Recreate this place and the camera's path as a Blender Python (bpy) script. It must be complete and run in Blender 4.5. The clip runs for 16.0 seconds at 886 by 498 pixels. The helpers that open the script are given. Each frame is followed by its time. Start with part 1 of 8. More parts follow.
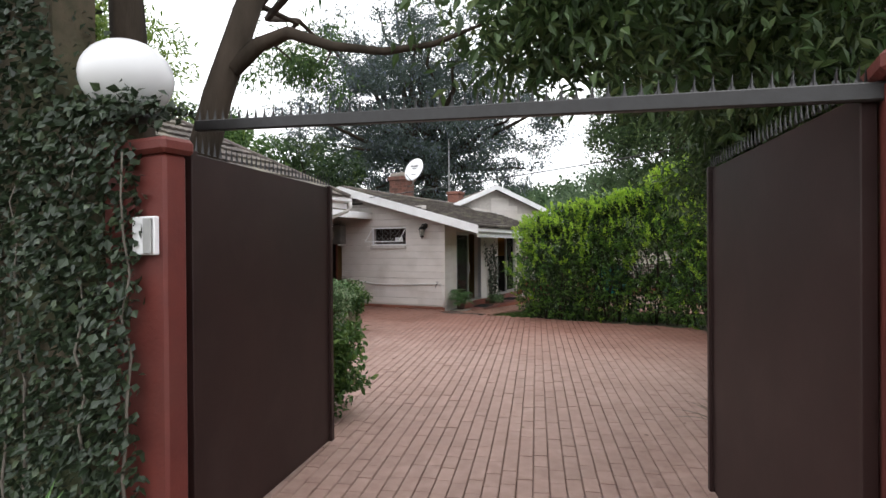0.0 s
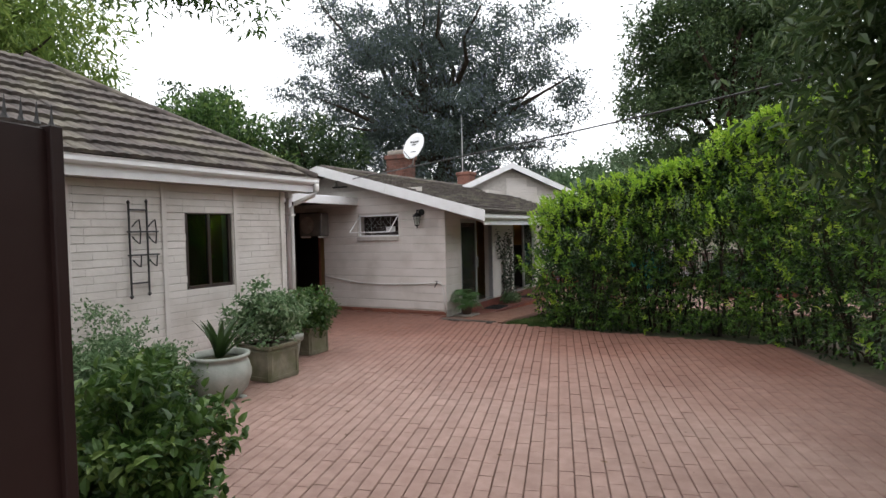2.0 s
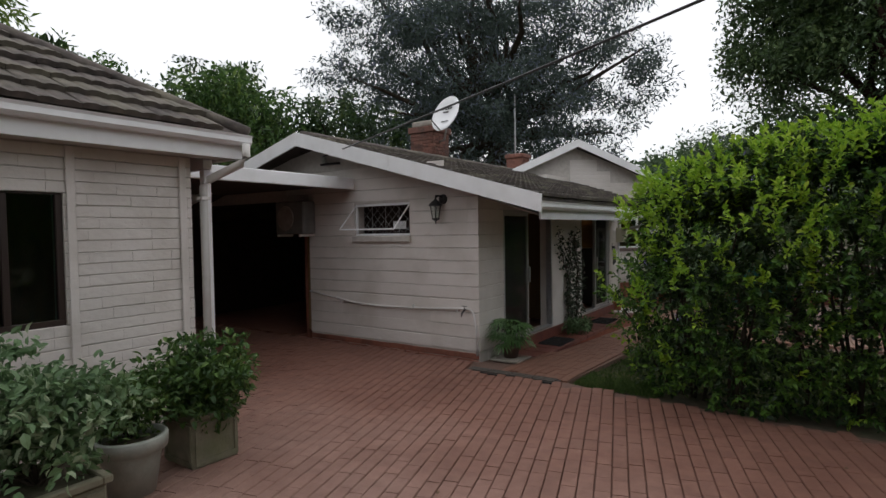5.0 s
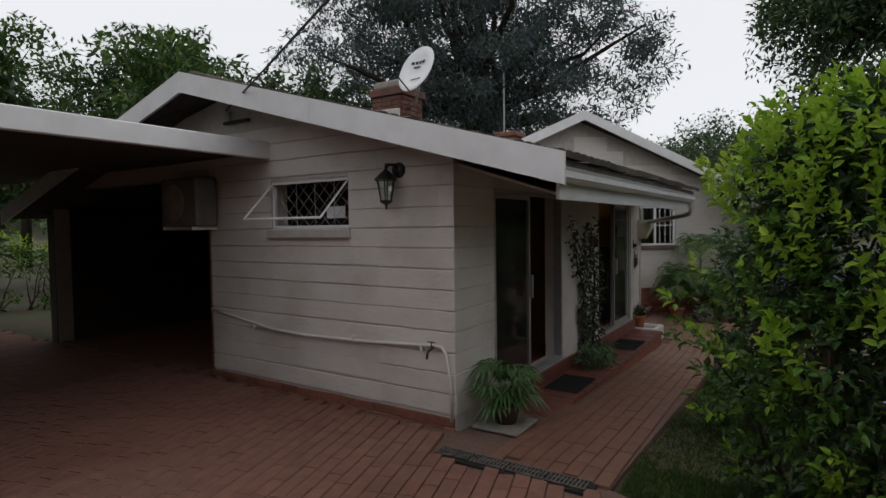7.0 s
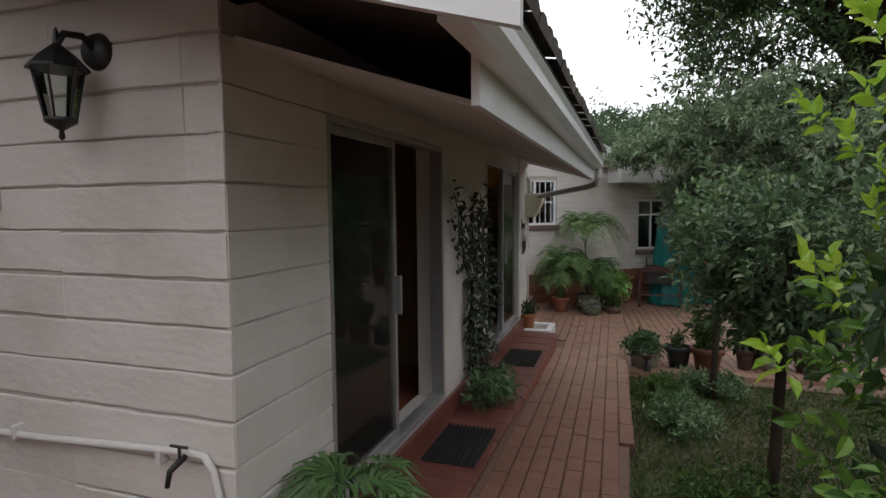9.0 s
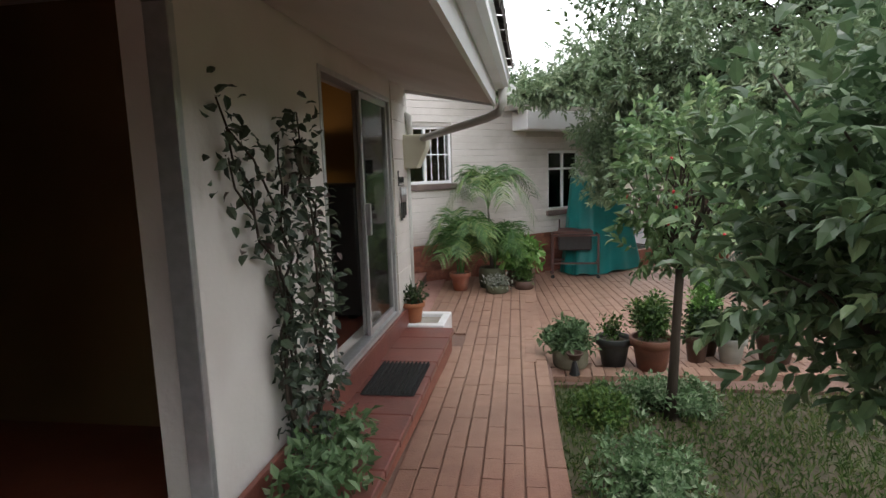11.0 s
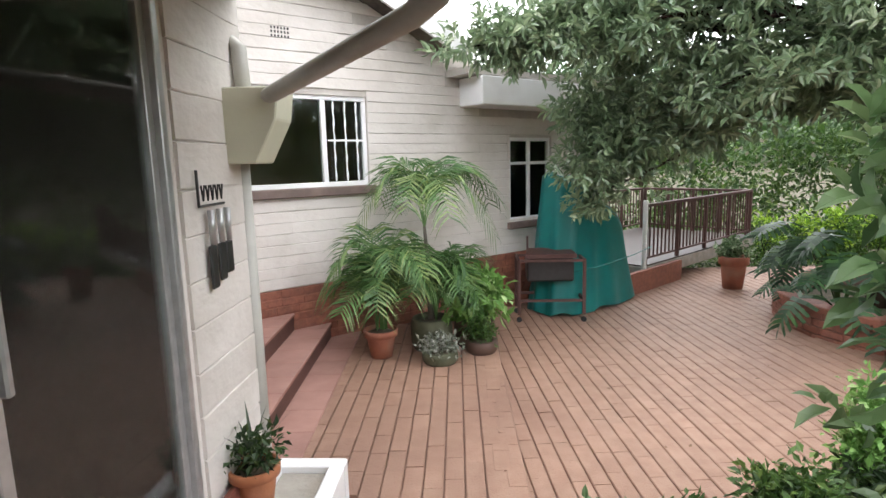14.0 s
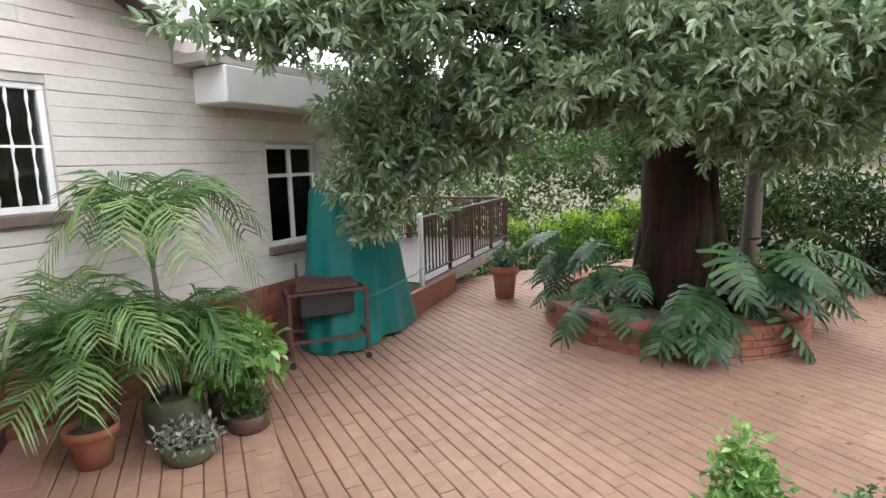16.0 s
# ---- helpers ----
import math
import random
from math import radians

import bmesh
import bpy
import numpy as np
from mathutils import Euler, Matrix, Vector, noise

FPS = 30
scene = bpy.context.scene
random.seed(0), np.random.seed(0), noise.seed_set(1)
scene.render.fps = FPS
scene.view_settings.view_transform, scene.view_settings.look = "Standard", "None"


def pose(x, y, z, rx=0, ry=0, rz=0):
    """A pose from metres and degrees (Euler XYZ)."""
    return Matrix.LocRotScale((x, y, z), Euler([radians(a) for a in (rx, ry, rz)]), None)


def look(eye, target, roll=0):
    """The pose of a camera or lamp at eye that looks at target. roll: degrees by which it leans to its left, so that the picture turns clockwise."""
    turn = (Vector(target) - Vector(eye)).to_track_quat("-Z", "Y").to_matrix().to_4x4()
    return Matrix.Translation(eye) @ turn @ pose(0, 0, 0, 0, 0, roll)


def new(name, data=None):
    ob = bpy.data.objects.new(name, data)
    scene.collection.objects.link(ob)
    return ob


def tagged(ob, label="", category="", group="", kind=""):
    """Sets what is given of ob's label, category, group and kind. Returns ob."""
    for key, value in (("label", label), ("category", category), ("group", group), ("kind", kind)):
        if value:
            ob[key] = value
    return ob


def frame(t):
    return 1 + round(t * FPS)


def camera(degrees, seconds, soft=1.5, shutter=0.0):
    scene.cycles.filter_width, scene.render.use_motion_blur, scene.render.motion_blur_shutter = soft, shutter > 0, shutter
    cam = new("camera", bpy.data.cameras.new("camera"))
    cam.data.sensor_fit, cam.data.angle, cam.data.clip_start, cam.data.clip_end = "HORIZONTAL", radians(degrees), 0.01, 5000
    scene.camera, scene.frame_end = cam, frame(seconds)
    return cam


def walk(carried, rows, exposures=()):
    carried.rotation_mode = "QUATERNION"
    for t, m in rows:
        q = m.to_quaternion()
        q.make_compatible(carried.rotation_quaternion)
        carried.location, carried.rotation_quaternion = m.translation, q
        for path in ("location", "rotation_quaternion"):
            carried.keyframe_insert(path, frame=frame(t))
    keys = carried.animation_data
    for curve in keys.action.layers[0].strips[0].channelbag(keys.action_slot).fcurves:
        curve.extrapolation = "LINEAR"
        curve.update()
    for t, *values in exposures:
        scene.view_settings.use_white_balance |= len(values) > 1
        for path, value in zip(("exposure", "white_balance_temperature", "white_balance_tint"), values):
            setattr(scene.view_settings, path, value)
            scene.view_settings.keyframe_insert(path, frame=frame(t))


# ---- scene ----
cam = camera(76.9, 16.0)
PATH = [
    (0, (0.926, -1.171, 1.753), (0.034, 0.619, 1.743), -0.4),
    (0.5, (0.753, -0.443, 1.78), (-0.133, 1.35, 1.738), -0.4),
    (1, (0.565, 0.254, 1.817), (-0.328, 2.043, 1.753), -0.7),
    (1.5, (0.348, 0.932, 1.856), (-0.569, 2.708, 1.79), -1.0),
    (2, (0.093, 1.579, 1.864), (-0.871, 3.331, 1.802), -1.4),
    (2.5, (-0.144, 2.222, 1.852), (-1.166, 3.94, 1.797), -1.7),
    (3, (-0.419, 2.897, 1.84), (-1.507, 4.575, 1.792), -1.7),
    (3.2, (-0.54, 3.16, 1.838), (-1.636, 4.832, 1.793), -1.8),
    (5.5, (-2.046, 6.118, 1.87), (-3.18, 7.764, 1.798), -0.8),
    (6, (-2.41, 6.758, 1.85), (-3.542, 8.406, 1.779), -0.8),
    (6.5, (-2.776, 7.427, 1.82), (-3.895, 9.083, 1.741), -0.9),
    (7, (-3.129, 8.07, 1.801), (-4.219, 9.745, 1.717), -0.8),
    (7.5, (-3.458, 8.729, 1.763), (-4.469, 10.453, 1.671), -0.8),
    (8, (-3.787, 9.332, 1.747), (-4.705, 11.106, 1.643), -0.9),
    (8.5, (-4.065, 9.863, 1.748), (-4.848, 11.699, 1.63), -0.6),
    (9, (-4.225, 10.388, 1.698), (-4.859, 12.279, 1.541), -0.5),
    (9.5, (-4.313, 10.961, 1.642), (-4.792, 12.89, 1.425), -0.7),
    (9.7, (-4.331, 11.177, 1.628), (-4.773, 13.113, 1.389), -1.0),
    (11.8, (-4.405, 13.534, 1.433), (-4.685, 15.495, 1.153), -1.6),
    (12, (-4.423, 13.737, 1.437), (-4.696, 15.699, 1.159), -1.5),
    (12.5, (-4.446, 14.239, 1.47), (-4.703, 16.202, 1.187), -1.7),
    (13, (-4.476, 14.756, 1.49), (-4.718, 16.72, 1.199), -1.7),
    (13.5, (-4.5, 15.264, 1.493), (-4.707, 17.231, 1.193), -1.7),
    (14, (-4.546, 15.721, 1.51), (-4.652, 17.694, 1.199), -1.5),
    (14.5, (-4.525, 16.115, 1.527), (-4.454, 18.086, 1.199), -1.6),
    (15, (-4.508, 16.408, 1.543), (-4.248, 18.362, 1.2), -1.5),
    (15.5, (-4.502, 16.612, 1.56), (-4.023, 18.525, 1.223), -1.6),
    (16, (-4.552, 16.773, 1.574), (-3.819, 18.607, 1.26), -1.5),
]
EXPOSURES = [(0, 0.2), (0.5, 0.3), (1.0, 0.15), (1.5, 0.12), (2.5, -0.12), (3.2, -0.3), (5.5, -1.0), (7, -1.2), (8, -0.88), (9, -0.4), (9.5, -0.35), (12, 1.2), (13, 1.35), (13.5, 1.35), (14, 1.2), (14.5, 1.05), (15.2, 1.1), (16, 1.2)]
walk(cam, [(t, look(eye, target, roll)) for t, eye, target, roll in PATH], EXPOSURES)

# ---- light ----
world = bpy.data.worlds.new("overcast")
scene.world = world
world.use_nodes = True
wn, wl = world.node_tree.nodes, world.node_tree.links
sky = wn.new("ShaderNodeTexSky")
sky.sky_type, sky.sun_disc = "NISHITA", False
sky.sun_elevation, sky.sun_rotation = radians(58), radians(200)
haze = wn.new("ShaderNodeMix")
haze.data_type = "RGBA"
haze.inputs[0].default_value = 0.9
haze.inputs[7].default_value = (9.2, 9.25, 9.5, 1)
wl.new(sky.outputs[0], haze.inputs[6])
wl.new(haze.outputs[2], wn["Background"].inputs[0])
wn["Background"].inputs[1].default_value = 0.23
sun_data = bpy.data.lights.new("sun", "SUN")
sun_data.energy, sun_data.angle, sun_data.color = 0.45, radians(25), (1.0, 0.96, 0.9)
sun = new("sun", sun_data)
sun.matrix_world = pose(0, 0, 30, 32, 0, 160)


# ---- materials ----
def mat(name, col, col2=None, rough=0.6, scale=8.0, bump=0.2, bscale=60.0, metal=0.0, island=0.0, obj=0.0, stain=None, stain_scale=1.2, stain_amt=0.5, spec=0.5, stretch=(1, 1, 1), shade_y=None):
    """Noise-mottled surface at two scales, with optional stains, a redder, darker tint along y that paints in shade,
    and piece-by-piece variation.
    """
    m = bpy.data.materials.new(name)
    m.use_nodes = True
    n, l = m.node_tree.nodes, m.node_tree.links
    b = n["Principled BSDF"]
    b.inputs["Roughness"].default_value, b.inputs["Metallic"].default_value = rough, metal
    b.inputs["Specular IOR Level"].default_value = spec
    mp = n.new("ShaderNodeMapping")
    mp.inputs["Scale"].default_value = stretch
    geo = n.new("ShaderNodeNewGeometry")
    l.new(geo.outputs["Position"], mp.inputs[0])
    col2 = col2 or tuple(c * 0.75 for c in col)
    n1 = n.new("ShaderNodeTexNoise")
    n1.inputs["Scale"].default_value, n1.inputs["Detail"].default_value = scale, 6
    l.new(mp.outputs[0], n1.inputs[0])
    ramp = n.new("ShaderNodeValToRGB")
    ramp.color_ramp.elements[0].position, ramp.color_ramp.elements[1].position = 0.32, 0.68
    ramp.color_ramp.elements[0].color, ramp.color_ramp.elements[1].color = (*col2, 1), (*col, 1)
    l.new(n1.outputs[0], ramp.inputs[0])
    out = ramp.outputs[0]
    if stain:
        n2 = n.new("ShaderNodeTexNoise")
        n2.inputs["Scale"].default_value, n2.inputs["Detail"].default_value = stain_scale, 8
        l.new(geo.outputs["Position"], n2.inputs[0])
        r2 = n.new("ShaderNodeValToRGB")
        r2.color_ramp.elements[0].position, r2.color_ramp.elements[1].position = 0.48, 0.72
        r2.color_ramp.elements[0].color, r2.color_ramp.elements[1].color = (0, 0, 0, 1), (stain_amt,) * 3 + (1,)
        l.new(n2.outputs[0], r2.inputs[0])
        mx = n.new("ShaderNodeMix")
        mx.data_type = "RGBA"
        mx.inputs[7].default_value = (*stain, 1)
        l.new(r2.outputs[0], mx.inputs[0])
        l.new(out, mx.inputs[6])
        out = mx.outputs[2]
    # Redder paving in part; the darkening stands for shade near the house.
    if shade_y:
        lo, hi, tint = shade_y
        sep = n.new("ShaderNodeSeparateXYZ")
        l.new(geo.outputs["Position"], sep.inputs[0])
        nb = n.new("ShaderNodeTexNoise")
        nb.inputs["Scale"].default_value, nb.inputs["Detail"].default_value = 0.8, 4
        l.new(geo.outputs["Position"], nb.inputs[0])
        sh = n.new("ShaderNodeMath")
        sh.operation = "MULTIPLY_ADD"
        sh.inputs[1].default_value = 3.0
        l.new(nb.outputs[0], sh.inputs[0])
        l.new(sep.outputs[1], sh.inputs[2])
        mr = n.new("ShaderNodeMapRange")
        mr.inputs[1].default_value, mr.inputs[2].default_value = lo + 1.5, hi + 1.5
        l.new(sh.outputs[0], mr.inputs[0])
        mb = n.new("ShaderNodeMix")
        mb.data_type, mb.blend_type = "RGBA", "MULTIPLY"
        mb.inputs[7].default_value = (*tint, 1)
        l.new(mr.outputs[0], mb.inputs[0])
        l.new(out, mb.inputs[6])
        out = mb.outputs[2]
    for amount, source in ((island, geo.outputs["Random Per Island"]), (obj, None)):
        if amount:
            if source is None:
                source = n.new("ShaderNodeObjectInfo").outputs["Random"]
            hs = n.new("ShaderNodeHueSaturation")
            mr = n.new("ShaderNodeMapRange")
            mr.inputs[3].default_value, mr.inputs[4].default_value = 1 - amount, 1 + amount
            l.new(source, mr.inputs[0])
            l.new(mr.outputs[0], hs.inputs["Value"])
            l.new(out, hs.inputs["Color"])
            out = hs.outputs[0]
    l.new(out, b.inputs["Base Color"])
    if bump:
        n3 = n.new("ShaderNodeTexNoise")
        n3.inputs["Scale"].default_value, n3.inputs["Detail"].default_value = bscale, 5
        l.new(mp.outputs[0], n3.inputs[0])
        bp = n.new("ShaderNodeBump")
        bp.inputs["Strength"].default_value, bp.inputs["Distance"].default_value = bump, 0.01
        l.new(n3.outputs[0], bp.inputs["Height"])
        l.new(bp.outputs[0], b.inputs["Normal"])
    return m


def leaf_mat(name, dark, light, tip=None, rough=0.42, trans=0.3, spread=(0.8, 0.97), gloss=0.4):
    """Leaves: colour by leaf, broad patches of lighter growth, a little light let through."""
    m = bpy.data.materials.new(name)
    m.use_nodes = True
    n, l = m.node_tree.nodes, m.node_tree.links
    b = n["Principled BSDF"]
    b.inputs["Roughness"].default_value = rough
    b.inputs["Specular IOR Level"].default_value = gloss
    geo = n.new("ShaderNodeNewGeometry")
    ramp = n.new("ShaderNodeValToRGB")
    e = ramp.color_ramp.elements
    e[0].color, e[1].color = (*dark, 1), (*light, 1)
    e[1].position = spread[0]
    if tip:
        x = e.new(spread[1])
        x.color = (*tip, 1)
    nz = n.new("ShaderNodeTexNoise")
    nz.inputs["Scale"].default_value = 0.9
    nz.inputs["Detail"].default_value = 3
    l.new(geo.outputs["Position"], nz.inputs[0])
    ad = n.new("ShaderNodeMath")
    ad.operation = "MULTIPLY_ADD"
    ad.inputs[1].default_value, ad.inputs[2].default_value = 1.3, -0.65
    l.new(nz.outputs[0], ad.inputs[0])
    sm = n.new("ShaderNodeMath")
    sm.operation = "ADD"
    l.new(ad.outputs[0], sm.inputs[0])
    l.new(geo.outputs["Random Per Island"], sm.inputs[1])
    l.new(sm.outputs[0], ramp.inputs[0])
    l.new(ramp.outputs[0], b.inputs["Base Color"])
    tr = n.new("ShaderNodeBsdfTranslucent")
    l.new(ramp.outputs[0], tr.inputs[0])
    mx = n.new("ShaderNodeMixShader")
    mx.inputs[0].default_value = trans
    l.new(b.outputs[0], mx.inputs[1])
    l.new(tr.outputs[0], mx.inputs[2])
    l.new(mx.outputs[0], n["Material Output"].inputs[0])
    return m


def glass_mat(name, tint=(0.9, 0.95, 0.93), dust=0.0):
    m = bpy.data.materials.new(name)
    m.use_nodes = True
    n, l = m.node_tree.nodes, m.node_tree.links
    gl = n.new("ShaderNodeBsdfGlossy")
    gl.inputs["Roughness"].default_value = 0.01
    tp = n.new("ShaderNodeBsdfTransparent")
    tp.inputs[0].default_value = (*tint, 1)
    fr = n.new("ShaderNodeFresnel")
    fr.inputs[0].default_value = 1.5
    mx = n.new("ShaderNodeMixShader")
    l.new(fr.outputs[0], mx.inputs[0])
    l.new(tp.outputs[0], mx.inputs[1])
    l.new(gl.outputs[0], mx.inputs[2])
    out = mx.outputs[0]
    if dust:
        df = n.new("ShaderNodeBsdfDiffuse")
        df.inputs[0].default_value = (0.52, 0.47, 0.42, 1)
        geo, nz, mr, md = n.new("ShaderNodeNewGeometry"), n.new("ShaderNodeTexNoise"), n.new("ShaderNodeMapRange"), n.new("ShaderNodeMixShader")
        nz.inputs["Scale"].default_value, nz.inputs["Detail"].default_value = 2.5, 5
        mr.inputs[3].default_value, mr.inputs[4].default_value = dust * 0.4, dust * 1.6
        l.new(geo.outputs["Position"], nz.inputs[0])
        l.new(nz.outputs[0], mr.inputs[0])
        l.new(mr.outputs[0], md.inputs[0])
        l.new(out, md.inputs[1])
        l.new(df.outputs[0], md.inputs[2])
        out = md.outputs[0]
    l.new(out, n["Material Output"].inputs[0])
    return m


WHITE_BRICK = mat("painted_brick", (0.70, 0.655, 0.62), (0.64, 0.595, 0.555), 0.55, 3.0, 0.6, 20, obj=0.035, island=0.03, stretch=(0.8, 0.8, 1.25), stain=(0.36, 0.32, 0.27), stain_scale=1.6, stain_amt=0.4)
PLASTER = mat("painted_plaster", (0.70, 0.655, 0.62), (0.65, 0.605, 0.565), 0.6, 2.0, 0.25, 30, stain=(0.38, 0.34, 0.29), stain_scale=1.1, stain_amt=0.35)
JOINT = mat("painted_joint", (0.56, 0.52, 0.485), (0.47, 0.435, 0.40), 0.8, 12, 0.3, 60)
WHITE_PAINT = mat("white_gloss_paint", (0.84, 0.84, 0.85), (0.79, 0.79, 0.80), 0.28, 4, 0.06, 30, stain=(0.50, 0.48, 0.45), stain_scale=3.0, stain_amt=0.22)
SOFFIT = mat("soffit_board", (0.58, 0.54, 0.50), (0.50, 0.47, 0.43), 0.7, 1.5, 0.1, 20, stain=(0.36, 0.30, 0.26), stain_scale=1.0, stain_amt=0.4)
# The y tint on both pavers puts shade by the house into colour.
PAVER = mat("brick_paver", (0.345, 0.212, 0.152), (0.275, 0.158, 0.11), 0.58, 9, 0.5, 90, obj=0.06, island=0.06, stain=(0.17, 0.09, 0.065), stain_scale=0.7, stain_amt=0.6, shade_y=(17.2, 15.0, (0.62, 0.49, 0.46)))
PAVER_GREY = mat("weathered_paver", (0.345, 0.225, 0.185), (0.26, 0.16, 0.13), 0.66, 9, 0.5, 90, obj=0.06, island=0.06, stain=(0.19, 0.105, 0.08), stain_scale=0.8, stain_amt=0.55, shade_y=(6.5, 10.0, (0.72, 0.53, 0.46)))
# Red paver with the shade of the carport bay put into its colour.
PAVER_SHADED = mat("shaded_red_paver", (0.25, 0.118, 0.082), (0.19, 0.082, 0.056), 0.58, 9, 0.5, 90, obj=0.06, island=0.06, stain=(0.12, 0.055, 0.04), stain_scale=0.9, stain_amt=0.5)
MORTAR = mat("dark_joint_sand", (0.20, 0.12, 0.092), (0.14, 0.085, 0.066), 0.9, 30, 0.4, 120)
FACE_BRICK = mat("red_face_brick", (0.30, 0.11, 0.07), (0.20, 0.075, 0.05), 0.7, 18, 0.5, 70, obj=0.16, island=0.16, stain=(0.12, 0.06, 0.05), stain_scale=2.5, stain_amt=0.5)
SOOTY_BRICK = mat("sooty_red_brick", (0.20, 0.085, 0.06), (0.12, 0.055, 0.042), 0.8, 14, 0.5, 70, obj=0.2, island=0.2, stain=(0.05, 0.04, 0.035), stain_scale=2.5, stain_amt=0.6)
DARK_RISER = mat("dark_brown_riser", (0.10, 0.045, 0.035), (0.065, 0.03, 0.025), 0.5, 6, 0.2, 40)
RED_STEP = mat("red_polished_step", (0.20, 0.068, 0.05), (0.15, 0.05, 0.04), 0.38, 5, 0.2, 40, obj=0.08, island=0.08, stain=(0.12, 0.06, 0.05), stain_scale=2.0, stain_amt=0.5)
DUSTY_STEP = mat("dusty_tiled_step", (0.38, 0.21, 0.175), (0.32, 0.17, 0.14), 0.6, 5, 0.2, 40, obj=0.08, island=0.08, stain=(0.18, 0.09, 0.07), stain_scale=2.0, stain_amt=0.4)
SILL_STONE = mat("brown_stone_sill", (0.20, 0.145, 0.125), (0.14, 0.10, 0.088), 0.7, 8, 0.3, 50, stain=(0.10, 0.08, 0.07), stain_scale=3, stain_amt=0.5)
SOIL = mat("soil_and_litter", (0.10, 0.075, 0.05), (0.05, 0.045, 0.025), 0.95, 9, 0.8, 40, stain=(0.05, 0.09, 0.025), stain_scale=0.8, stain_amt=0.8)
TILE = mat("concrete_roof_tile", (0.105, 0.085, 0.075), (0.05, 0.042, 0.038), 0.85, 10, 0.5, 50, obj=0.2, island=0.2, stain=(0.20, 0.185, 0.13), stain_scale=1.7, stain_amt=0.6)
# Brown boards, coloured extra dark to paint the carport's shade.
SHADED_BOARD = mat("shaded_carport_board", (0.085, 0.068, 0.055), (0.06, 0.047, 0.038), 0.7, 4, 0.2, 30)
GATE_STEEL = mat("brown_painted_steel", (0.028, 0.0125, 0.011), (0.021, 0.0095, 0.0085), 0.55, 2.5, 0.06, 12, stain=(0.042, 0.024, 0.022), stain_scale=3, stain_amt=0.4, spec=0.3)
DARK_METAL = mat("dark_painted_metal", (0.025, 0.024, 0.025), (0.018, 0.017, 0.017), 0.45, 20, 0.1, 60)
PILLAR_RED = mat("red_pillar_paint", (0.14, 0.026, 0.019), (0.105, 0.02, 0.016), 0.6, 5, 0.3, 40, stain=(0.10, 0.03, 0.025), stain_scale=2.4, stain_amt=0.5)
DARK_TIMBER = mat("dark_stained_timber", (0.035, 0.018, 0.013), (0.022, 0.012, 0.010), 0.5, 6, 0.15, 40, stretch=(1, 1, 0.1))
ALU = mat("grey_aluminium", (0.50, 0.50, 0.50), (0.42, 0.42, 0.42), 0.35, 20, 0.05, 60, metal=0.6)
GLASS = glass_mat("window_glass")
DOOR_GLASS = glass_mat("dusty_door_glass", dust=0.014)
BARK = mat("tree_bark", (0.07, 0.054, 0.042), (0.032, 0.026, 0.02), 0.95, 7, 1.0, 25, spec=0.12, stretch=(1, 1, 0.25))
BARK_FIG = mat("ridged_brown_bark", (0.045, 0.022, 0.016), (0.014, 0.008, 0.007), 0.9, 9, 1.0, 18, spec=0.15, stretch=(1, 1, 0.12), stain=(0.03, 0.035, 0.02), stain_scale=2.5, stain_amt=0.6)
BARK_GREY = mat("grey_bark", (0.17, 0.15, 0.125), (0.10, 0.085, 0.07), 0.9, 9, 0.8, 30, stretch=(1, 1, 0.3))
TERRACOTTA = mat("terracotta", (0.36, 0.13, 0.075), (0.27, 0.095, 0.06), 0.75, 8, 0.3, 50, stain=(0.30, 0.22, 0.17), stain_scale=5, stain_amt=0.5)
CONCRETE_POT = mat("mossy_cast_stone", (0.26, 0.24, 0.175), (0.16, 0.15, 0.10), 0.85, 7, 0.5, 50, stain=(0.12, 0.13, 0.055), stain_scale=4, stain_amt=0.7)
INTERIOR = mat("ochre_interior_wall", (0.26, 0.17, 0.075), (0.22, 0.145, 0.065), 0.8, 2, 0.1, 20)
INT_FLOOR = mat("red_interior_floor", (0.20, 0.06, 0.035), (0.15, 0.045, 0.03), 0.3, 4, 0.1, 30)

LEAF_HEDGE = leaf_mat("hedge_leaf", (0.032, 0.085, 0.016), (0.105, 0.22, 0.034), (0.17, 0.31, 0.045), spread=(0.75, 1.0))
LEAF_SHOOT = leaf_mat("young_hedge_leaf", (0.20, 0.37, 0.03), (0.34, 0.51, 0.05), (0.46, 0.60, 0.09), trans=0.4)
LEAF_FIG = leaf_mat("broad_leaf", (0.115, 0.18, 0.095), (0.245, 0.335, 0.185), (0.36, 0.43, 0.27), 0.3, 0.35, gloss=1.0)
LEAF_SHRUB = leaf_mat("shrub_leaf", (0.05, 0.095, 0.045), (0.13, 0.20, 0.095), (0.26, 0.35, 0.18), 0.36, 0.3, gloss=0.5)
LEAF_BUSH = leaf_mat("flowering_bush_leaf", (0.07, 0.14, 0.055), (0.18, 0.28, 0.12), (0.32, 0.42, 0.21), 0.32, 0.42, gloss=0.7)
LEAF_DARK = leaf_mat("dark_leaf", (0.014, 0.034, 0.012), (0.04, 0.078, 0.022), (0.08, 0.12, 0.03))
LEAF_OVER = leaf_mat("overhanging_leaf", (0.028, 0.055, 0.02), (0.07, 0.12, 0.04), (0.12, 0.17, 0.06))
LEAF_GREY = leaf_mat("feathery_leaf", (0.035, 0.058, 0.045), (0.10, 0.135, 0.115), (0.17, 0.19, 0.26), 0.5, 0.3)
LEAF_MID = leaf_mat("mid_green_leaf", (0.03, 0.075, 0.018), (0.085, 0.16, 0.035), (0.16, 0.24, 0.06))
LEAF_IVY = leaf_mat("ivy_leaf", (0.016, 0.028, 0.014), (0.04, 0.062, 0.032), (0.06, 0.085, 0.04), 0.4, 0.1)
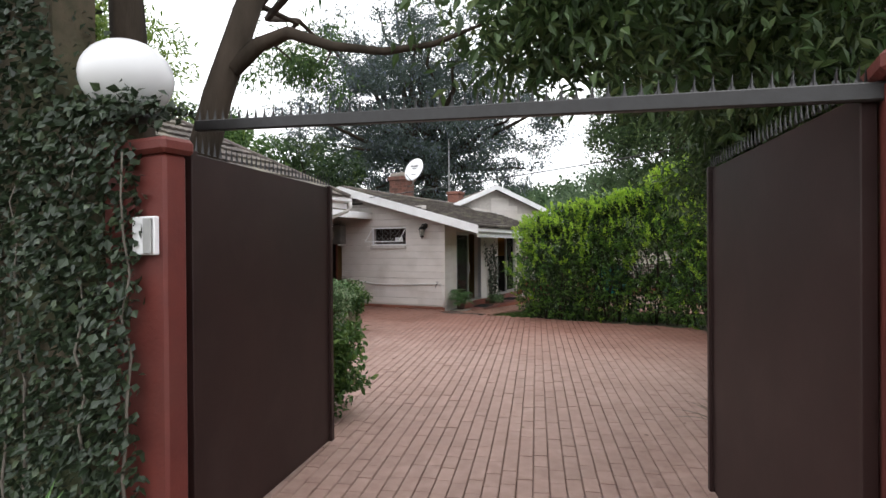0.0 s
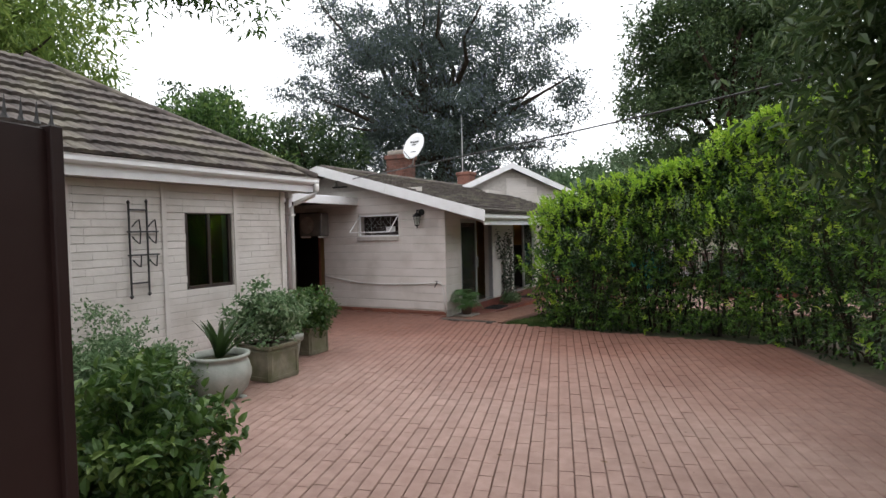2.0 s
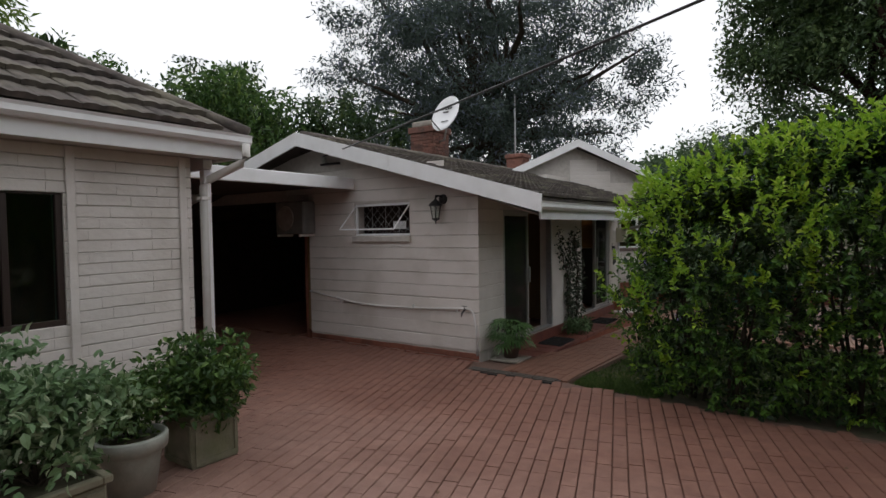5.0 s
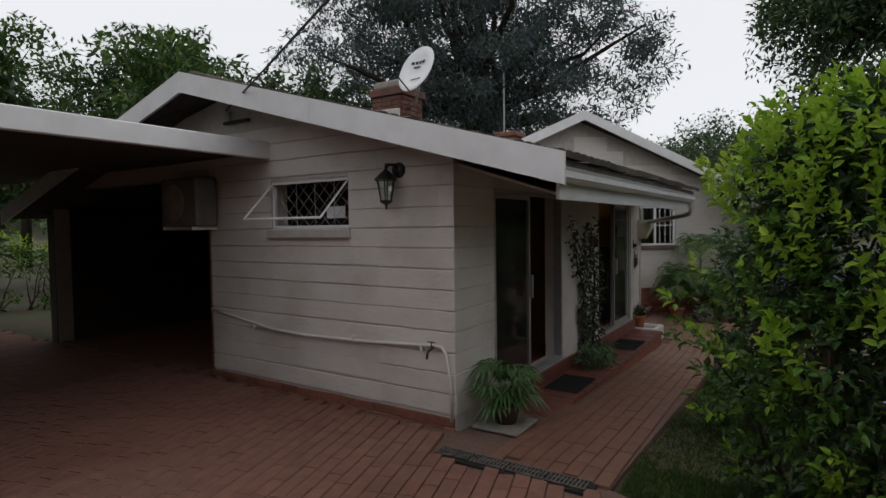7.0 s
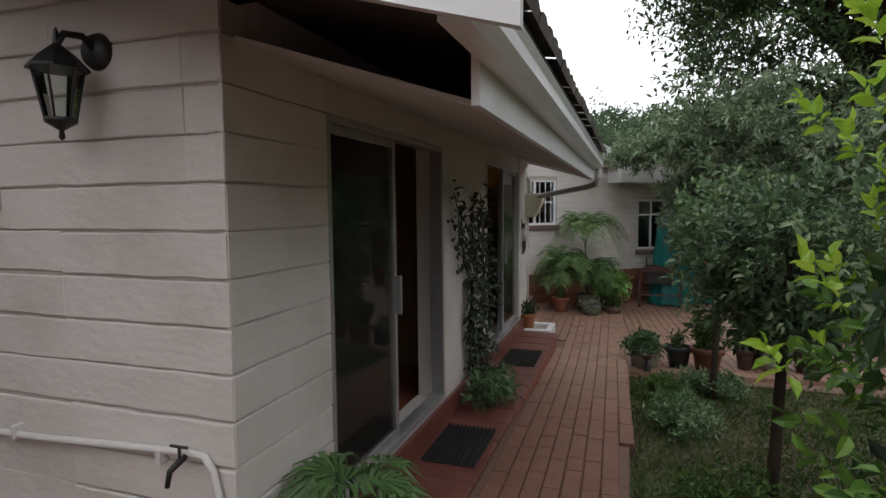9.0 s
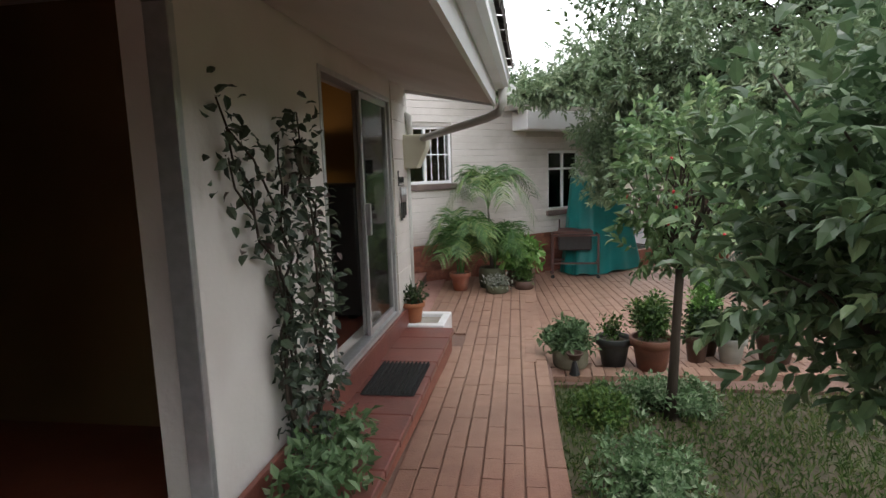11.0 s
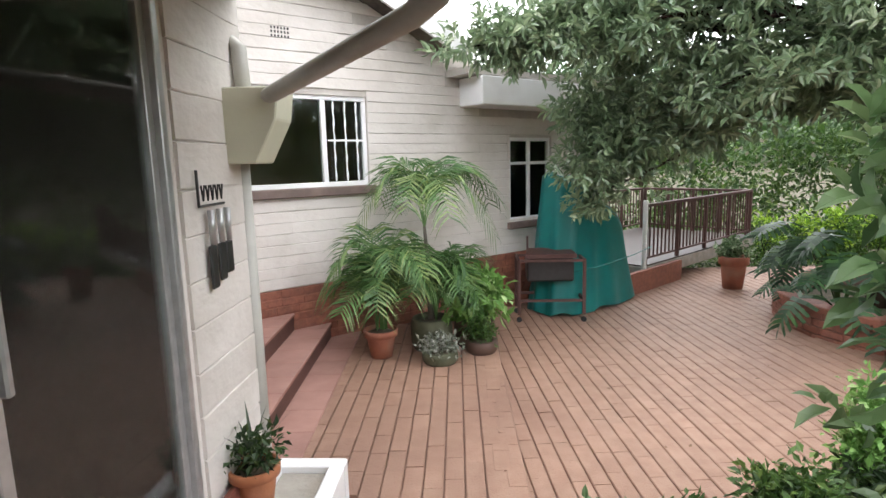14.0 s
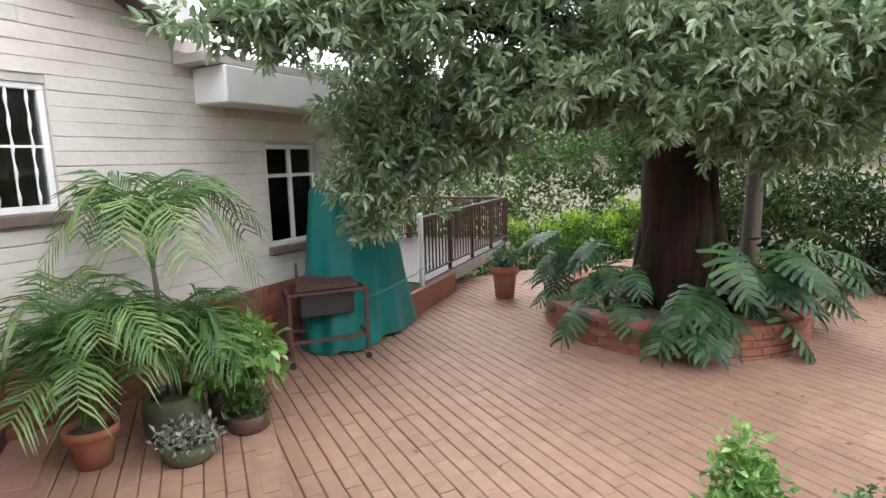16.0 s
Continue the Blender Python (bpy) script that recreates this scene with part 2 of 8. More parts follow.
LEAF_PALM = leaf_mat("palm_leaf", (0.05, 0.125, 0.037), (0.125, 0.23, 0.075), (0.23, 0.31, 0.11), 0.4, 0.3)
LEAF_PALE = leaf_mat("pale_leaf", (0.07, 0.13, 0.055), (0.16, 0.26, 0.12), (0.32, 0.40, 0.25), 0.45, 0.3)
LEAF_VINE = leaf_mat("vine_leaf", (0.035, 0.052, 0.036), (0.075, 0.105, 0.062), (0.12, 0.085, 0.08), 0.4, 0.2)
LEAF_FAR = leaf_mat("far_leaf", (0.035, 0.065, 0.03), (0.075, 0.125, 0.055), (0.11, 0.16, 0.08), 0.6, 0.3)
LEAF_SOFT = leaf_mat("soft_leaf", (0.10, 0.17, 0.035), (0.20, 0.29, 0.06), (0.30, 0.38, 0.10), 0.5, 0.4)
GRASS = leaf_mat("grass_blade", (0.035, 0.075, 0.015), (0.09, 0.15, 0.035), (0.20, 0.22, 0.08), 0.5, 0.3)


# ---- building helpers ----
def thing(name, base, label, category, group="", kind=""):
    e = new(name)
    e.empty_display_size = 0.1
    e.location = base
    return tagged(e, label, category, group, kind)


def base_of(ob):
    v = Vector(ob.location)
    while ob.parent:
        ob = ob.parent
        v = v + Vector(ob.location)
    return v


def link(name, mesh, material, parent=None, label="", smooth=False):
    ob = new(name, mesh)
    if material and not mesh.materials:
        mesh.materials.append(material)
    if smooth:
        mesh.polygons.foreach_set("use_smooth", [True] * len(mesh.polygons))
    if parent:
        ob.parent = parent
        root = parent
        while root.parent:
            root = root.parent
        if parent is root:
            ob.matrix_parent_inverse = Matrix.Translation(-Vector(root.location))
    if label:
        ob["label"] = label
    return ob


def part(name, bm, material, parent, label="", smooth=False):
    """One mesh object, built in world coordinates, under a thing or a part."""
    mesh = bpy.data.meshes.new(name)
    bm.normal_update()
    bm.to_mesh(mesh)
    bm.free()
    return link(name, mesh, material, parent, label, smooth)


def structure(name, bm, material, label, category, smooth=False):
    return tagged(part(name, bm, material, None, "", smooth), label, category, "", "structure")


def box(bm, x0, x1, y0, y1, z0, z1, bevel=0.0, turn=None):
    r = bmesh.ops.create_cube(bm, size=1.0)["verts"]
    m = Matrix.Translation(((x0 + x1) / 2, (y0 + y1) / 2, (z0 + z1) / 2)) @ Matrix.Diagonal((abs(x1 - x0), abs(y1 - y0), abs(z1 - z0), 1))
    bmesh.ops.transform(bm, matrix=m, verts=r)
    if bevel:
        edges = list({e for v in r for e in v.link_edges})
        r = bmesh.ops.bevel(bm, geom=edges, offset=bevel, segments=1, affect="EDGES")["verts"]
    if turn is not None:
        bmesh.ops.transform(bm, matrix=turn, verts=list(r))
    return bm


def newbox(*a, **k):
    return box(bmesh.new(), *a, **k)


def tube(bm, pts, radii, seg=8, cap=True):
    """A tapered round bar along points."""
    rings = []
    pts = [Vector(p) for p in pts]
    radii = radii if hasattr(radii, "__len__") else [radii] * len(pts)
    for i, p in enumerate(pts):
        d = (pts[min(i + 1, len(pts) - 1)] - pts[max(i - 1, 0)]).normalized()
        a = d.cross(Vector((0.31, 0.17, 1) if abs(d.z) < 0.9 else (1, 0.2, 0.1))).normalized()
        b = d.cross(a)
        rings.append([bm.verts.new(p + (a * math.cos(2 * math.pi * k / seg) + b * math.sin(2 * math.pi * k / seg)) * radii[i]) for k in range(seg)])
    for r0, r1 in zip(rings, rings[1:]):
        for k in range(seg):
            bm.faces.new((r0[k], r0[(k + 1) % seg], r1[(k + 1) % seg], r1[k]))
    if cap:
        bm.faces.new(rings[0][::-1])
        bm.faces.new(rings[-1])
    return bm


def lathe(bm, profile, cx, cy, seg=20, wob=0.0):
    """A turned shape from (radius, z) pairs."""
    rings = []
    for r, z in profile:
        rings.append([bm.verts.new((cx + r * math.cos(2 * math.pi * k / seg) * (1 + wob * math.sin(3 * k)), cy + r * math.sin(2 * math.pi * k / seg), z)) for k in range(seg)])
    for r0, r1 in zip(rings, rings[1:]):
        for k in range(seg):
            bm.faces.new((r0[k], r0[(k + 1) % seg], r1[(k + 1) % seg], r1[k]))
    bm.faces.new(rings[0][::-1])
    return bm


def fast_mesh(name, verts, tris):
    me = bpy.data.meshes.new(name)
    nv, nt = len(verts), len(tris)
    me.vertices.add(nv)
    me.vertices.foreach_set("co", np.asarray(verts, np.float32).ravel())
    me.loops.add(nt * 3)
    me.loops.foreach_set("vertex_index", np.asarray(tris, np.int32).ravel())
    me.polygons.add(nt)
    me.polygons.foreach_set("loop_start", np.arange(0, nt * 3, 3, dtype=np.int32))
    me.polygons.foreach_set("loop_total", np.full(nt, 3, np.int32))
    me.polygons.foreach_set("use_smooth", np.zeros(nt, bool))
    me.update()
    me.validate()
    return me


RNG = np.random.default_rng(7)


def leaves_mesh(name, pts, size, along=None, droop=0.3, width=0.42, spread=1.0, seed=0, curl=0.12, full=False):
    """Many small folded leaves at pts; along: the way each tends to point."""
    r = np.random.default_rng(seed)
    n = len(pts)
    d = r.normal(size=(n, 3)) * spread
    if along is not None:
        d = d + along
    d[:, 2] -= droop
    d /= np.linalg.norm(d, axis=1)[:, None] + 1e-6
    up = r.normal(size=(n, 3)) * 0.6 + (0, 0, 1)
    s = np.cross(d, up)
    s /= np.linalg.norm(s, axis=1)[:, None] + 1e-6
    nn = np.cross(s, d)
    L = size * r.uniform(0.6, 1.3, n)[:, None]
    mid = pts + d * L * 0.45
    if full:
        v = np.empty((n, 7, 3))
        v[:, 0] = pts
        lo, hi = pts + d * L * 0.28, pts + d * L * 0.68 - nn * L * curl * 0.5
        v[:, 1] = lo + s * L * width * 0.5 + nn * L * curl
        v[:, 2] = hi + s * L * width * 0.42 + nn * L * curl
        v[:, 3] = pts + d * L - nn * L * curl * 1.5
        v[:, 4] = hi - s * L * width * 0.42 + nn * L * curl
        v[:, 5] = lo - s * L * width * 0.5 + nn * L * curl
        v[:, 6] = pts + d * L * 0.5
        i = np.arange(n)[:, None] * 7
        t = np.concatenate([i + (6, k, (k + 1) % 6) for k in range(6)], 1).reshape(-1, 3)
        return fast_mesh(name, v.reshape(-1, 3), t)
    v = np.empty((n, 4, 3))
    v[:, 0] = pts
    v[:, 1] = mid + s * L * width * 0.5 + nn * L * curl
    v[:, 2] = pts + d * L
    v[:, 3] = mid - s * L * width * 0.5 + nn * L * curl
    i = np.arange(n)[:, None] * 4
    t = np.concatenate([i + (0, 1, 2), i + (0, 2, 3)], 1).reshape(-1, 3)
    return fast_mesh(name, v.reshape(-1, 3), t)


def clumps(centres, radii, per, seed=0, flat=0.8, shell=0.55):
    """Points in loose clumps round centres; most lie towards the outside of each clump."""
    r = np.random.default_rng(seed)
    c = np.repeat(np.asarray(centres, float), per, 0)
    rad = np.repeat(np.asarray(radii, float), per)[:, None]
    d = r.normal(size=c.shape)
    d /= np.linalg.norm(d, axis=1)[:, None]
    q = r.uniform(0, 1, (len(c), 1)) ** shell
    p = c + d * rad * q * (1, 1, flat)
    return p, d


def ellipsoid_clumps(n, centre, radii, seed, inner=0.45, low=-1.0):
    r = np.random.default_rng(seed)
    d = r.normal(size=(n * 3, 3))
    d /= np.linalg.norm(d, axis=1)[:, None]
    d = d[d[:, 2] > low][:n]
    q = r.uniform(inner, 1.0, (len(d), 1))
    return np.asarray(centre) + d * q * np.asarray(radii)


def sprays(tips, dirs, k, length, seed, flare=0.9):
    """Leaves set spirally along short shoots that end at the tips. Gives leaf bases and the way each points."""
    r = np.random.default_rng(seed)
    n = len(tips)
    d = np.asarray(dirs, float)
    d = d / (np.linalg.norm(d, axis=1)[:, None] + 1e-6)
    a = np.cross(d, r.normal(size=(n, 3)))
    a /= np.linalg.norm(a, axis=1)[:, None] + 1e-6
    b = np.cross(d, a)
    f = np.linspace(0, 1, k)[None, :, None]
    g = (np.arange(k) * 2.4)[None, :, None] + r.uniform(0, 6.28, (n, 1, 1))
    ln = length * r.uniform(0.6, 1.3, (n, 1, 1))
    p = np.asarray(tips)[:, None] + d[:, None] * (f - 1) * ln
    out = d[:, None] * (0.3 + 0.8 * f) + (a[:, None] * np.cos(g) + b[:, None] * np.sin(g)) * flare * (1.1 - 0.45 * f)
    return p.reshape(-1, 3), out.reshape(-1, 3)


def tips_in(centres, radii, per, seed, flat=0.8):
    """Shoot tips round clump centres, pointing outwards and a little up."""
    p, d = clumps(centres, radii, per, seed, flat, 0.4)
    return p, d + (0, 0, 0.35)


def limbs(bm, root, targets, r0, seed, seg=6, sag=0.15):
    """Branches from a root point out to targets, bending a little."""
    r = random.Random(seed)
    root = Vector(root)
    for tgt in targets:
        tgt = Vector(tgt)
        n = 5
        pts = []
        for i in range(n + 1):
            f = i / n
            p = root.lerp(tgt, f)
            k = math.sin(math.pi * f) * (tgt - root).length * sag
            pts.append(p + Vector((r.uniform(-1, 1), r.uniform(-1, 1), r.uniform(-0.2, 1))) * k * 0.5)
        tube(bm, pts, [r0 * (1 - 0.85 * i / n) for i in range(n + 1)], seg, cap=False)
    return bm


def make_tree(name, base, label, category, trunk, crown_c, crown_r, nclump, clump_r, per, size, leafmat, barkmat, seed, droop=0.3, width=0.42, inner=0.45, low=-1.0, group="", nlimb=14, flat=0.8, spread=1.0, extra=(), full=False):
    """A tree with a tapered trunk, limbs out into the crown, and a crown of leaf clumps. trunk: rows of (point, radius)."""
    t = thing(name, base, label, category, group)
    cc = ellipsoid_clumps(nclump, crown_c, crown_r, seed, inner, low)
    for k, (c, r, n) in enumerate(extra):
        cc = np.concatenate([cc, ellipsoid_clumps(n, c, r, seed + 200 + k, 0.2)])
    bm = tube(bmesh.new(), [p for p, _ in trunk], [r for _, r in trunk], 10)
    step = max(1, len(cc) // max(nlimb, 1))
    limbs(bm, trunk[-1][0], cc[::step][:nlimb], trunk[-1][1] * 0.6, seed)
    part("trunk", bm, barkmat, t, "", True)
    rr = np.random.default_rng(seed + 1).uniform(0.6, 1.25, len(cc)) * clump_r
    p, d = clumps(cc, rr, per, seed + 2, flat)
    link("crown", leaves_mesh("crown", p, size, d * 0.8, droop, width, spread, seed + 3, full=full), leafmat, t)
    return t


# ---- ground ----
def ground_z(x, y):
    """Level yard, a fall of 0.4 m along the house, hills far off."""
    z = -0.01 - 0.42 * min(max((y - 12.0) / 5.4, 0), 1)
    if y > 23.5 and x > -4:
        z -= 0.22 * min(y - 23.5, 6)
    d = math.hypot(x, y - 10)
    if d > 45:
        z += (d - 45) * 0.05 + 22 * max(0, min(1, (d - 90) / 120)) * (0.75 + 0.35 * math.sin(math.atan2(x, y) * 5 + 1))
    return z


def build_ground():
    xs = sorted({-400, -300, -220, -160, -120, -90, -70, -55, -45, -35, -28, -22, -18, 14, 18, 24, 32, 42, 55, 75, 100, 140, 200, 280, 400} | {round(-15 + 1.0 * i, 2) for i in range(27)})
    ys = sorted({-400, -250, -150, -90, -60, -40, -25, -15, -9, -5, -2, 30, 34, 40, 48, 60, 75, 95, 120, 150, 190, 240, 300, 400} | {round(0.6 * i, 2) for i in range(46)})
    bm = bmesh.new()
    g = [[bm.verts.new((x, y, ground_z(x, y))) for y in ys] for x in xs]
    for i in range(len(xs) - 1):
        for j in range(len(ys) - 1):
            bm.faces.new((g[i][j], g[i + 1][j], g[i + 1][j + 1], g[i][j + 1]))
    structure("ground", bm, SOIL, "dark soil ground with moss and leaf litter", "ground", True)


build_ground()

# beds of joint sand under the paving
PATH_Z0, PATH_Z1, LOWER = 0.05, -0.25, -0.36


def path_z(y):
    return PATH_Z0 + (PATH_Z1 - PATH_Z0) * min(max((y - 12.0) / 5.4, 0), 1)


bm = bmesh.new()
v = [bm.verts.new(p) for p in ((-16, 9.0, 0.03), (-6.9, 9.0, 0.03), (-6.9, 0.2, 0.03), (2.4, 0.2, 0.03), (2.4, 6.8, 0.03), (0.6, 11.2, 0.03), (-3.9, 11.62, 0.03), (-5.6, 12.1, 0.03), (-16, 12.1, 0.03))]
bm.faces.new(v)
bm2 = bmesh.ops.extrude_face_region(bm, geom=bm.faces[:])
bmesh.ops.translate(bm, vec=(0, 0, -0.12), verts=[e for e in bm2["geom"] if isinstance(e, bmesh.types.BMVert)])
YARD = structure("pavement_yard", bm, MORTAR, "weathered red brick paved yard", "paving")
bm = bmesh.new()
rows = [(11.62, 0.05), (12.0, 0.05), (14.0, path_z(14)), (17.4, PATH_Z1), (18.5, PATH_Z1), (18.51, PATH_Z1), (22.6, PATH_Z1)]
prev = None
for y, z in rows:
    right = -4.2 if y < 17.5 else -4.31
    ring = [bm.verts.new((-7.4 if y > 18.5 else -5.62, y, z - 0.022)), bm.verts.new((right, y, z - 0.022)), bm.verts.new((right, y, z - 0.2)), bm.verts.new((-7.4 if y > 18.5 else -5.62, y, z - 0.2))]
    if prev:
        for k in range(4):
            bm.faces.new((prev[k], prev[(k + 1) % 4], ring[(k + 1) % 4], ring[k]))
    else:
        bm.faces.new(ring[::-1])
    prev = ring
bm.faces.new(prev)
PATH_BED = structure("pavement_path", bm, MORTAR, "red brick paved path along the house", "paving")
LOW_BED = structure("pavement_terrace", newbox(-4.31, 4.5, 17.75, 25.2, LOWER - 0.25, LOWER - 0.02), MORTAR, "lower red brick paved terrace", "paving")

# ---- house ----
SX, SY, EX = -5.62, 12.07, -5.62
EAST_N = 18.4
NY = 22.15
T = 0.22


def wall_boxes(bm, axis, face, a0, a1, z0, z1, openings, inward):
    """A wall in pieces round its openings. axis: the way it runs; face: its outer plane; inward: +1 or -1."""
    cuts = sorted({a0, a1, *[o[0] for o in openings], *[o[1] for o in openings]})
    for p, q in zip(cuts, cuts[1:]):
        if p < a0 or q > a1:
            continue
        spans = sorted((o[2], o[3]) for o in openings if o[0] <= p + 1e-6 and o[1] >= q - 1e-6)
        z = z0
        for s0, s1 in spans + [(z1, z1)]:
            if s0 > z + 1e-4:
                f0, f1 = sorted((face, face + inward * T))
                if axis == "x":
                    box(bm, p, q, f0, f1, z, s0)
                else:
                    box(bm, f0, f1, p, q, z, s0)
            z = max(z, s1)
    return bm


SWIN = (-7.92, -6.80, 1.79, 2.29)
SDOOR = (-12.99, -8.97, -0.1, 2.42)
DOOR_A = (12.80, 14.58, 0.15, 2.15)
DOOR_B = (15.97, 17.70, 0.15, 2.15)
RIDGE_X, RIDGE_Z, EAVE_X, EAVE_Z = -8.65, 3.40, -4.42, 2.22
SLOPE = (RIDGE_Z - EAVE_Z) / (EAVE_X - RIDGE_X)


def gable(bm, face, x0, x1, zb, rx, rz, slope, inward):
    """The triangular top of a gable wall."""
    pts = [(x0, zb), (x1, zb), (x1, max(zb, rz - slope * abs(x1 - rx))), (rx, rz), (x0, max(zb, rz - slope * abs(x0 - rx)))]
    f = [bm.verts.new((x, face, z)) for x, z in pts]
    b = [bm.verts.new((x, face + inward * T, z)) for x, z in pts]
    bm.faces.new(f)
    bm.faces.new(b[::-1])
    for i in range(5):
        j = (i + 1) % 5
        bm.faces.new((f[i], b[i], b[j], f[j]))


bm = wall_boxes(bmesh.new(), "x", SY + 0.012, -13.0, SX - 0.012, -0.5, 2.45, [SWIN, SDOOR], 1)
gable(bm, SY + 0.012, -13.0, SX - 0.012, 2.45, RIDGE_X, RIDGE_Z - 0.12, SLOPE, 1)
WALL_S = structure("wall_south", bm, JOINT, "pale painted brick gable wall of the house", "wall")
WALL_E = structure("wall_east", wall_boxes(bmesh.new(), "y", EX - 0.012, SY + T + 0.014, EAST_N, -0.5, 2.5, [DOOR_A, DOOR_B], -1), PLASTER, "pale painted house wall with two sliding doors", "wall")
WM = Matrix.Translation((-5.34, 21.70, 0)) @ Matrix.Rotation(radians(40), 4, "Z")


def wing(bm):
    """From the wing's own axes (x along its wall, y into it) to the place."""
    bmesh.ops.transform(bm, matrix=WM, verts=bm.verts[:])
    return bm


NWIN = (-2.1, -0.33, 1.29, 2.17)
NWIN2 = (1.66, 2.42, 0.73, 1.78)
W_RX, W_RZ, W_SLOPE = -2.6, 4.14, 0.44
bm = wall_boxes(bmesh.new(), "x", 0.012, -6.0, 3.6, -0.6, 2.5, [NWIN, NWIN2], 1)
gable(bm, 0.012, -6.0, 1.14, 2.5, W_RX, W_RZ - 0.1, W_SLOPE, 1)
WALL_N = structure("wall_wing", wing(bm), JOINT, "pale painted brick gable wall of the house wing", "wall")
structure("trim_plinth", wing(newbox(-2.7, 3.55, 0.003, 0.0115, -0.6, 0.336)), FACE_BRICK, "red-brown painted plinth behind the brick courses", "trim")
# recess and hidden walls
bm = newbox(-7.4 - T, -7.4, EAST_N, 19.85, -0.6, 3.2)
structure("wall_recess", bm, PLASTER, "plain pale wall at the back of the step recess", "wall")
structure("wall_return", newbox(-7.4, EX - 0.012 - T, EAST_N - T, EAST_N - 0.001, -0.6, 2.5), PLASTER, "plain pale return wall", "wall")
structure("wall_wing_side", wing(newbox(3.6 - T, 3.6, T + 0.02, 8, -0.9, 2.6)), PLASTER, "plain pale side wall of the wing", "wall")
# Pale wall coloured dark so the carport's far end looks shaded.
bm = newbox(-13.2, -13.0, SY, 22, -0.6, 2.1)
structure("wall_back", bm, SHADED_BOARD, "back wall of the house, darkened for the carport shade", "wall")
# interior
structure("floor_inside", newbox(-9.2, EX - 0.03, SY + T + 0.02, EAST_N - T - 0.01, 0.02, 0.13), INT_FLOOR, "red polished floor inside the house", "floor")
for nm, y0, y1, z1, what in (("wall_lounge_north", EAST_N - T - 0.06, EAST_N - T - 0.005, 2.4, "ochre end wall of the lounge"), ("wall_living_south", SY + T + 0.02, SY + T + 0.06, 1.7, "ochre end wall of the living room"), ("wall_partition", 15.3, 15.4, 2.4, "ochre partition between the two rooms")):
    structure(nm, newbox(-9.2, EX - 0.26, y0, y1, 0.13, z1), INTERIOR, what, "wall")
structure("wall_rooms_west", newbox(-9.3, -9.201, SY + T + 0.02, EAST_N - T - 0.01, 0.13, 2.4), INTERIOR, "ochre back wall of the rooms", "wall")
structure("ceiling_inside", newbox(-9.3, EX - 0.25, SY + T + 0.02, EAST_N - T - 0.01, 2.40, 2.46), PLASTER, "white ceiling of the living room", "ceiling")
structure("wing_inside", wing(newbox(-5.9, 3.4, 2.6, 2.7, -0.3, 2.5)), INTERIOR, "dim ochre wall inside the wing", "wall")
structure("wing_ceiling", wing(newbox(-5.9, 3.4, T + 0.02, 2.6, 2.45, 2.5)), PLASTER, "ceiling of the wing", "ceiling")
structure("wing_floor_inside", wing(newbox(-5.9, 3.4, T + 0.02, 2.6, -0.2, -0.1)), INT_FLOOR, "floor inside the wing", "floor")
structure("wing_partition", wing(newbox(0.4, 0.5, T + 0.02, 2.6, -0.1, 2.45)), INTERIOR, "partition inside the wing", "wall")

# ---- roofs ----


def slab(bm, a, b, c, d, th):
    """A flat sheet with thickness below its four corners."""
    top = [bm.verts.new(p) for p in (a, b, c, d)]
    bot = [bm.verts.new(Vector(p) - Vector((0, 0, th))) for p in (a, b, c, d)]
    bm.faces.new(top)
    bm.faces.new(bot[::-1])
    for i in range(4):
        j = (i + 1) % 4
        bm.faces.new((top[i], bot[i], bot[j], top[j]))


def tile_mesh(w, l):
    """One interlocking tile with two rolls, thicker at its lower edge. x across, y up the slope."""
    prof = [(0, 0.0), (0.10, 0.010), (0.30, 0.012), (0.42, 0.002), (0.5, 0.0), (0.60, 0.010), (0.80, 0.012), (0.92, 0.002), (1.0, 0.0)]
    vs, fs = [], []
    n = len(prof)
    for y, lift in ((0, 0.040), (l * 1.06, 0.004)):
        for px, pz in prof:
            vs.append((px * w * 0.985, y, pz + lift))
    for px, pz in prof:
        vs.append((px * w * 0.985, 0, 0.0))
    for i in range(n - 1):
        fs.append((i, i + 1, n + i + 1))
        fs.append((i, n + i + 1, n + i))
        fs.append((2 * n + i, 2 * n + i + 1, i + 1))
        fs.append((2 * n + i, i + 1, i))
    return vs, fs


def lay_tiles(parent, origin, across, up, ncol, nrow, w, l, keep, named, seed):
    """Tiles row by row; named(i, j): tiles that are objects of their own; keep: those within the roof's outline."""
    across, up = Vector(across).normalized(), Vector(up).normalized()
    nor = across.cross(up)
    m3 = Matrix((across, up, nor)).transposed().to_4x4()
    vs, fs = tile_mesh(w, l)
    shared = fast_mesh("roof_tile", vs, fs)
    shared.materials.append(TILE)
    V, F, base = [], [], 0
    r = random.Random(seed)
    A = np.array(vs)
    count = 0
    for j in range(nrow):
        for i in range(ncol):
            o = Vector(origin) + across * (i * w) + up * (j * l)
            c = o + across * w / 2 + up * l / 2
            if not keep(c):
                continue
            m = Matrix.Translation(o + nor * r.uniform(0.012, 0.022)) @ m3 @ pose(0, 0, 0, r.uniform(-2.9, -1.9), r.uniform(-0.6, 0.6), r.uniform(-0.6, 0.6))
            if named(i, j) and count < 300:
                count += 1
                ob = new("roof_tile", shared)
                ob.parent = parent
                ob.matrix_basis = m
                if parent.type == "EMPTY":
                    ob.matrix_parent_inverse = Matrix.Translation(-Vector(parent.location))
            else:
                R = np.array(m)
                V.append(A @ R[:3, :3].T + R[:3, 3])
                F.append(np.array(fs) + base)
                base += len(vs)
    if V:
        tagged(link("far_tiles", fast_mesh("far_tiles", np.concatenate(V), np.concatenate(F)), TILE, parent), kind="stuff")


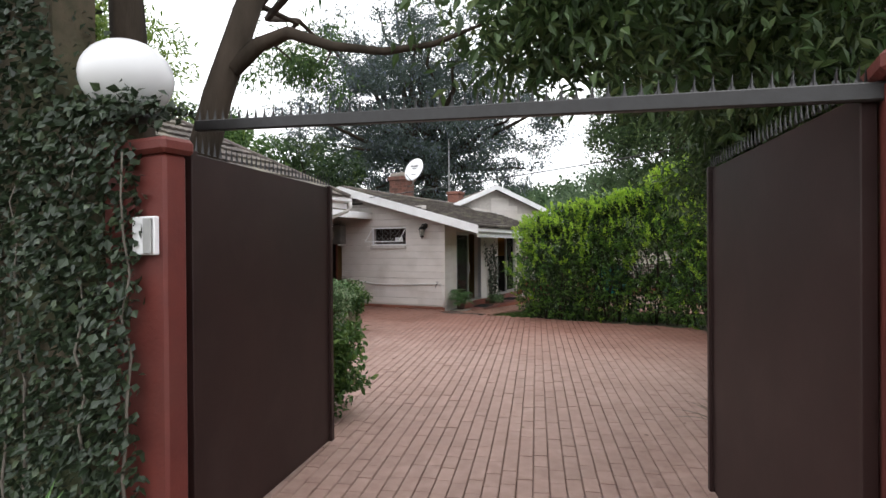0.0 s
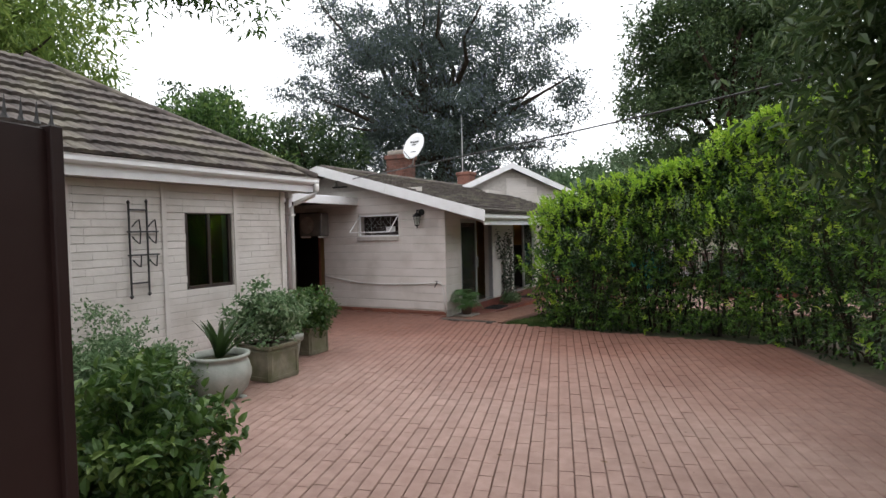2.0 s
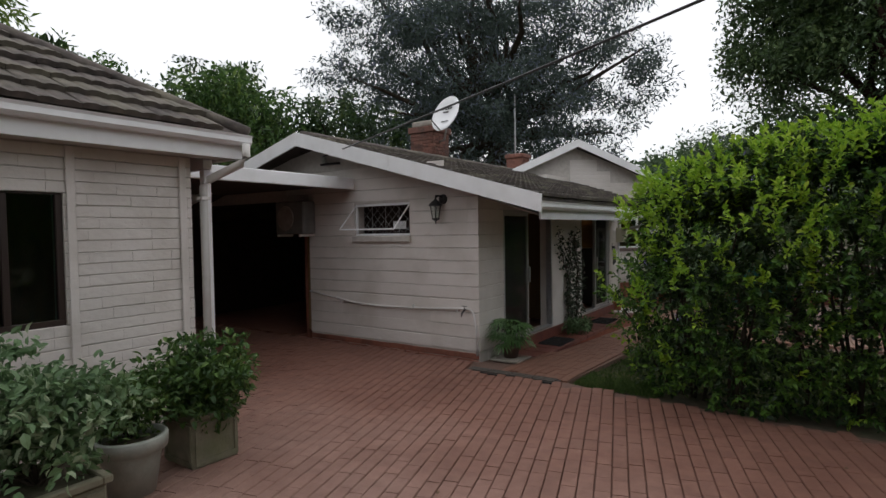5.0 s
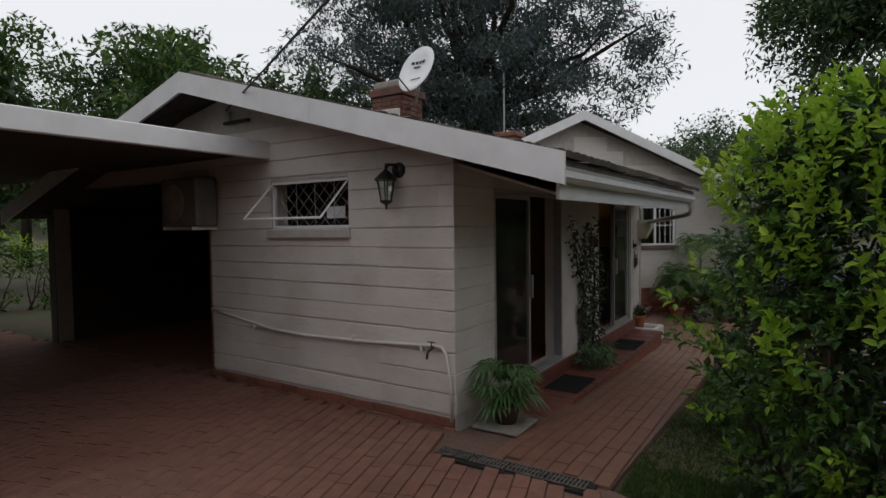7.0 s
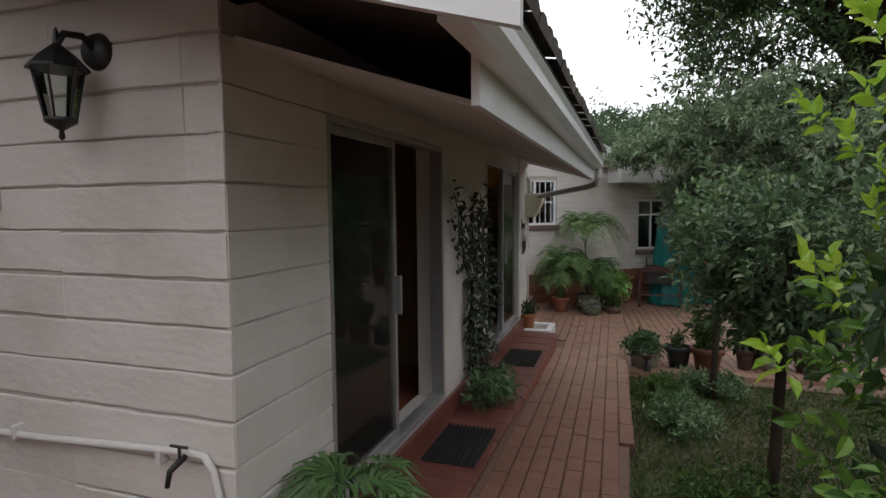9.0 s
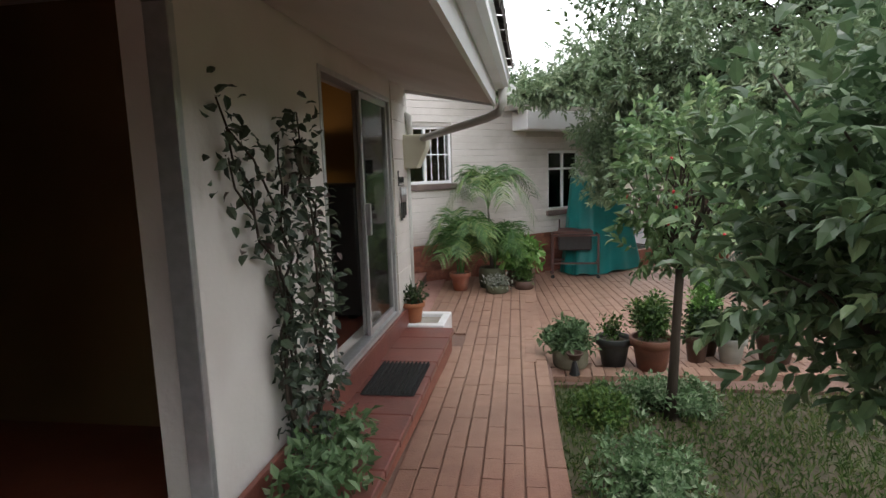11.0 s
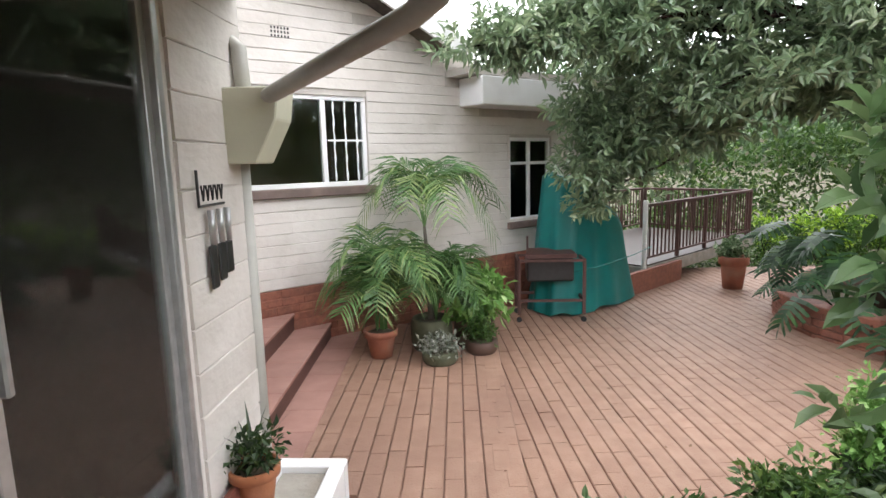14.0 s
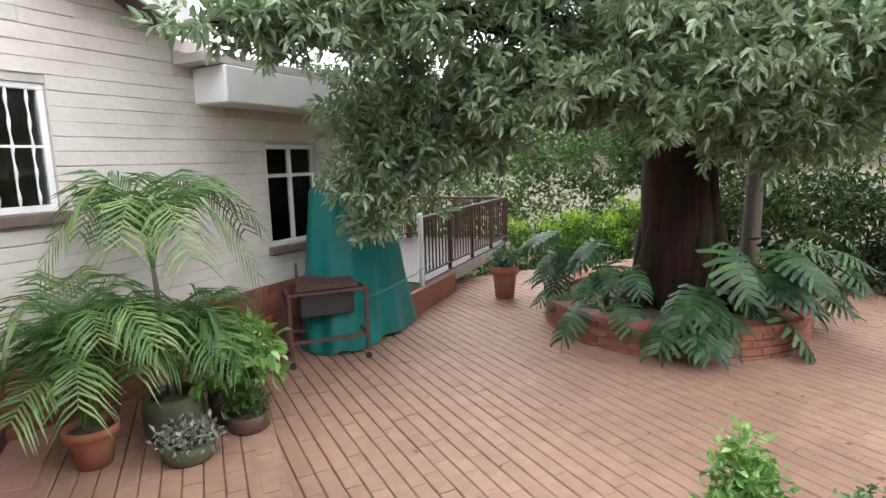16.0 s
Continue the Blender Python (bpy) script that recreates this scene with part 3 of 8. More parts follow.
R_S, R_N = 11.56, 17.2
CUT = 1.19  # the north end of the roof runs back at the wing's angle
bm = bmesh.new()
slab(bm, (EAVE_X - 0.12, R_S + 0.03, EAVE_Z + 0.033), (EAVE_X - 0.12, R_N - 0.1, EAVE_Z + 0.033), (RIDGE_X, R_N - 0.1 + CUT * (EAVE_X - 0.12 - RIDGE_X), RIDGE_Z), (RIDGE_X, R_S + 0.03, RIDGE_Z), 0.05)
slab(bm, (RIDGE_X, R_S + 0.03, RIDGE_Z), (RIDGE_X, 22.5, RIDGE_Z), (-13.5, 22.5, RIDGE_Z - SLOPE * 4.85), (-13.5, R_S + 0.03, RIDGE_Z - SLOPE * 4.85), 0.05)
ROOF = structure("roof_main", bm, TILE, "weathered brown concrete tile roof of the house", "roof")
bm = bmesh.new()
W_E = 0.68
W_EZ = W_RZ - W_SLOPE * (W_E - W_RX)
slab(bm, (W_E, -0.36, W_EZ), (W_E, 9, W_EZ), (W_RX, 9, W_RZ), (W_RX, -0.36, W_RZ), 0.06)
slab(bm, (W_RX, -0.36, W_RZ), (W_RX, 9, W_RZ), (-6.4, 9, W_RZ - W_SLOPE * 3.8), (-6.4, -0.36, W_RZ - W_SLOPE * 3.8), 0.06)
ROOF_W = structure("roof_wing", wing(bm), TILE, "weathered brown tile roof of the wing", "roof")
structure("roof_flat", wing(newbox(0.7, 3.8, -0.38, 8, 2.43, 2.5)), SOFFIT, "flat concrete roof beside the wing", "roof")


def barge(bm, x0, z0, x1, z1, y0, y1, h):
    f = [(x0, z0), (x1, z1), (x1, z1 - h), (x0, z0 - h)]
    a = [bm.verts.new((x, y0, z)) for x, z in f]
    b = [bm.verts.new((x, y1, z)) for x, z in f]
    bm.faces.new(a)
    bm.faces.new(b[::-1])
    for i in range(4):
        j = (i + 1) % 4
        bm.faces.new((a[i], b[i], b[j], a[j]))
    return bm


MIDX = -6.75
up = 0.05
structure("trim_barge_lower", barge(bmesh.new(), MIDX + 0.003, RIDGE_Z + up - SLOPE * (MIDX - RIDGE_X), EAVE_X - 0.02, EAVE_Z + up, R_S - 0.03, R_S, 0.215), WHITE_PAINT, "white painted bargeboard, lower length", "trim")
structure("trim_barge_upper", barge(bmesh.new(), RIDGE_X, RIDGE_Z + up, MIDX - 0.003, RIDGE_Z + up - SLOPE * (MIDX - RIDGE_X), R_S - 0.03, R_S, 0.215), WHITE_PAINT, "white painted bargeboard, upper length", "trim")
structure("trim_barge_west", barge(bmesh.new(), -13.4, RIDGE_Z + up - SLOPE * 4.75, RIDGE_X - 0.003, RIDGE_Z + up, R_S - 0.03, R_S, 0.215), WHITE_PAINT, "white painted west bargeboard", "trim")
structure("trim_barge_wing_east", wing(barge(bmesh.new(), W_RX, W_RZ + 0.06, W_E + 0.02, W_EZ + 0.05, -0.40, -0.365, 0.2)), WHITE_PAINT, "white painted bargeboard of the wing", "trim")
structure("trim_barge_wing_west", wing(barge(bmesh.new(), -6.4, W_RZ + 0.06 - W_SLOPE * 3.8, W_RX - 0.003, W_RZ + 0.06, -0.40, -0.365, 0.2)), WHITE_PAINT, "white painted west bargeboard of the wing", "trim")
# boxed eave along the sliding doors: fascia, flat soffit, gutter
structure("trim_fascia", newbox(EAVE_X - 0.24, EAVE_X - 0.215, 11.95, R_N - 0.005, 1.98, 2.2), WHITE_PAINT, "white painted fascia board of the eave", "trim")
bm = bmesh.new()
slab(bm, (EAVE_X - 0.25, 12.15, 2.02), (EAVE_X - 0.25, R_N, 2.02), (EX, R_N + CUT * (EAVE_X - 0.25 - EX), 2.33), (EX, 12.15, 2.33), 0.02)
SOFFIT_END = bmesh.new()
slab(SOFFIT_END, (EAVE_X - 0.23, R_N + 0.03, 2.10), (EAVE_X - 0.23, R_N, 2.10), (EX - 0.3, R_N + CUT * (EAVE_X + 0.05 - EX), 2.49), (EX - 0.3, R_N + CUT * (EAVE_X + 0.05 - EX) + 0.04, 2.49), 0.12)
structure("trim_soffit_end", SOFFIT_END, WHITE_PAINT, "white painted end board of the eave", "trim")
structure("ceiling_soffit", bm, SOFFIT, "sloping cream soffit under the eave", "ceiling")
bm = bmesh.new()
prof = [(0.0, 0.1), (0.0, 0.0), (0.07, 0.0), (0.1, 0.03), (0.1, 0.075), (0.115, 0.1), (0.1, 0.1), (0.085, 0.08), (0.085, 0.035), (0.065, 0.012), (0.01, 0.012), (0.01, 0.1)]
a = [bm.verts.new((EAVE_X - 0.214 + p, R_S + 0.02, 2.1 + z)) for p, z in prof]
b = [bm.verts.new((EAVE_X - 0.214 + p, R_N + 0.05, 2.1 + z)) for p, z in prof]
for i in range(len(prof)):
    j = (i + 1) % len(prof)
    bm.faces.new((a[i], b[i], b[j], a[j]))
bm.faces.new(a[::-1])
bm.faces.new(b)
structure("gutter", bm, WHITE_PAINT, "off-white moulded rain gutter along the eave", "gutter")
# concrete canopy over the wing's side window
structure("canopy", wing(newbox(0.88, 3.7, -0.4, 0.011, 2.11, 2.42, bevel=0.012)), WHITE_PAINT, "white painted concrete canopy above the side window", "canopy")

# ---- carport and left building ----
structure("carport_roof", newbox(-14.5, -7.98, 8.75, SY - 0.005, 2.60, 2.66), SHADED_BOARD, "flat carport roof with boards darkened for shade", "roof")
structure("trim_carport_fascia", newbox(-7.98, -7.90, 8.75, SY - 0.005, 2.53, 2.71, bevel=0.008), WHITE_PAINT, "white painted carport fascia beam", "trim")
LX, LN = -6.83, 8.62
LWIN = (6.70, 7.50, 1.13, 2.25)
LDOOR = (4.10, 5.06, 0.95, 2.22)
WALL_L = structure("wall_outbuilding", wall_boxes(bmesh.new(), "y", LX - 0.012, -0.4, LN, -0.3, 2.75, [LWIN, LDOOR], -1), JOINT, "pale painted brick wall of the outbuilding", "wall")
# Brick red is a guess, darker than plaster to dim the carport.
structure("wall_outbuilding_north", newbox(-13, LX - 0.012 - T, LN - T, LN, -0.3, 2.75), FACE_BRICK, "plain wall of the outbuilding under the carport", "wall")
structure("wall_outbuilding_back", newbox(-11.0, -10.9, -0.4, LN - T, -0.3, 2.75), INTERIOR, "dim wall inside the outbuilding", "wall")
structure("ceiling_outbuilding", newbox(-11.0, LX - 0.24, -0.4, LN - T, 2.55, 2.6), PLASTER, "ceiling of the outbuilding", "ceiling")
structure("wall_outbuilding_south", newbox(-11.0, LX - 0.24, -0.6, -0.4, -0.3, 2.75), PLASTER, "plain south wall of the outbuilding", "wall")
L_EX, L_EN, L_EZ, L_SL = -6.45, 9.02, 2.83, 0.60
bm = bmesh.new()
k = 3.0
e0, e1 = (L_EX, -1.0, L_EZ), (L_EX, L_EN, L_EZ)
h1, h0 = (L_EX - k, L_EN - k, L_EZ + L_SL * k), (L_EX - k, -1.0, L_EZ + L_SL * k)
slab(bm, e0, e1, h1, h0, 0.05)
f1 = (L_EX - 2 * k, L_EN, L_EZ)
bm_top = [bm.verts.new(p) for p in (e1, f1, h1)]
bm.faces.new(bm_top)
slab(bm, h0, h1, f1, (L_EX - 2 * k, -1.0, L_EZ), 0.05)
ROOF_L = structure("roof_outbuilding", bm, TILE, "weathered hipped tile roof of the outbuilding", "roof")
structure("trim_fascia_outbuilding", newbox(L_EX - 0.10, L_EX - 0.07, -1.0, L_EN - 0.03, 2.60, 2.80), WHITE_PAINT, "white painted fascia of the outbuilding", "trim")
structure("trim_fascia_outbuilding_north", newbox(-12, L_EX - 0.10, L_EN - 0.06, L_EN - 0.03, 2.60, 2.80), WHITE_PAINT, "white painted north fascia of the outbuilding", "trim")
structure("ceiling_eave_outbuilding", newbox(LX - 0.02, L_EX - 0.101, -1.0, L_EN - 0.07, 2.615, 2.63), SOFFIT, "cream soffit under the outbuilding eave", "ceiling")
bm = bmesh.new()
a = [bm.verts.new((L_EX - 0.07 + p, -1.0, 2.73 + z)) for p, z in prof]
b = [bm.verts.new((L_EX - 0.07 + p, L_EN + 0.02, 2.73 + z)) for p, z in prof]
for i in range(len(prof)):
    j = (i + 1) % len(prof)
    bm.faces.new((a[i], b[i], b[j], a[j]))
bm.faces.new(a[::-1])
bm.faces.new(b)
structure("gutter_outbuilding", bm, WHITE_PAINT, "off-white moulded rain gutter of the outbuilding", "gutter")

# ---- gateway ----
GL, GR, GTOP = (-1.50, 0.80), (1.42, 1.10), 2.27


def gate_leaf(name, hinge, far, label, side):
    t = thing(name, (*hinge, 0.05), label, "gate", "gate leaves")
    h, f = Vector((*hinge, 0)), Vector((*far, 0))
    L = (f - h).length
    ang = math.atan2(f.y - h.y, f.x - h.x)
    m = Matrix.Translation((*hinge, 0)) @ Matrix.Rotation(ang, 4, "Z")
    part("sheet", newbox(0.02, L - 0.02, -0.004, 0.004, 0.14, GTOP - 0.02, turn=m), GATE_STEEL, t)
    for z in (0.10, 1.15, GTOP - 0.06):
        part("rail", newbox(0.0, L, side * 0.0045, side * 0.028, z, z + 0.05, bevel=0.004, turn=m), GATE_STEEL, t)
    for x in (0.0, L - 0.05):
        part("stile", newbox(x, x + 0.05, -0.026, 0.026, 0.1, GTOP, bevel=0.004, turn=m), GATE_STEEL, t)
    bm = bmesh.new()
    n = int(L / 0.055)
    for i in range(n):
        x = 0.02 + i * (L - 0.04) / (n - 1)
        vs = [bm.verts.new(m @ Vector(p)) for p in ((x - 0.017, 0, GTOP), (x - 0.006, 0.004, GTOP + 0.02), (x, 0, GTOP + 0.085), (x + 0.006, 0.004, GTOP + 0.02), (x + 0.017, 0, GTOP), (x, -0.008, GTOP))]
        for q in ((0, 1, 5), (1, 2, 5), (2, 3, 5), (3, 4, 5), (0, 5, 4), (0, 4, 3, 2, 1)):
            bm.faces.new([vs[k] for k in q])
    part("spike_strip", bm, DARK_METAL, t, "strip of dark metal spikes")
    return t


gate_leaf("gate_leaf", (-1.585, 0.86), (-2.075, 2.68), "dark brown sheet steel gate leaf, open inwards", 1)
gate_leaf("gate_leaf", (1.368, 1.12), (0.865, 3.00), "dark brown sheet steel gate leaf, open inwards, half in shade", -1)


def pillar(x0, x1, y0, y1, top, label):
    t = thing("gate_pillar", ((x0 + x1) / 2, (y0 + y1) / 2, 0), label, "pillar", "gate pillars")
    part("shaft", newbox(x0, x1, y0, y1, -0.1, top - 0.08, bevel=0.015), PILLAR_RED, t)
    part("cap", newbox(x0 - 0.03, x1 + 0.03, y0 - 0.03, y1 + 0.03, top - 0.079, top, bevel=0.02), PILLAR_RED, t)
    return t


pillar(-1.98, -1.50, 0.66, 0.79, 2.30, "red painted masonry gate pillar with a pale keypad")
pillar(1.40, 1.80, 1.0, 1.4, 2.36, "red painted masonry gate pillar under dark foliage")
t = thing("keypad", (-1.62, 0.66, 1.7), "pale weathered intercom keypad on the red pillar", "intercom")
part("housing", newbox(-1.70, -1.535, 0.625, 0.659, 1.72, 1.91, bevel=0.006), WHITE_PAINT, t)
part("cover", newbox(-1.60, -1.54, 0.610, 0.624, 1.725, 1.90, bevel=0.004), ALU, t, "grey metal cover")
t = thing("gate_beam", (0.0, 1.0, 2.5), "dark steel beam with anti-climb spikes over the gateway", "gate beam")
b0, b1 = Vector((-1.80, 1.10, 2.46)), Vector((2.1, 1.10, 2.20))
ang = math.atan2(b1.y - b0.y, b1.x - b0.x)
m = Matrix.Translation(b0) @ Matrix.Rotation(ang, 4, "Z") @ Matrix.Rotation(math.atan2(0.26, 3.9), 4, "Y")
Lb = (b1 - b0).length
part("bar", newbox(0, Lb, -0.02, 0.02, -0.03, 0.03, bevel=0.005, turn=m), DARK_METAL, t)
bm = bmesh.new()
n = int(Lb / 0.062)
for i in range(n):
    x = 0.02 + i * (Lb - 0.04) / (n - 1)
    vs = [bm.verts.new(m @ Vector(p)) for p in ((x - 0.016, 0, 0.028), (x - 0.006, 0.005, 0.05), (x, 0, 0.095), (x + 0.006, 0.005, 0.05), (x + 0.016, 0, 0.028), (x, -0.01, 0.028))]
    for q in ((0, 1, 5), (1, 2, 5), (2, 3, 5), (3, 4, 5), (0, 5, 4), (0, 4, 3, 2, 1)):
        bm.faces.new([vs[k] for k in q])
part("spike_strip", bm, DARK_METAL, t, "strip of dark metal spikes")

# ---- planting ----
def hedge_line(name, label, pts, height, thick, n, clump_r, per, size, leafmat, seed, bottom=0.15, full=False, shoots=0):
    """A hedge along a line of (x, y, top): clumps of leaves over woody stems."""
    t = thing(name, (pts[0][0], pts[0][1], ground_z(pts[0][0], pts[0][1])), label, "hedge")
    r = np.random.default_rng(seed)
    P = np.array(pts, float)
    seg = np.linalg.norm(np.diff(P[:, :2], axis=0), axis=1)
    cum = np.concatenate([[0], np.cumsum(seg)])
    s = r.uniform(0, cum[-1], n)
    x, y, top = (np.interp(s, cum, P[:, i]) for i in range(3))
    h = r.uniform(0, 1, n) ** 0.75
    w = thick * np.sqrt(np.clip(1 - (h * 0.95) ** 3, 0.05, 1))
    ang = r.uniform(0, 2 * np.pi, n)
    q = r.uniform(0.55, 1, n)
    cx, cy = x + np.cos(ang) * w * q, y + np.sin(ang) * w * q
    base = np.array([ground_z(a, b) for a, b in zip(cx, cy)])
    cz = base + bottom + (top - bottom) * h * (1 + 0.06 * np.sin(s * 3.1))
    c = np.stack([cx, cy, cz], 1)
    p, d = clumps(c, r.uniform(0.6, 1.3, n) * clump_r, per, seed + 1, 0.9)
    link("foliage", leaves_mesh("foliage", p, size, d * 0.7 + (0, 0, 0.25), 0.1, 0.5, 0.9, seed + 2, full=full and not shoots), leafmat, t)
    if shoots:
        k = r.uniform(0, 1, n) < np.clip(2.0 * h - 0.7, 0, 1)
        cs = c[k] + np.stack([np.cos(ang) * 0.6, np.sin(ang) * 0.6, 0.25 + 0.8 * h], 1)[k] * clump_r * 0.85
        sp, sd = clumps(cs, r.uniform(0.1, 0.24, len(cs)), shoots, seed + 5, 0.8)
        link("new_growth", leaves_mesh("new_growth", sp, size * 0.95, sd * 0.6 + (0, 0, 0.5), 0.0, 0.5, 0.8, seed + 6, full=full), LEAF_SHOOT, t, "bright yellow-green young shoots")
    bm = bmesh.new()
    for i in range(0, n, max(1, n // 70)):
        k = Vector((x[i], y[i], base[i] - 0.05))
        limbs(bm, k, [Vector(c[i])], 0.022, i, 5, 0.1)
    part("woody_frame", bm, BARK, t, "", True)
    return t


def spray_hedge(name, label, pts, n, k, size, seed, lush, bottom=0.1, bark=True, blossoms=0):
    """An untrimmed hedge along (x, y, top, half width): lobed sides that lean out over a narrower foot, built of leafy
    shoots over a core coloured dark as shade.
    """
    t = thing(name, (pts[0][0], pts[0][1], ground_z(pts[0][0], pts[0][1])), label, "hedge")
    r = np.random.default_rng(seed)
    P = np.array(pts, float)
    cum = np.concatenate([[0], np.cumsum(np.linalg.norm(np.diff(P[:, :2], axis=0), axis=1))])
    fine = np.linspace(0, cum[-1], 90)
    LX_, LY_, LT_, LW_ = (np.interp(fine, cum, P[:, i]) for i in range(4))

    def reach(h):
        return np.where(h < 0.42, 0.58 + h, np.sqrt(np.clip(1 - ((h - 0.42) / 0.62) ** 2.4, 0.02, 1)))
    m = n * 4
    s = r.uniform(0, cum[-1], m)
    x, y, top, wid = (np.interp(s, cum, P[:, i]) for i in range(4))
    h = r.uniform(0, 1, m) ** 0.8
    a = r.uniform(0, 2 * np.pi, m)
    over = r.uniform(0, 1, m) < 0.22
    h = np.where(over, r.uniform(0.86, 1.0, m), h)
    q = np.where(over, r.uniform(0, 1, m), 1.0)
    w = wid * reach(h)
    cx, cy = x + np.cos(a) * w * q, y + np.sin(a) * w * q
    lump = np.array([0.9 * noise.noise(Vector((i * 0.85, j * 0.85, l * 1.1 + seed))) + 0.6 * noise.noise(Vector((i * 1.9, j * 1.9, l * 2.4))) + 0.3 * noise.noise(Vector((i * 4.1, j * 4.1, l * 4.5))) for i, j, l in zip(cx, cy, h * top)])
    w = w * (1 + 0.34 * lump)
    cx, cy = x + np.cos(a) * w * q, y + np.sin(a) * w * q
    near = np.min(np.hypot(cx[:, None] - LX_, cy[:, None] - LY_) / (LW_[None, :] * reach(h)[:, None]), axis=1)
    keep = np.flatnonzero((near > 0.84 * (1 + 0.34 * lump)) | over)[:n]
    x, y, h, a, cx, cy, lump, w, q, top = (v[keep] for v in (x, y, h, a, cx, cy, lump, w, q, top))
    base = np.array([ground_z(i, j) for i, j in zip(cx, cy)])
    cz = base + bottom + (top - bottom) * h * (1 + 0.13 * lump)
    tips = np.stack([cx, cy, cz], 1)
    out = np.stack([np.cos(a), np.sin(a), 0.1 + 1.3 * h ** 2], 1) + r.normal(size=(len(h), 3)) * 0.3
    young = r.uniform(0, 1, len(h)) < np.clip((h - 0.4) * 1.4 + 0.85 * lump, 0.03, 0.9) * lush
    pick = r.uniform(0.6, 1.2, len(h))
    p, d = sprays(tips[~young], out[~young], k, 0.17, seed + 1)
    link("foliage", leaves_mesh("foliage", p, size, d, 0.15, 0.5, 0.22, seed + 2, full=True), LEAF_HEDGE, t)
    tip_y = tips[young] + out[young] * 0.05 * pick[young][:, None]
    p, d = sprays(tip_y, out[young] + (0, 0, 0.5), k, 0.19, seed + 3, 0.8)
    link("new_growth", leaves_mesh("new_growth", p, size, d, 0.05, 0.5, 0.22, seed + 4, full=True), LEAF_SHOOT, t, "bright yellow-green young shoots")
    if blossoms:
        b = tips[r.choice(len(tips), blossoms, False)] + r.normal(size=(blossoms, 3)) * 0.03
        p, d = clumps(b, np.full(len(b), 0.03), 7, seed + 8)
        link("blossom", leaves_mesh("blossom", p, 0.02, d, 0.0, 0.8, 0.5, seed + 9), LILAC, t, "tiny lilac blossoms")
    # Core of dark leaves paints the shade seen through gaps in the hedge.
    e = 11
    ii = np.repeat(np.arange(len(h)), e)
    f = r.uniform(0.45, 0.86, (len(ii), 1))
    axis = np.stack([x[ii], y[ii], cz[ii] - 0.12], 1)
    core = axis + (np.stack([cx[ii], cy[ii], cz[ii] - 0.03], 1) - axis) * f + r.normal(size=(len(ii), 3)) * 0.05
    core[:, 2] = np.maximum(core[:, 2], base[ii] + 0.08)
    link("inner_leaves", leaves_mesh("inner_leaves", core, size * 1.25, None, 0.2, 0.55, 1.0, seed + 5), LEAF_DARK, t, "inner leaves coloured dark as the shade within")
    bm = bmesh.new()
    for i in range(0, len(h), max(1, len(h) // 60)):
        limbs(bm, Vector((x[i], y[i], base[i] - 0.05)), [Vector(axis[i * e]).lerp(Vector(tips[i]), 0.8)], 0.022, i, 5, 0.1)
    part("woody_frame", bm, BARK, t, "", True)
    return t


LILAC = mat("lilac_petal", (0.30, 0.26, 0.55), (0.24, 0.20, 0.46), 0.6, 20, 0.0)
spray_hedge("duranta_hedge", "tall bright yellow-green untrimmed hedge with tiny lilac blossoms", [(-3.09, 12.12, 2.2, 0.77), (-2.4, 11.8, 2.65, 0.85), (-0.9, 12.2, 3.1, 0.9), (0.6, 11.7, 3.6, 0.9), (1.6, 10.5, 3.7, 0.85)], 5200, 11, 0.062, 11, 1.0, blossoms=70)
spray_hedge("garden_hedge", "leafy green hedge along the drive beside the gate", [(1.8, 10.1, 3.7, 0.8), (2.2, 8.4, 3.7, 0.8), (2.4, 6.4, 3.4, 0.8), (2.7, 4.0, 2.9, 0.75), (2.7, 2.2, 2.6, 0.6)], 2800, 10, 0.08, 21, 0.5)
hedge_line("carport_hedge", "clipped green hedge beyond the open end of the carport", [(-19.0, 8.0, 1.7), (-19.5, 13.0, 1.7), (-19.0, 18.0, 1.7)], 1.7, 0.7, 200, 0.28, 60, 0.1, LEAF_HEDGE, 471, 0.05, shoots=25)

# Crown leaves are darker than lower_crown's, so shade sits in their colour.
make_tree("fig_tree", (0.35, 21.7, -0.36), "large spreading broad-leaved tree in a round brick planter", "tree",
          [((0.45, 21.7, -0.4), 0.62), ((0.4, 21.7, 0.2), 0.46), ((0.3, 21.7, 1.2), 0.38), ((0.2, 21.6, 2.2), 0.34), ((0.1, 21.5, 3.0), 0.26)],
          (-0.5, 22.9, 6.2), (3.6, 3.2, 4.4), 420, 0.55, 80, 0.14, LEAF_OVER, BARK_FIG, 31, 0.1, 0.44, 0.5, -0.8, nlimb=26)
t = bpy.data.objects["fig_tree"]
LOW = (((-2.3, 20.9, 3.1), (1.6, 1.4, 0.9), 70), ((-4.15, 20.95, 2.6), (0.6, 0.4, 0.25), 22), ((-3.4, 20.95, 2.75), (0.7, 0.5, 0.45), 36), ((-3.15, 21.5, 1.75), (0.5, 0.35, 0.95), 62), ((-2.3, 21.2, 2.1), (0.6, 0.6, 0.7), 40), ((-1.6, 20.6, 2.2), (1.2, 1.0, 0.6), 60), ((0.2, 20.4, 2.2), (1.2, 0.9, 0.65), 75), ((1.1, 20.5, 2.15), (1.0, 0.9, 0.6), 45), ((-0.6, 19.9, 2.7), (1.7, 1.2, 0.6), 65), ((0.9, 19.7, 2.6), (1.2, 1.0, 0.6), 36), ((0.3, 21.2, 3.3), (2.2, 1.6, 0.8), 26), ((0.1, 20.35, 1.8), (1.0, 0.5, 0.3), 34))
cc = np.concatenate([ellipsoid_clumps(k, c, r, 231 + k, 0.2) for c, r, k in LOW])
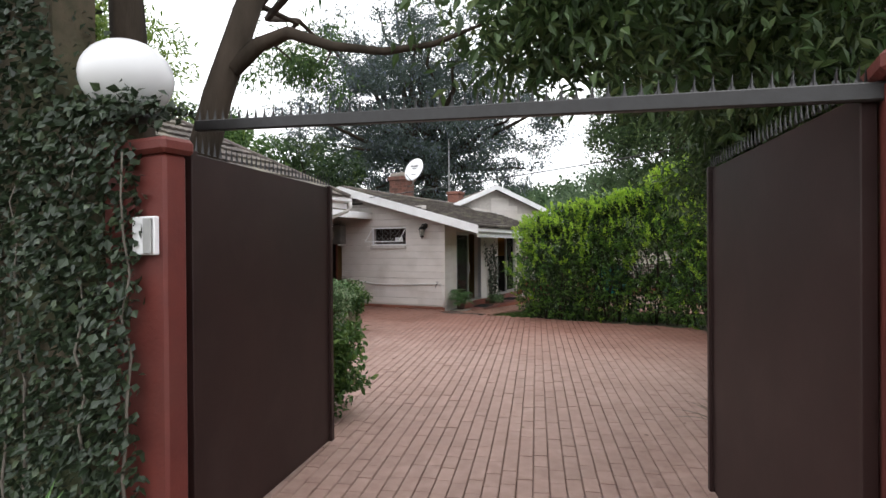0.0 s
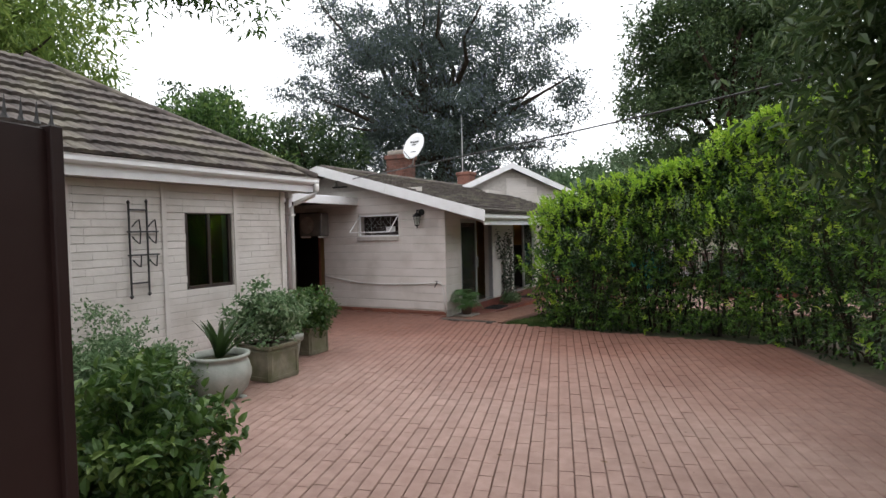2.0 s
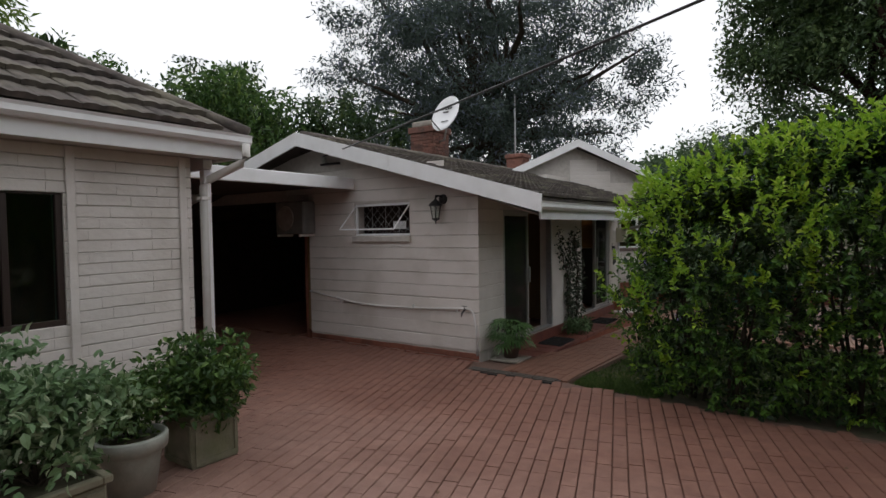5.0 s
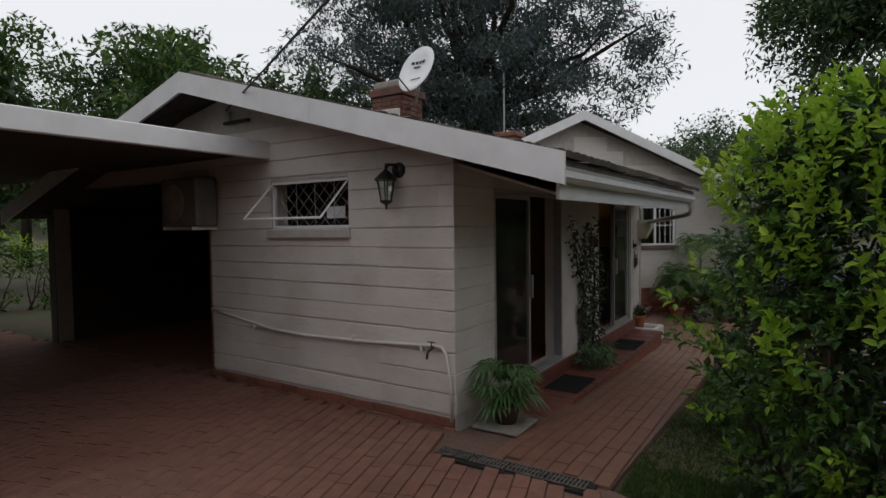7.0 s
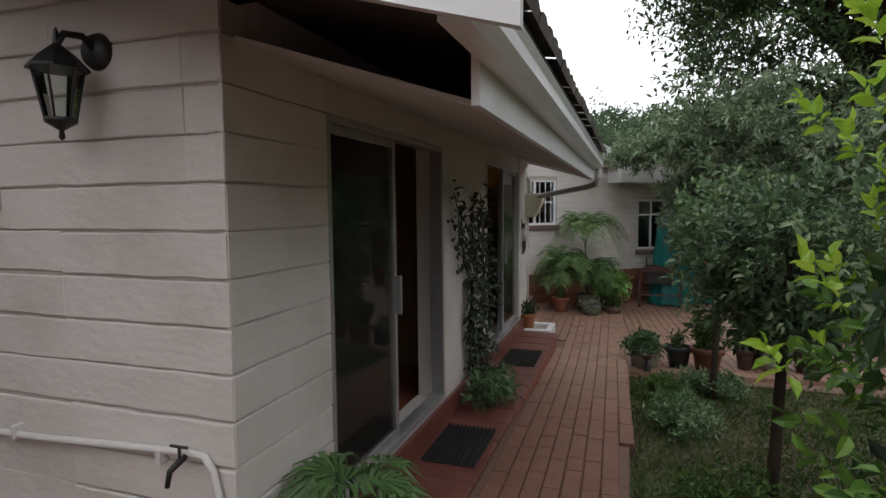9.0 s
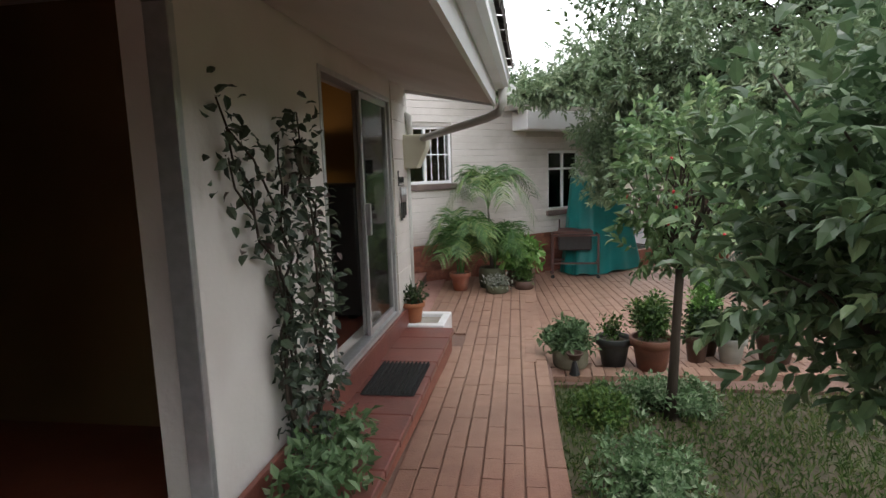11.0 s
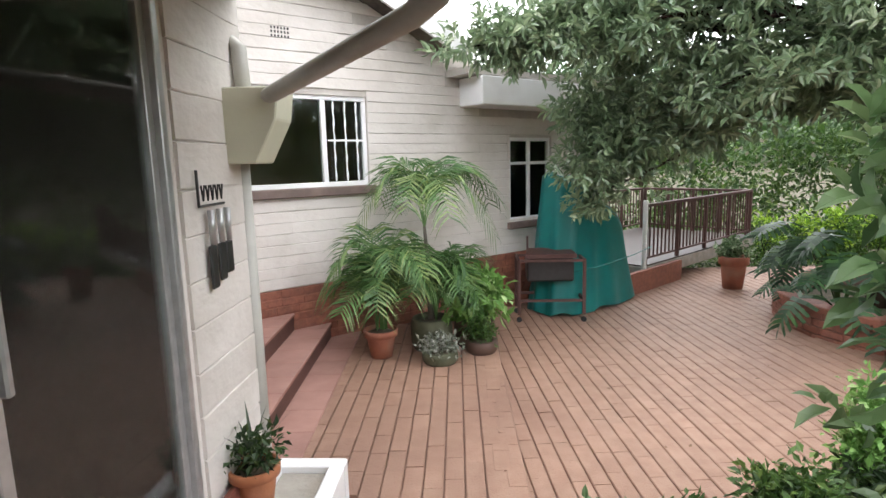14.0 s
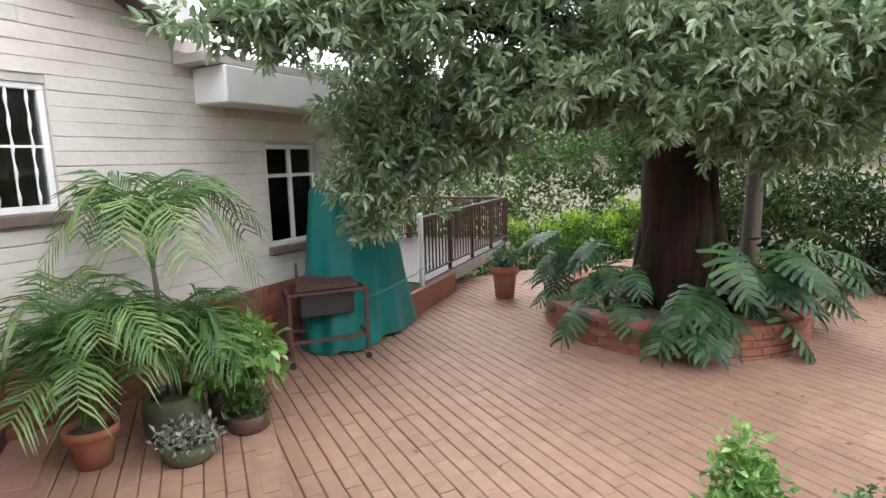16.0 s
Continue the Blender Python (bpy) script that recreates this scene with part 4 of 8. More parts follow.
tp, td = tips_in(cc, np.random.default_rng(32).uniform(0.26, 0.5, len(cc)), 12, 33, 0.7)
p, d = sprays(tp, td, 8, 0.11, 34, 1.0)
link("lower_crown", leaves_mesh("lower_crown", p, 0.105, d, 0.2, 0.34, 0.25, 34, full=True), LEAF_FIG, t)
bm = bmesh.new()
limbs(bm, (0.0, 21.5, 2.7), [Vector(q) for q in cc[::9]], 0.05, 35, 6, 0.12)
part("low_branch", bm, BARK_FIG, t, "", True)
cc = ellipsoid_clumps(700, (-0.5, 23.2, 7.2), (3.6, 3.2, 4.0), 37, 0.4, -0.5)
p, d = clumps(cc, np.random.default_rng(38).uniform(0.35, 0.75, len(cc)), 66, 39, 0.8)
# Same tree, darker leaf colour: paints the crown's unlit upper part.
link("upper_crown", leaves_mesh("upper_crown", p, 0.17, d * 0.8, 0.35, 0.4, 1.0, 40), LEAF_OVER, t, "upper foliage coloured darker for the shaded crown")
for k in range(9):
    a = k * 0.7 + 0.2
    w = 0.62 + 0.12 * math.sin(k * 2.1)
    part("root", tube(bmesh.new(), [(0.42 + math.cos(a) * w, 21.7 + math.sin(a) * w, -0.35), (0.42 + math.cos(a) * w * 0.72, 21.7 + math.sin(a) * w * 0.72, 0.1), (0.38 + math.cos(a + 0.2) * 0.33, 21.7 + math.sin(a + 0.2) * 0.33, 0.9), (0.28 + math.cos(a + 0.4) * 0.27, 21.68 + math.sin(a + 0.4) * 0.27, 2.0)], [0.15, 0.12, 0.10, 0.07], 8), BARK_FIG, t, "", True)
make_tree("overhanging_tree", (3.6, 5.2, 0), "dark tree overhanging the gateway", "tree",
          [((3.8, 5.4, -0.1), 0.24), ((3.7, 5.3, 1.5), 0.2), ((3.5, 5.1, 3.0), 0.16)],
          (2.7, 5.9, 4.6), (2.7, 3.7, 2.0), 600, 0.5, 85, 0.11, LEAF_OVER, BARK, 41, 0.5, 0.36, 0.4, extra=(((1.7, 5.2, 3.5), (1.2, 1.7, 0.9), 110), ((1.25, 6.3, 3.0), (0.95, 1.1, 1.3), 130), ((0.15, 2.1, 3.15), (0.6, 0.5, 0.4), 36), ((1.2, 2.7, 3.3), (0.9, 1.0, 0.7), 80), ((0.5, 3.4, 3.7), (1.1, 0.8, 0.5), 40)))
make_tree("jacaranda_tree", (-18.7, 36.5, 0.0), "huge feathery jacaranda tree behind the house", "tree",
          [((-18.7, 36.5, -0.5), 0.9), ((-18.6, 36.4, 4), 0.7), ((-18.6, 36.2, 7.5), 0.5)],
          (-20.0, 36.0, 11.5), (11.5, 9, 9.5), 820, 1.2, 130, 0.3, LEAF_GREY, BARK, 51, 0.25, 0.3, 0.35, nlimb=40, flat=0.6)
for i, (x, y, h, r, mt) in enumerate(((-25, 21, 9.6, 3.6, LEAF_DARK), (-21, 19.5, 8.6, 3.0, LEAF_MID), (-33, 27, 11.5, 5, LEAF_DARK), (-19.5, 23.5, 7.6, 3.0, LEAF_DARK), (-28, 16, 9.5, 3.6, LEAF_MID), (-41, 22, 11, 5.5, LEAF_MID), (-30, 14, 8, 4.5, LEAF_MID), (-7, 52, 9, 6, LEAF_FAR), (5, 48, 8.5, 5.5, LEAF_FAR), (-17.5, 4.5, 8, 3.0, LEAF_MID), (-17, 11, 6, 2.2, LEAF_DARK), (13, 36, 8, 5, LEAF_MID), (10, 22, 8.5, 3.6, LEAF_DARK), (8, 29, 7.5, 4, LEAF_MID))):
    make_tree("garden_tree", (x, y, ground_z(x, y)), "leafy green tree beyond the houses", "tree",
              [((x, y, -0.3), 0.3), ((x + 0.2, y, h * 0.4), 0.22), ((x, y, h * 0.55), 0.14)],
              (x, y, h * 0.6), (r, r, h * 0.45), 150, r * 0.2, 60, 0.28, mt, BARK, 60 + i, group="trees beyond the houses", nlimb=10)
make_tree("feathery_tree", (-14.0, 7.6, 0), "soft yellow-green tree behind the outbuilding", "tree",
          [((-14.0, 7.6, -0.2), 0.25), ((-13.9, 7.6, 3.0), 0.2), ((-13.8, 7.5, 5.0), 0.14)],
          (-13.6, 6.6, 6.0), (3.3, 3.0, 2.8), 420, 0.6, 70, 0.2, LEAF_SOFT, BARK, 91, 0.6, 0.25, 0.3)
# tree behind the gate pillar
make_tree("leaning_tree", (-2.45, 1.36, 0), "dark leaning tree behind the ivy wall", "tree",
          [((-2.56, 1.33, -0.1), 0.15), ((-2.36, 1.43, 1.79), 0.115), ((-2.17, 1.58, 2.79), 0.10), ((-1.91, 1.72, 3.64), 0.085)],
          (-2.34, 1.72, 5.2), (2.4, 2.1, 1.4), 190, 0.34, 60, 0.10, LEAF_MID, BARK, 81, 0.7, 0.26, 0.3, extra=(((-4.5, 5.0, 4.4), (0.9, 0.9, 0.7), 34),))
t = bpy.data.objects["leaning_tree"]
part("branch", tube(bmesh.new(), [(-2.06, 1.61, 2.97), (-1.91, 1.70, 3.14), (-1.66, 1.72, 3.19), (-1.30, 1.72, 3.04), (-0.90, 1.72, 2.94), (-0.57, 1.72, 2.93), (-0.28, 1.75, 3.0)], [0.064, 0.053, 0.043, 0.032, 0.025, 0.018, 0.009], 8), BARK, t, "", True)
part("branch", tube(bmesh.new(), [(-2.56, 1.3, 1.9), (-2.6, 1.27, 2.6), (-2.66, 1.2, 4.3)], [0.12, 0.12, 0.09], 8), BARK, t, "", True)
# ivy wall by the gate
# Soil brown paints the shade behind the leaves, not a wall colour.
IVY = structure("wall_boundary", newbox(-8.0, -1.985, 0.66, 0.90, -0.2, 2.46), SOIL, "boundary wall under ivy, dark to paint shade behind the leaves", "wall")
# Made-up backing that keeps the sky from showing through the high ivy.
structure("wall_boundary_high", newbox(-8.0, -2.42, 0.66, 0.90, 2.462, 3.62), SOIL, "added backing behind the high ivy, dark to paint shade", "wall")
structure("wall_boundary_right", newbox(1.88, 9.0, 1.0, 1.3, -0.2, 2.4), PLASTER, "boundary wall beside the gate", "wall")
r = np.random.default_rng(5)
n = 27000
x = r.uniform(-6.5, -1.64, n)
top = 2.50 + 1.2 * np.clip((-2.28 - x) / 0.25, 0, 1)
z = r.uniform(0, 1, n) * top
y = 0.595 + r.normal(size=n) * 0.035 - 0.05 * np.sin(x * 5) * np.sin(z * 4)
onto = r.uniform(0, 1, n) < 0.12
y = np.where(onto, r.uniform(0.55, 0.98, n), y)
z = np.where(onto, top + r.normal(size=n) * 0.03, z)
t = thing("ivy", (-3.5, 0.5, 0), "dense dark green ivy covering the boundary wall", "ivy")
link("foliage", leaves_mesh("foliage", np.stack([x, y, z], 1), 0.054, np.array((0, -0.7, -0.5)), 0.3, 0.75, 0.6, 6), LEAF_IVY, t)
rs = random.Random(14)
for k in range(12):
    x_, pts_ = -1.75 - 0.32 * k - rs.uniform(0, 0.2), []
    for i in range(12):
        x_ += rs.uniform(-0.06, 0.06)
        pts_.append((x_, 0.60 + rs.uniform(-0.05, 0.01), 0.02 + i * 0.2))
    part("stem", tube(bmesh.new(), pts_, [0.011 - 0.0006 * i for i in range(12)], 5), BARK_GREY, t, "thin grey climbing stem", True)


# ---- plants in pots ----
def frond_mesh(base, heading, length, rise, droop, pairs=16, leaflet=0.22, width=0.018, seed=0):
    """A palm frond: an arching rib with narrow leaflets on both sides."""
    r = np.random.default_rng(seed)
    base = np.array(base, float)
    h = np.array((math.cos(heading), math.sin(heading), 0.0))
    side = np.array((-h[1], h[0], 0.0))
    V, Fc = [], []

    def at(f):
        return base + h * length * f * (0.35 + 0.65 * f) + np.array((0, 0, 1.0)) * (rise * math.sin(f * math.pi * 0.62) - droop * f ** 3)
    n = 14
    for i in range(n):
        for s in (-1, 1):
            V.append(at(i / (n - 1)) + side * s * 0.007 * (1.2 - i / n))
    for i in range(n - 1):
        a = 2 * i
        Fc += [(a, a + 1, a + 3), (a, a + 3, a + 2)]
    for i in range(pairs):
        f = 0.22 + 0.78 * i / (pairs - 1)
        p, q = at(f), at(min(1, f + 0.02)) - at(f - 0.02)
        q /= np.linalg.norm(q)
        L = leaflet * (0.55 + 0.9 * math.sin(math.pi * (0.15 + 0.75 * (1 - f)))) * r.uniform(0.85, 1.1)
        for s in (-1, 1):
            d = side * s * 0.8 + q * 0.65 + np.array((0, 0, r.uniform(-0.25, 0.15)))
            d /= np.linalg.norm(d)
            w = q * width
            k = len(V)
            V += [p - w * 0.4, p + w * 0.4, p + d * L * 0.5 + w * 0.6 + (0, 0, 0.01), p + d * L - (0, 0, L * 0.25), p + d * L * 0.5 - w * 0.6 + (0, 0, 0.01)]
            Fc += [(k, k + 1, k + 2), (k, k + 2, k + 4), (k + 4, k + 2, k + 3)]
    return fast_mesh("frond", V, Fc)


def blade_mesh(base, heading, length, lean, width, thick=0.0, bend=0.3):
    """A strap leaf: a tapering blade with a channel down its middle."""
    h = Vector((math.cos(heading), math.sin(heading), 0))
    s = Vector((-h.y, h.x, 0))
    V, Fc = [], []
    n = 6
    for i in range(n):
        f = i / (n - 1)
        p = Vector(base) + h * length * (lean * f + bend * f * f) + Vector((0, 0, 1)) * length * (f * math.sqrt(max(0.05, 1 - lean * lean)) - bend * 0.7 * f ** 2.5)
        w = width * (0.75 + 0.5 * f - 1.22 * f * f) / 1.0
        V += [p - s * w, p - Vector((0, 0, w * 0.5)), p + s * w]
    for i in range(n - 1):
        a = 3 * i
        Fc += [(a, a + 1, a + 4), (a, a + 4, a + 3), (a + 1, a + 2, a + 5), (a + 1, a + 5, a + 4)]
    return fast_mesh("blade", [tuple(v) for v in V], Fc)


def pot_shape(kind, r, h, x, y, z):
    bm = bmesh.new()
    if kind == "urn":
        pr = [(r * 0.55, 0), (r * 0.62, h * 0.04), (r * 0.86, h * 0.22), (r * 0.99, h * 0.5), (r, h * 0.62), (r * 0.92, h * 0.82), (r * 0.84, h * 0.9), (r * 0.95, h * 0.94), (r * 0.97, h), (r * 0.84, h), (r * 0.8, h * 0.88)]
    elif kind == "flower":
        pr = [(r * 0.62, 0), (r * 0.82, h * 0.72), (r * 0.84, h * 0.76), (r * 0.98, h * 0.77), (r, h * 0.98), (r * 0.97, h), (r * 0.86, h), (r * 0.82, h * 0.84)]
    else:
        pr = [(r * 0.85, 0), (r * 0.98, h * 0.25), (r, h * 0.7), (r * 0.94, h * 0.95), (r * 0.9, h), (r * 0.78, h), (r * 0.76, h * 0.85)]
    lathe(bm, [(a, z + b) for a, b in pr], x, y, 24)
    return bm


def soil_disc(r, x, y, z):
    bm = bmesh.new()
    lathe(bm, [(r, z - 0.02), (r * 0.5, z + 0.012), (0.01, z + 0.018)], x, y, 16)
    return bm


def leafy(parent, name, centre, radii, n, clump_r, per, size, leafmat, seed, droop=0.1, width=0.5, stems=True, base=None, label=""):
    c = ellipsoid_clumps(n, centre, radii, seed, 0.2)
    p, d = clumps(c, np.full(len(c), clump_r), per, seed + 1)
    ob = link(name, leaves_mesh(name, p, size, d * 0.6 + (0, 0, 0.3), droop, width, 0.9, seed + 2, full=size > 0.055), leafmat, parent, label)
    if stems:
        bm = bmesh.new()
        limbs(bm, base or (centre[0], centre[1], centre[2] - radii[2]), [Vector(q) for q in c[::max(1, len(c) // 12)]], 0.01, seed, 5)
        part("stem", bm, BARK, parent, "", True)
    return ob


def pot_plant(name, x, y, z, kind, r, h, potmat, label, foliage=None, category="potted plant", group=""):
    """A pot with soil; foliage: (radii, clumps, per, size, material, seed)."""
    t = thing(name, (x, y, z), label, category, group)
    part("pot", pot_shape(kind, r, h, x, y, z), potmat, t, "", True)
    part("soil", soil_disc(r * 0.82, x, y, z + h * 0.9), SOIL, t)
    if foliage:
        fr, n, per, size, lm, seed = foliage
        leafy(t, "foliage", (x, y, z + h + fr[2] * 0.75), fr, n, 0.11, per, size, lm, seed, base=(x, y, z + h * 0.9))
    return t


GLAZED = mat("pale_glazed_pot", (0.42, 0.44, 0.40), (0.33, 0.36, 0.32), 0.45, 9, 0.25, 40, stain=(0.20, 0.20, 0.14), stain_scale=4, stain_amt=0.5)
BLACK_POT = mat("dark_plastic_pot", (0.035, 0.04, 0.04), (0.025, 0.028, 0.028), 0.5, 9, 0.1, 40, stain=(0.12, 0.10, 0.07), stain_scale=5, stain_amt=0.4)
BROWN_POT = mat("dark_brown_pot", (0.10, 0.055, 0.04), (0.07, 0.04, 0.03), 0.6, 9, 0.2, 40)
RUST_POT = mat("red_brown_clay", (0.22, 0.085, 0.05), (0.15, 0.06, 0.04), 0.65, 8, 0.3, 50, stain=(0.12, 0.09, 0.06), stain_scale=5, stain_amt=0.4)
ORANGE_POT = mat("orange_terracotta", (0.42, 0.16, 0.07), (0.34, 0.12, 0.055), 0.6, 8, 0.2, 50)
GREEN_TARP = mat("teal_vinyl_sheet", (0.0, 0.165, 0.155), (0.0, 0.125, 0.12), 0.38, 3, 0.25, 9, stain=(0.02, 0.07, 0.07), stain_scale=2.5, stain_amt=0.5)
RUST = mat("rusty_brown_steel", (0.085, 0.035, 0.028), (0.055, 0.025, 0.022), 0.6, 12, 0.3, 60)
PIPE_GREY = mat("weathered_pipe", (0.48, 0.47, 0.43), (0.40, 0.39, 0.36), 0.5, 5, 0.1, 30, stain=(0.25, 0.24, 0.2), stain_scale=4, stain_amt=0.5)
CREAM = mat("cream_meter_box", (0.58, 0.565, 0.44), (0.52, 0.505, 0.39), 0.5, 4, 0.1, 30)
PVC = mat("white_pvc", (0.72, 0.70, 0.68), (0.65, 0.63, 0.60), 0.45, 5, 0.05, 30, stain=(0.45, 0.42, 0.38), stain_scale=5, stain_amt=0.4)
BLACK = mat("black_rubber", (0.02, 0.02, 0.02), (0.013, 0.013, 0.013), 0.8, 30, 0.5, 90)
CONCRETE = mat("rough_concrete", (0.36, 0.33, 0.29), (0.26, 0.24, 0.21), 0.9, 8, 0.6, 50, stain=(0.18, 0.13, 0.10), stain_scale=3, stain_amt=0.5)
MOSSY = mat("dark_mossy_pot", (0.10, 0.10, 0.06), (0.06, 0.065, 0.035), 0.8, 8, 0.4, 50)
LEAF_LIME = leaf_mat("lime_leaf", (0.12, 0.26, 0.06), (0.26, 0.46, 0.13), (0.42, 0.58, 0.26), 0.4, 0.4)
GLOBE = mat("opal_globe", (0.78, 0.78, 0.79), (0.74, 0.74, 0.75), 0.25, 2, 0.0, 10)

# drive side: urn, square planters, round pot
t = thing("urn_pot", (-5.12, 5.80, 0.05), "round pale glazed urn with a dark agave", "potted plant", "pots along the outbuilding")
part("pot", pot_shape("urn", 0.34, 0.50, -5.12, 5.80, 0.06), GLAZED, t, "", True)
part("soil", soil_disc(0.27, -5.12, 5.80, 0.50), SOIL, t)
for a, dx in ((0.5, 0.2), (2.4, -0.18), (4.4, 0.05)):
    part("foot", newbox(-5.12 + 0.24 * math.cos(a) - 0.04, -5.12 + 0.24 * math.cos(a) + 0.04, 5.80 + 0.24 * math.sin(a) - 0.04, 5.80 + 0.24 * math.sin(a) + 0.04, 0.03, 0.085, bevel=0.008), GLAZED, t)
rr = random.Random(3)
for i in range(15):
    link("leaf", blade_mesh((-5.12, 5.80, 0.50), i * 2.4, rr.uniform(0.42, 0.66), rr.uniform(0.2, 0.75), 0.05, bend=0.2), LEAF_DARK, t)


def square_planter(x, y, w, h, label, seed, lm, fr):
    t = thing("square_planter", (x, y, 0.05), label, "potted plant", "pots along the outbuilding")
    bm = bmesh.new()
    box(bm, x - w, x + w, y - w, y + w, 0.05, 0.05 + h * 0.9, bevel=0.015)
    part("body", bm, CONCRETE_POT, t)
    bm = bmesh.new()
    for a0, a1, b0, b1 in ((x - w - 0.025, x + w + 0.025, y - w - 0.025, y - w + 0.03), (x - w - 0.025, x + w + 0.025, y + w - 0.03, y + w + 0.025), (x - w - 0.025, x - w + 0.03, y - w + 0.031, y + w - 0.031), (x + w - 0.03, x + w + 0.025, y - w + 0.031, y + w - 0.031)):
        box(bm, a0, a1, b0, b1, 0.05 + h * 0.9 + 0.001, 0.05 + h, bevel=0.008)
    part("rim", bm, CONCRETE_POT, t)
    bm = bmesh.new()
    for f in (-1, 1):
        box(bm, x + f * (w * 0.78), x + f * w * 0.92, y - w - 0.012, y - w - 0.001, 0.09, h * 0.85)
        box(bm, x + w + 0.001, x + w + 0.012, y + f * w * 0.78, y + f * w * 0.92, 0.09, h * 0.85)
    for z in (0.085, h * 0.86):
        box(bm, x - w * 0.92, x + w * 0.92, y - w - 0.013, y - w - 0.001, z, z + 0.035)
        box(bm, x + w + 0.001, x + w + 0.013, y - w * 0.92, y + w * 0.92, z, z + 0.035)
    part("panel_moulding", bm, CONCRETE_POT, t)
    part("soil", newbox(x - w + 0.03, x + w - 0.03, y - w + 0.03, y + w - 0.03, h * 0.9 + 0.052, h + 0.03), SOIL, t)
    leafy(t, "foliage", (x, y, h + fr[2] * 0.8), fr, 95, 0.14, 40, 0.066, lm, seed, base=(x, y, h))
    return t


square_planter(-5.30, 6.72, 0.25, 0.46, "mossy square cast stone planter with a leafy shrub", 101, LEAF_PALE, (0.54, 0.5, 0.44))
pot_plant("round_pot", -5.70, 7.42, 0.05, "flower", 0.24, 0.42, GLAZED, "pale round pot with wispy green foliage", ((0.36, 0.34, 0.28), 50, 45, 0.05, LEAF_MID, 105), group="pots along the outbuilding")
square_planter(-5.85, 8.05, 0.20, 0.42, "smaller square stone planter with trailing shrub", 109, LEAF_MID, (0.5, 0.46, 0.34))
# shrubs by the open gate
for i, (x, y, fr, lm, n, sz) in enumerate(((-2.75, 3.35, (0.42, 0.5, 0.62), LEAF_MID, 170, 0.075), (-4.05, 4.15, (0.45, 0.5, 0.5), LEAF_MID, 150, 0.07), (-5.0, 4.45, (0.5, 0.6, 0.5), LEAF_PALE, 120, 0.06), (-5.9, 5.0, (0.55, 0.6, 0.6), LEAF_PALE, 120, 0.05), (-5.2, 5.25, (0.3, 0.35, 0.4), LEAF_PALE, 60, 0.05), (-6.2, 3.6, (0.5, 0.8, 0.8), LEAF_MID, 120, 0.07))):
    t = thing("garden_shrub", (x, y, 0), "leafy green shrub beside the drive", "shrub", "shrubs beside the drive")
    leafy(t, "foliage", (x, y, fr[2] * 0.95), fr, n, 0.14, 48, sz, lm, 120 + 7 * i, base=(x, y, 0))
t = thing("grass_tuft", (1.0, 4.6, 0.0), "spiky dark green grass tuft at the edge of the drive", "plant")
for i in range(34):
    link("blade", blade_mesh((1.0 + rr.uniform(-0.06, 0.06), 4.6 + rr.uniform(-0.06, 0.06), 0.03), i * 2.4, rr.uniform(0.3, 0.5), rr.uniform(0.2, 0.8), 0.012, bend=0.4), LEAF_DARK, t)
t = thing("strap_plant", (-1.75, 0.15, 0.0), "bright green strap-leaved plant below the ivy", "plant")
for i in range(16):
    link("blade", blade_mesh((-1.78 + rr.uniform(-0.1, 0.1), 0.12 + rr.uniform(-0.1, 0.1), 0.3), i * 2.4, rr.uniform(0.35, 0.55), rr.uniform(0.3, 0.8), 0.02, bend=0.4), LEAF_PALM, t)
# globe lamp
t = thing("globe_lamp", (-1.98, 0.80, 2.47), "large white opal globe lamp on the ivy-covered wall", "lamp")
bm = bmesh.new()
bmesh.ops.create_uvsphere(bm, u_segments=28, v_segments=18, radius=0.222, matrix=Matrix.Translation((-1.98, 0.80, 2.685)) @ Matrix.Diagonal((1.06, 1.06, 0.92, 1)))
part("globe", bm, GLOBE, t, "", True)
part("collar", lathe(bmesh.new(), [(0.11, 2.44), (0.12, 2.47), (0.10, 2.53), (0.08, 2.53)], -1.98, 0.80, 16), DARK_METAL, t, "", True)

# outbuilding details
for y in (5.13, 6.36, 7.55, 8.52):
    structure("trim_cover_strip", newbox(LX + 0.012, LX + 0.03, y - 0.035, y + 0.035, 0.1, 2.6, bevel=0.006), WHITE_BRICK, "pale painted wall pier strip", "trim")
t = tagged(new("window_outbuilding"), "dark timber window of the outbuilding", "window", "", "structure")
y0, y1, z0, z1 = LWIN
bm = bmesh.new()
for a, b, c, d in ((y0, y1, z0, z0 + 0.05), (y0, y1, z1 - 0.05, z1), (y0, y0 + 0.05, z0 + 0.05, z1 - 0.05), (y1 - 0.05, y1, z0 + 0.05, z1 - 0.05), ((y0 + y1) / 2 - 0.025, (y0 + y1) / 2 + 0.025, z0 + 0.05, z1 - 0.05)):
    box(bm, LX - 0.07, LX - 0.02, a, b, c, d, bevel=0.004)
part("frame", bm, DARK_TIMBER, t)
for a, b in ((y0 + 0.05, (y0 + y1) / 2 - 0.025), ((y0 + y1) / 2 + 0.025, y1 - 0.05)):
    part("pane", newbox(LX - 0.048, LX - 0.043, a, b, z0 + 0.05, z1 - 0.05), GLASS, t)
t = tagged(new("door_outbuilding"), "dark timber half-glazed opening of the outbuilding", "door", "", "structure")
y0, y1, z0, z1 = LDOOR
part("leaf", newbox(LX - 0.10, LX - 0.05, y0 + 0.002, y1 - 0.002, z0, z1 - 0.002), DARK_TIMBER, t)
part("frame", newbox(LX - 0.05, LX - 0.01, y1 - 0.06, y1 - 0.002, z0, z1 - 0.002, bevel=0.004), DARK_TIMBER, t)
t = thing("wall_trellis", (LX + 0.03, 5.95, 1.15), "black wrought iron trellis with scrolls on the wall", "trellis")
X = LX + 0.045
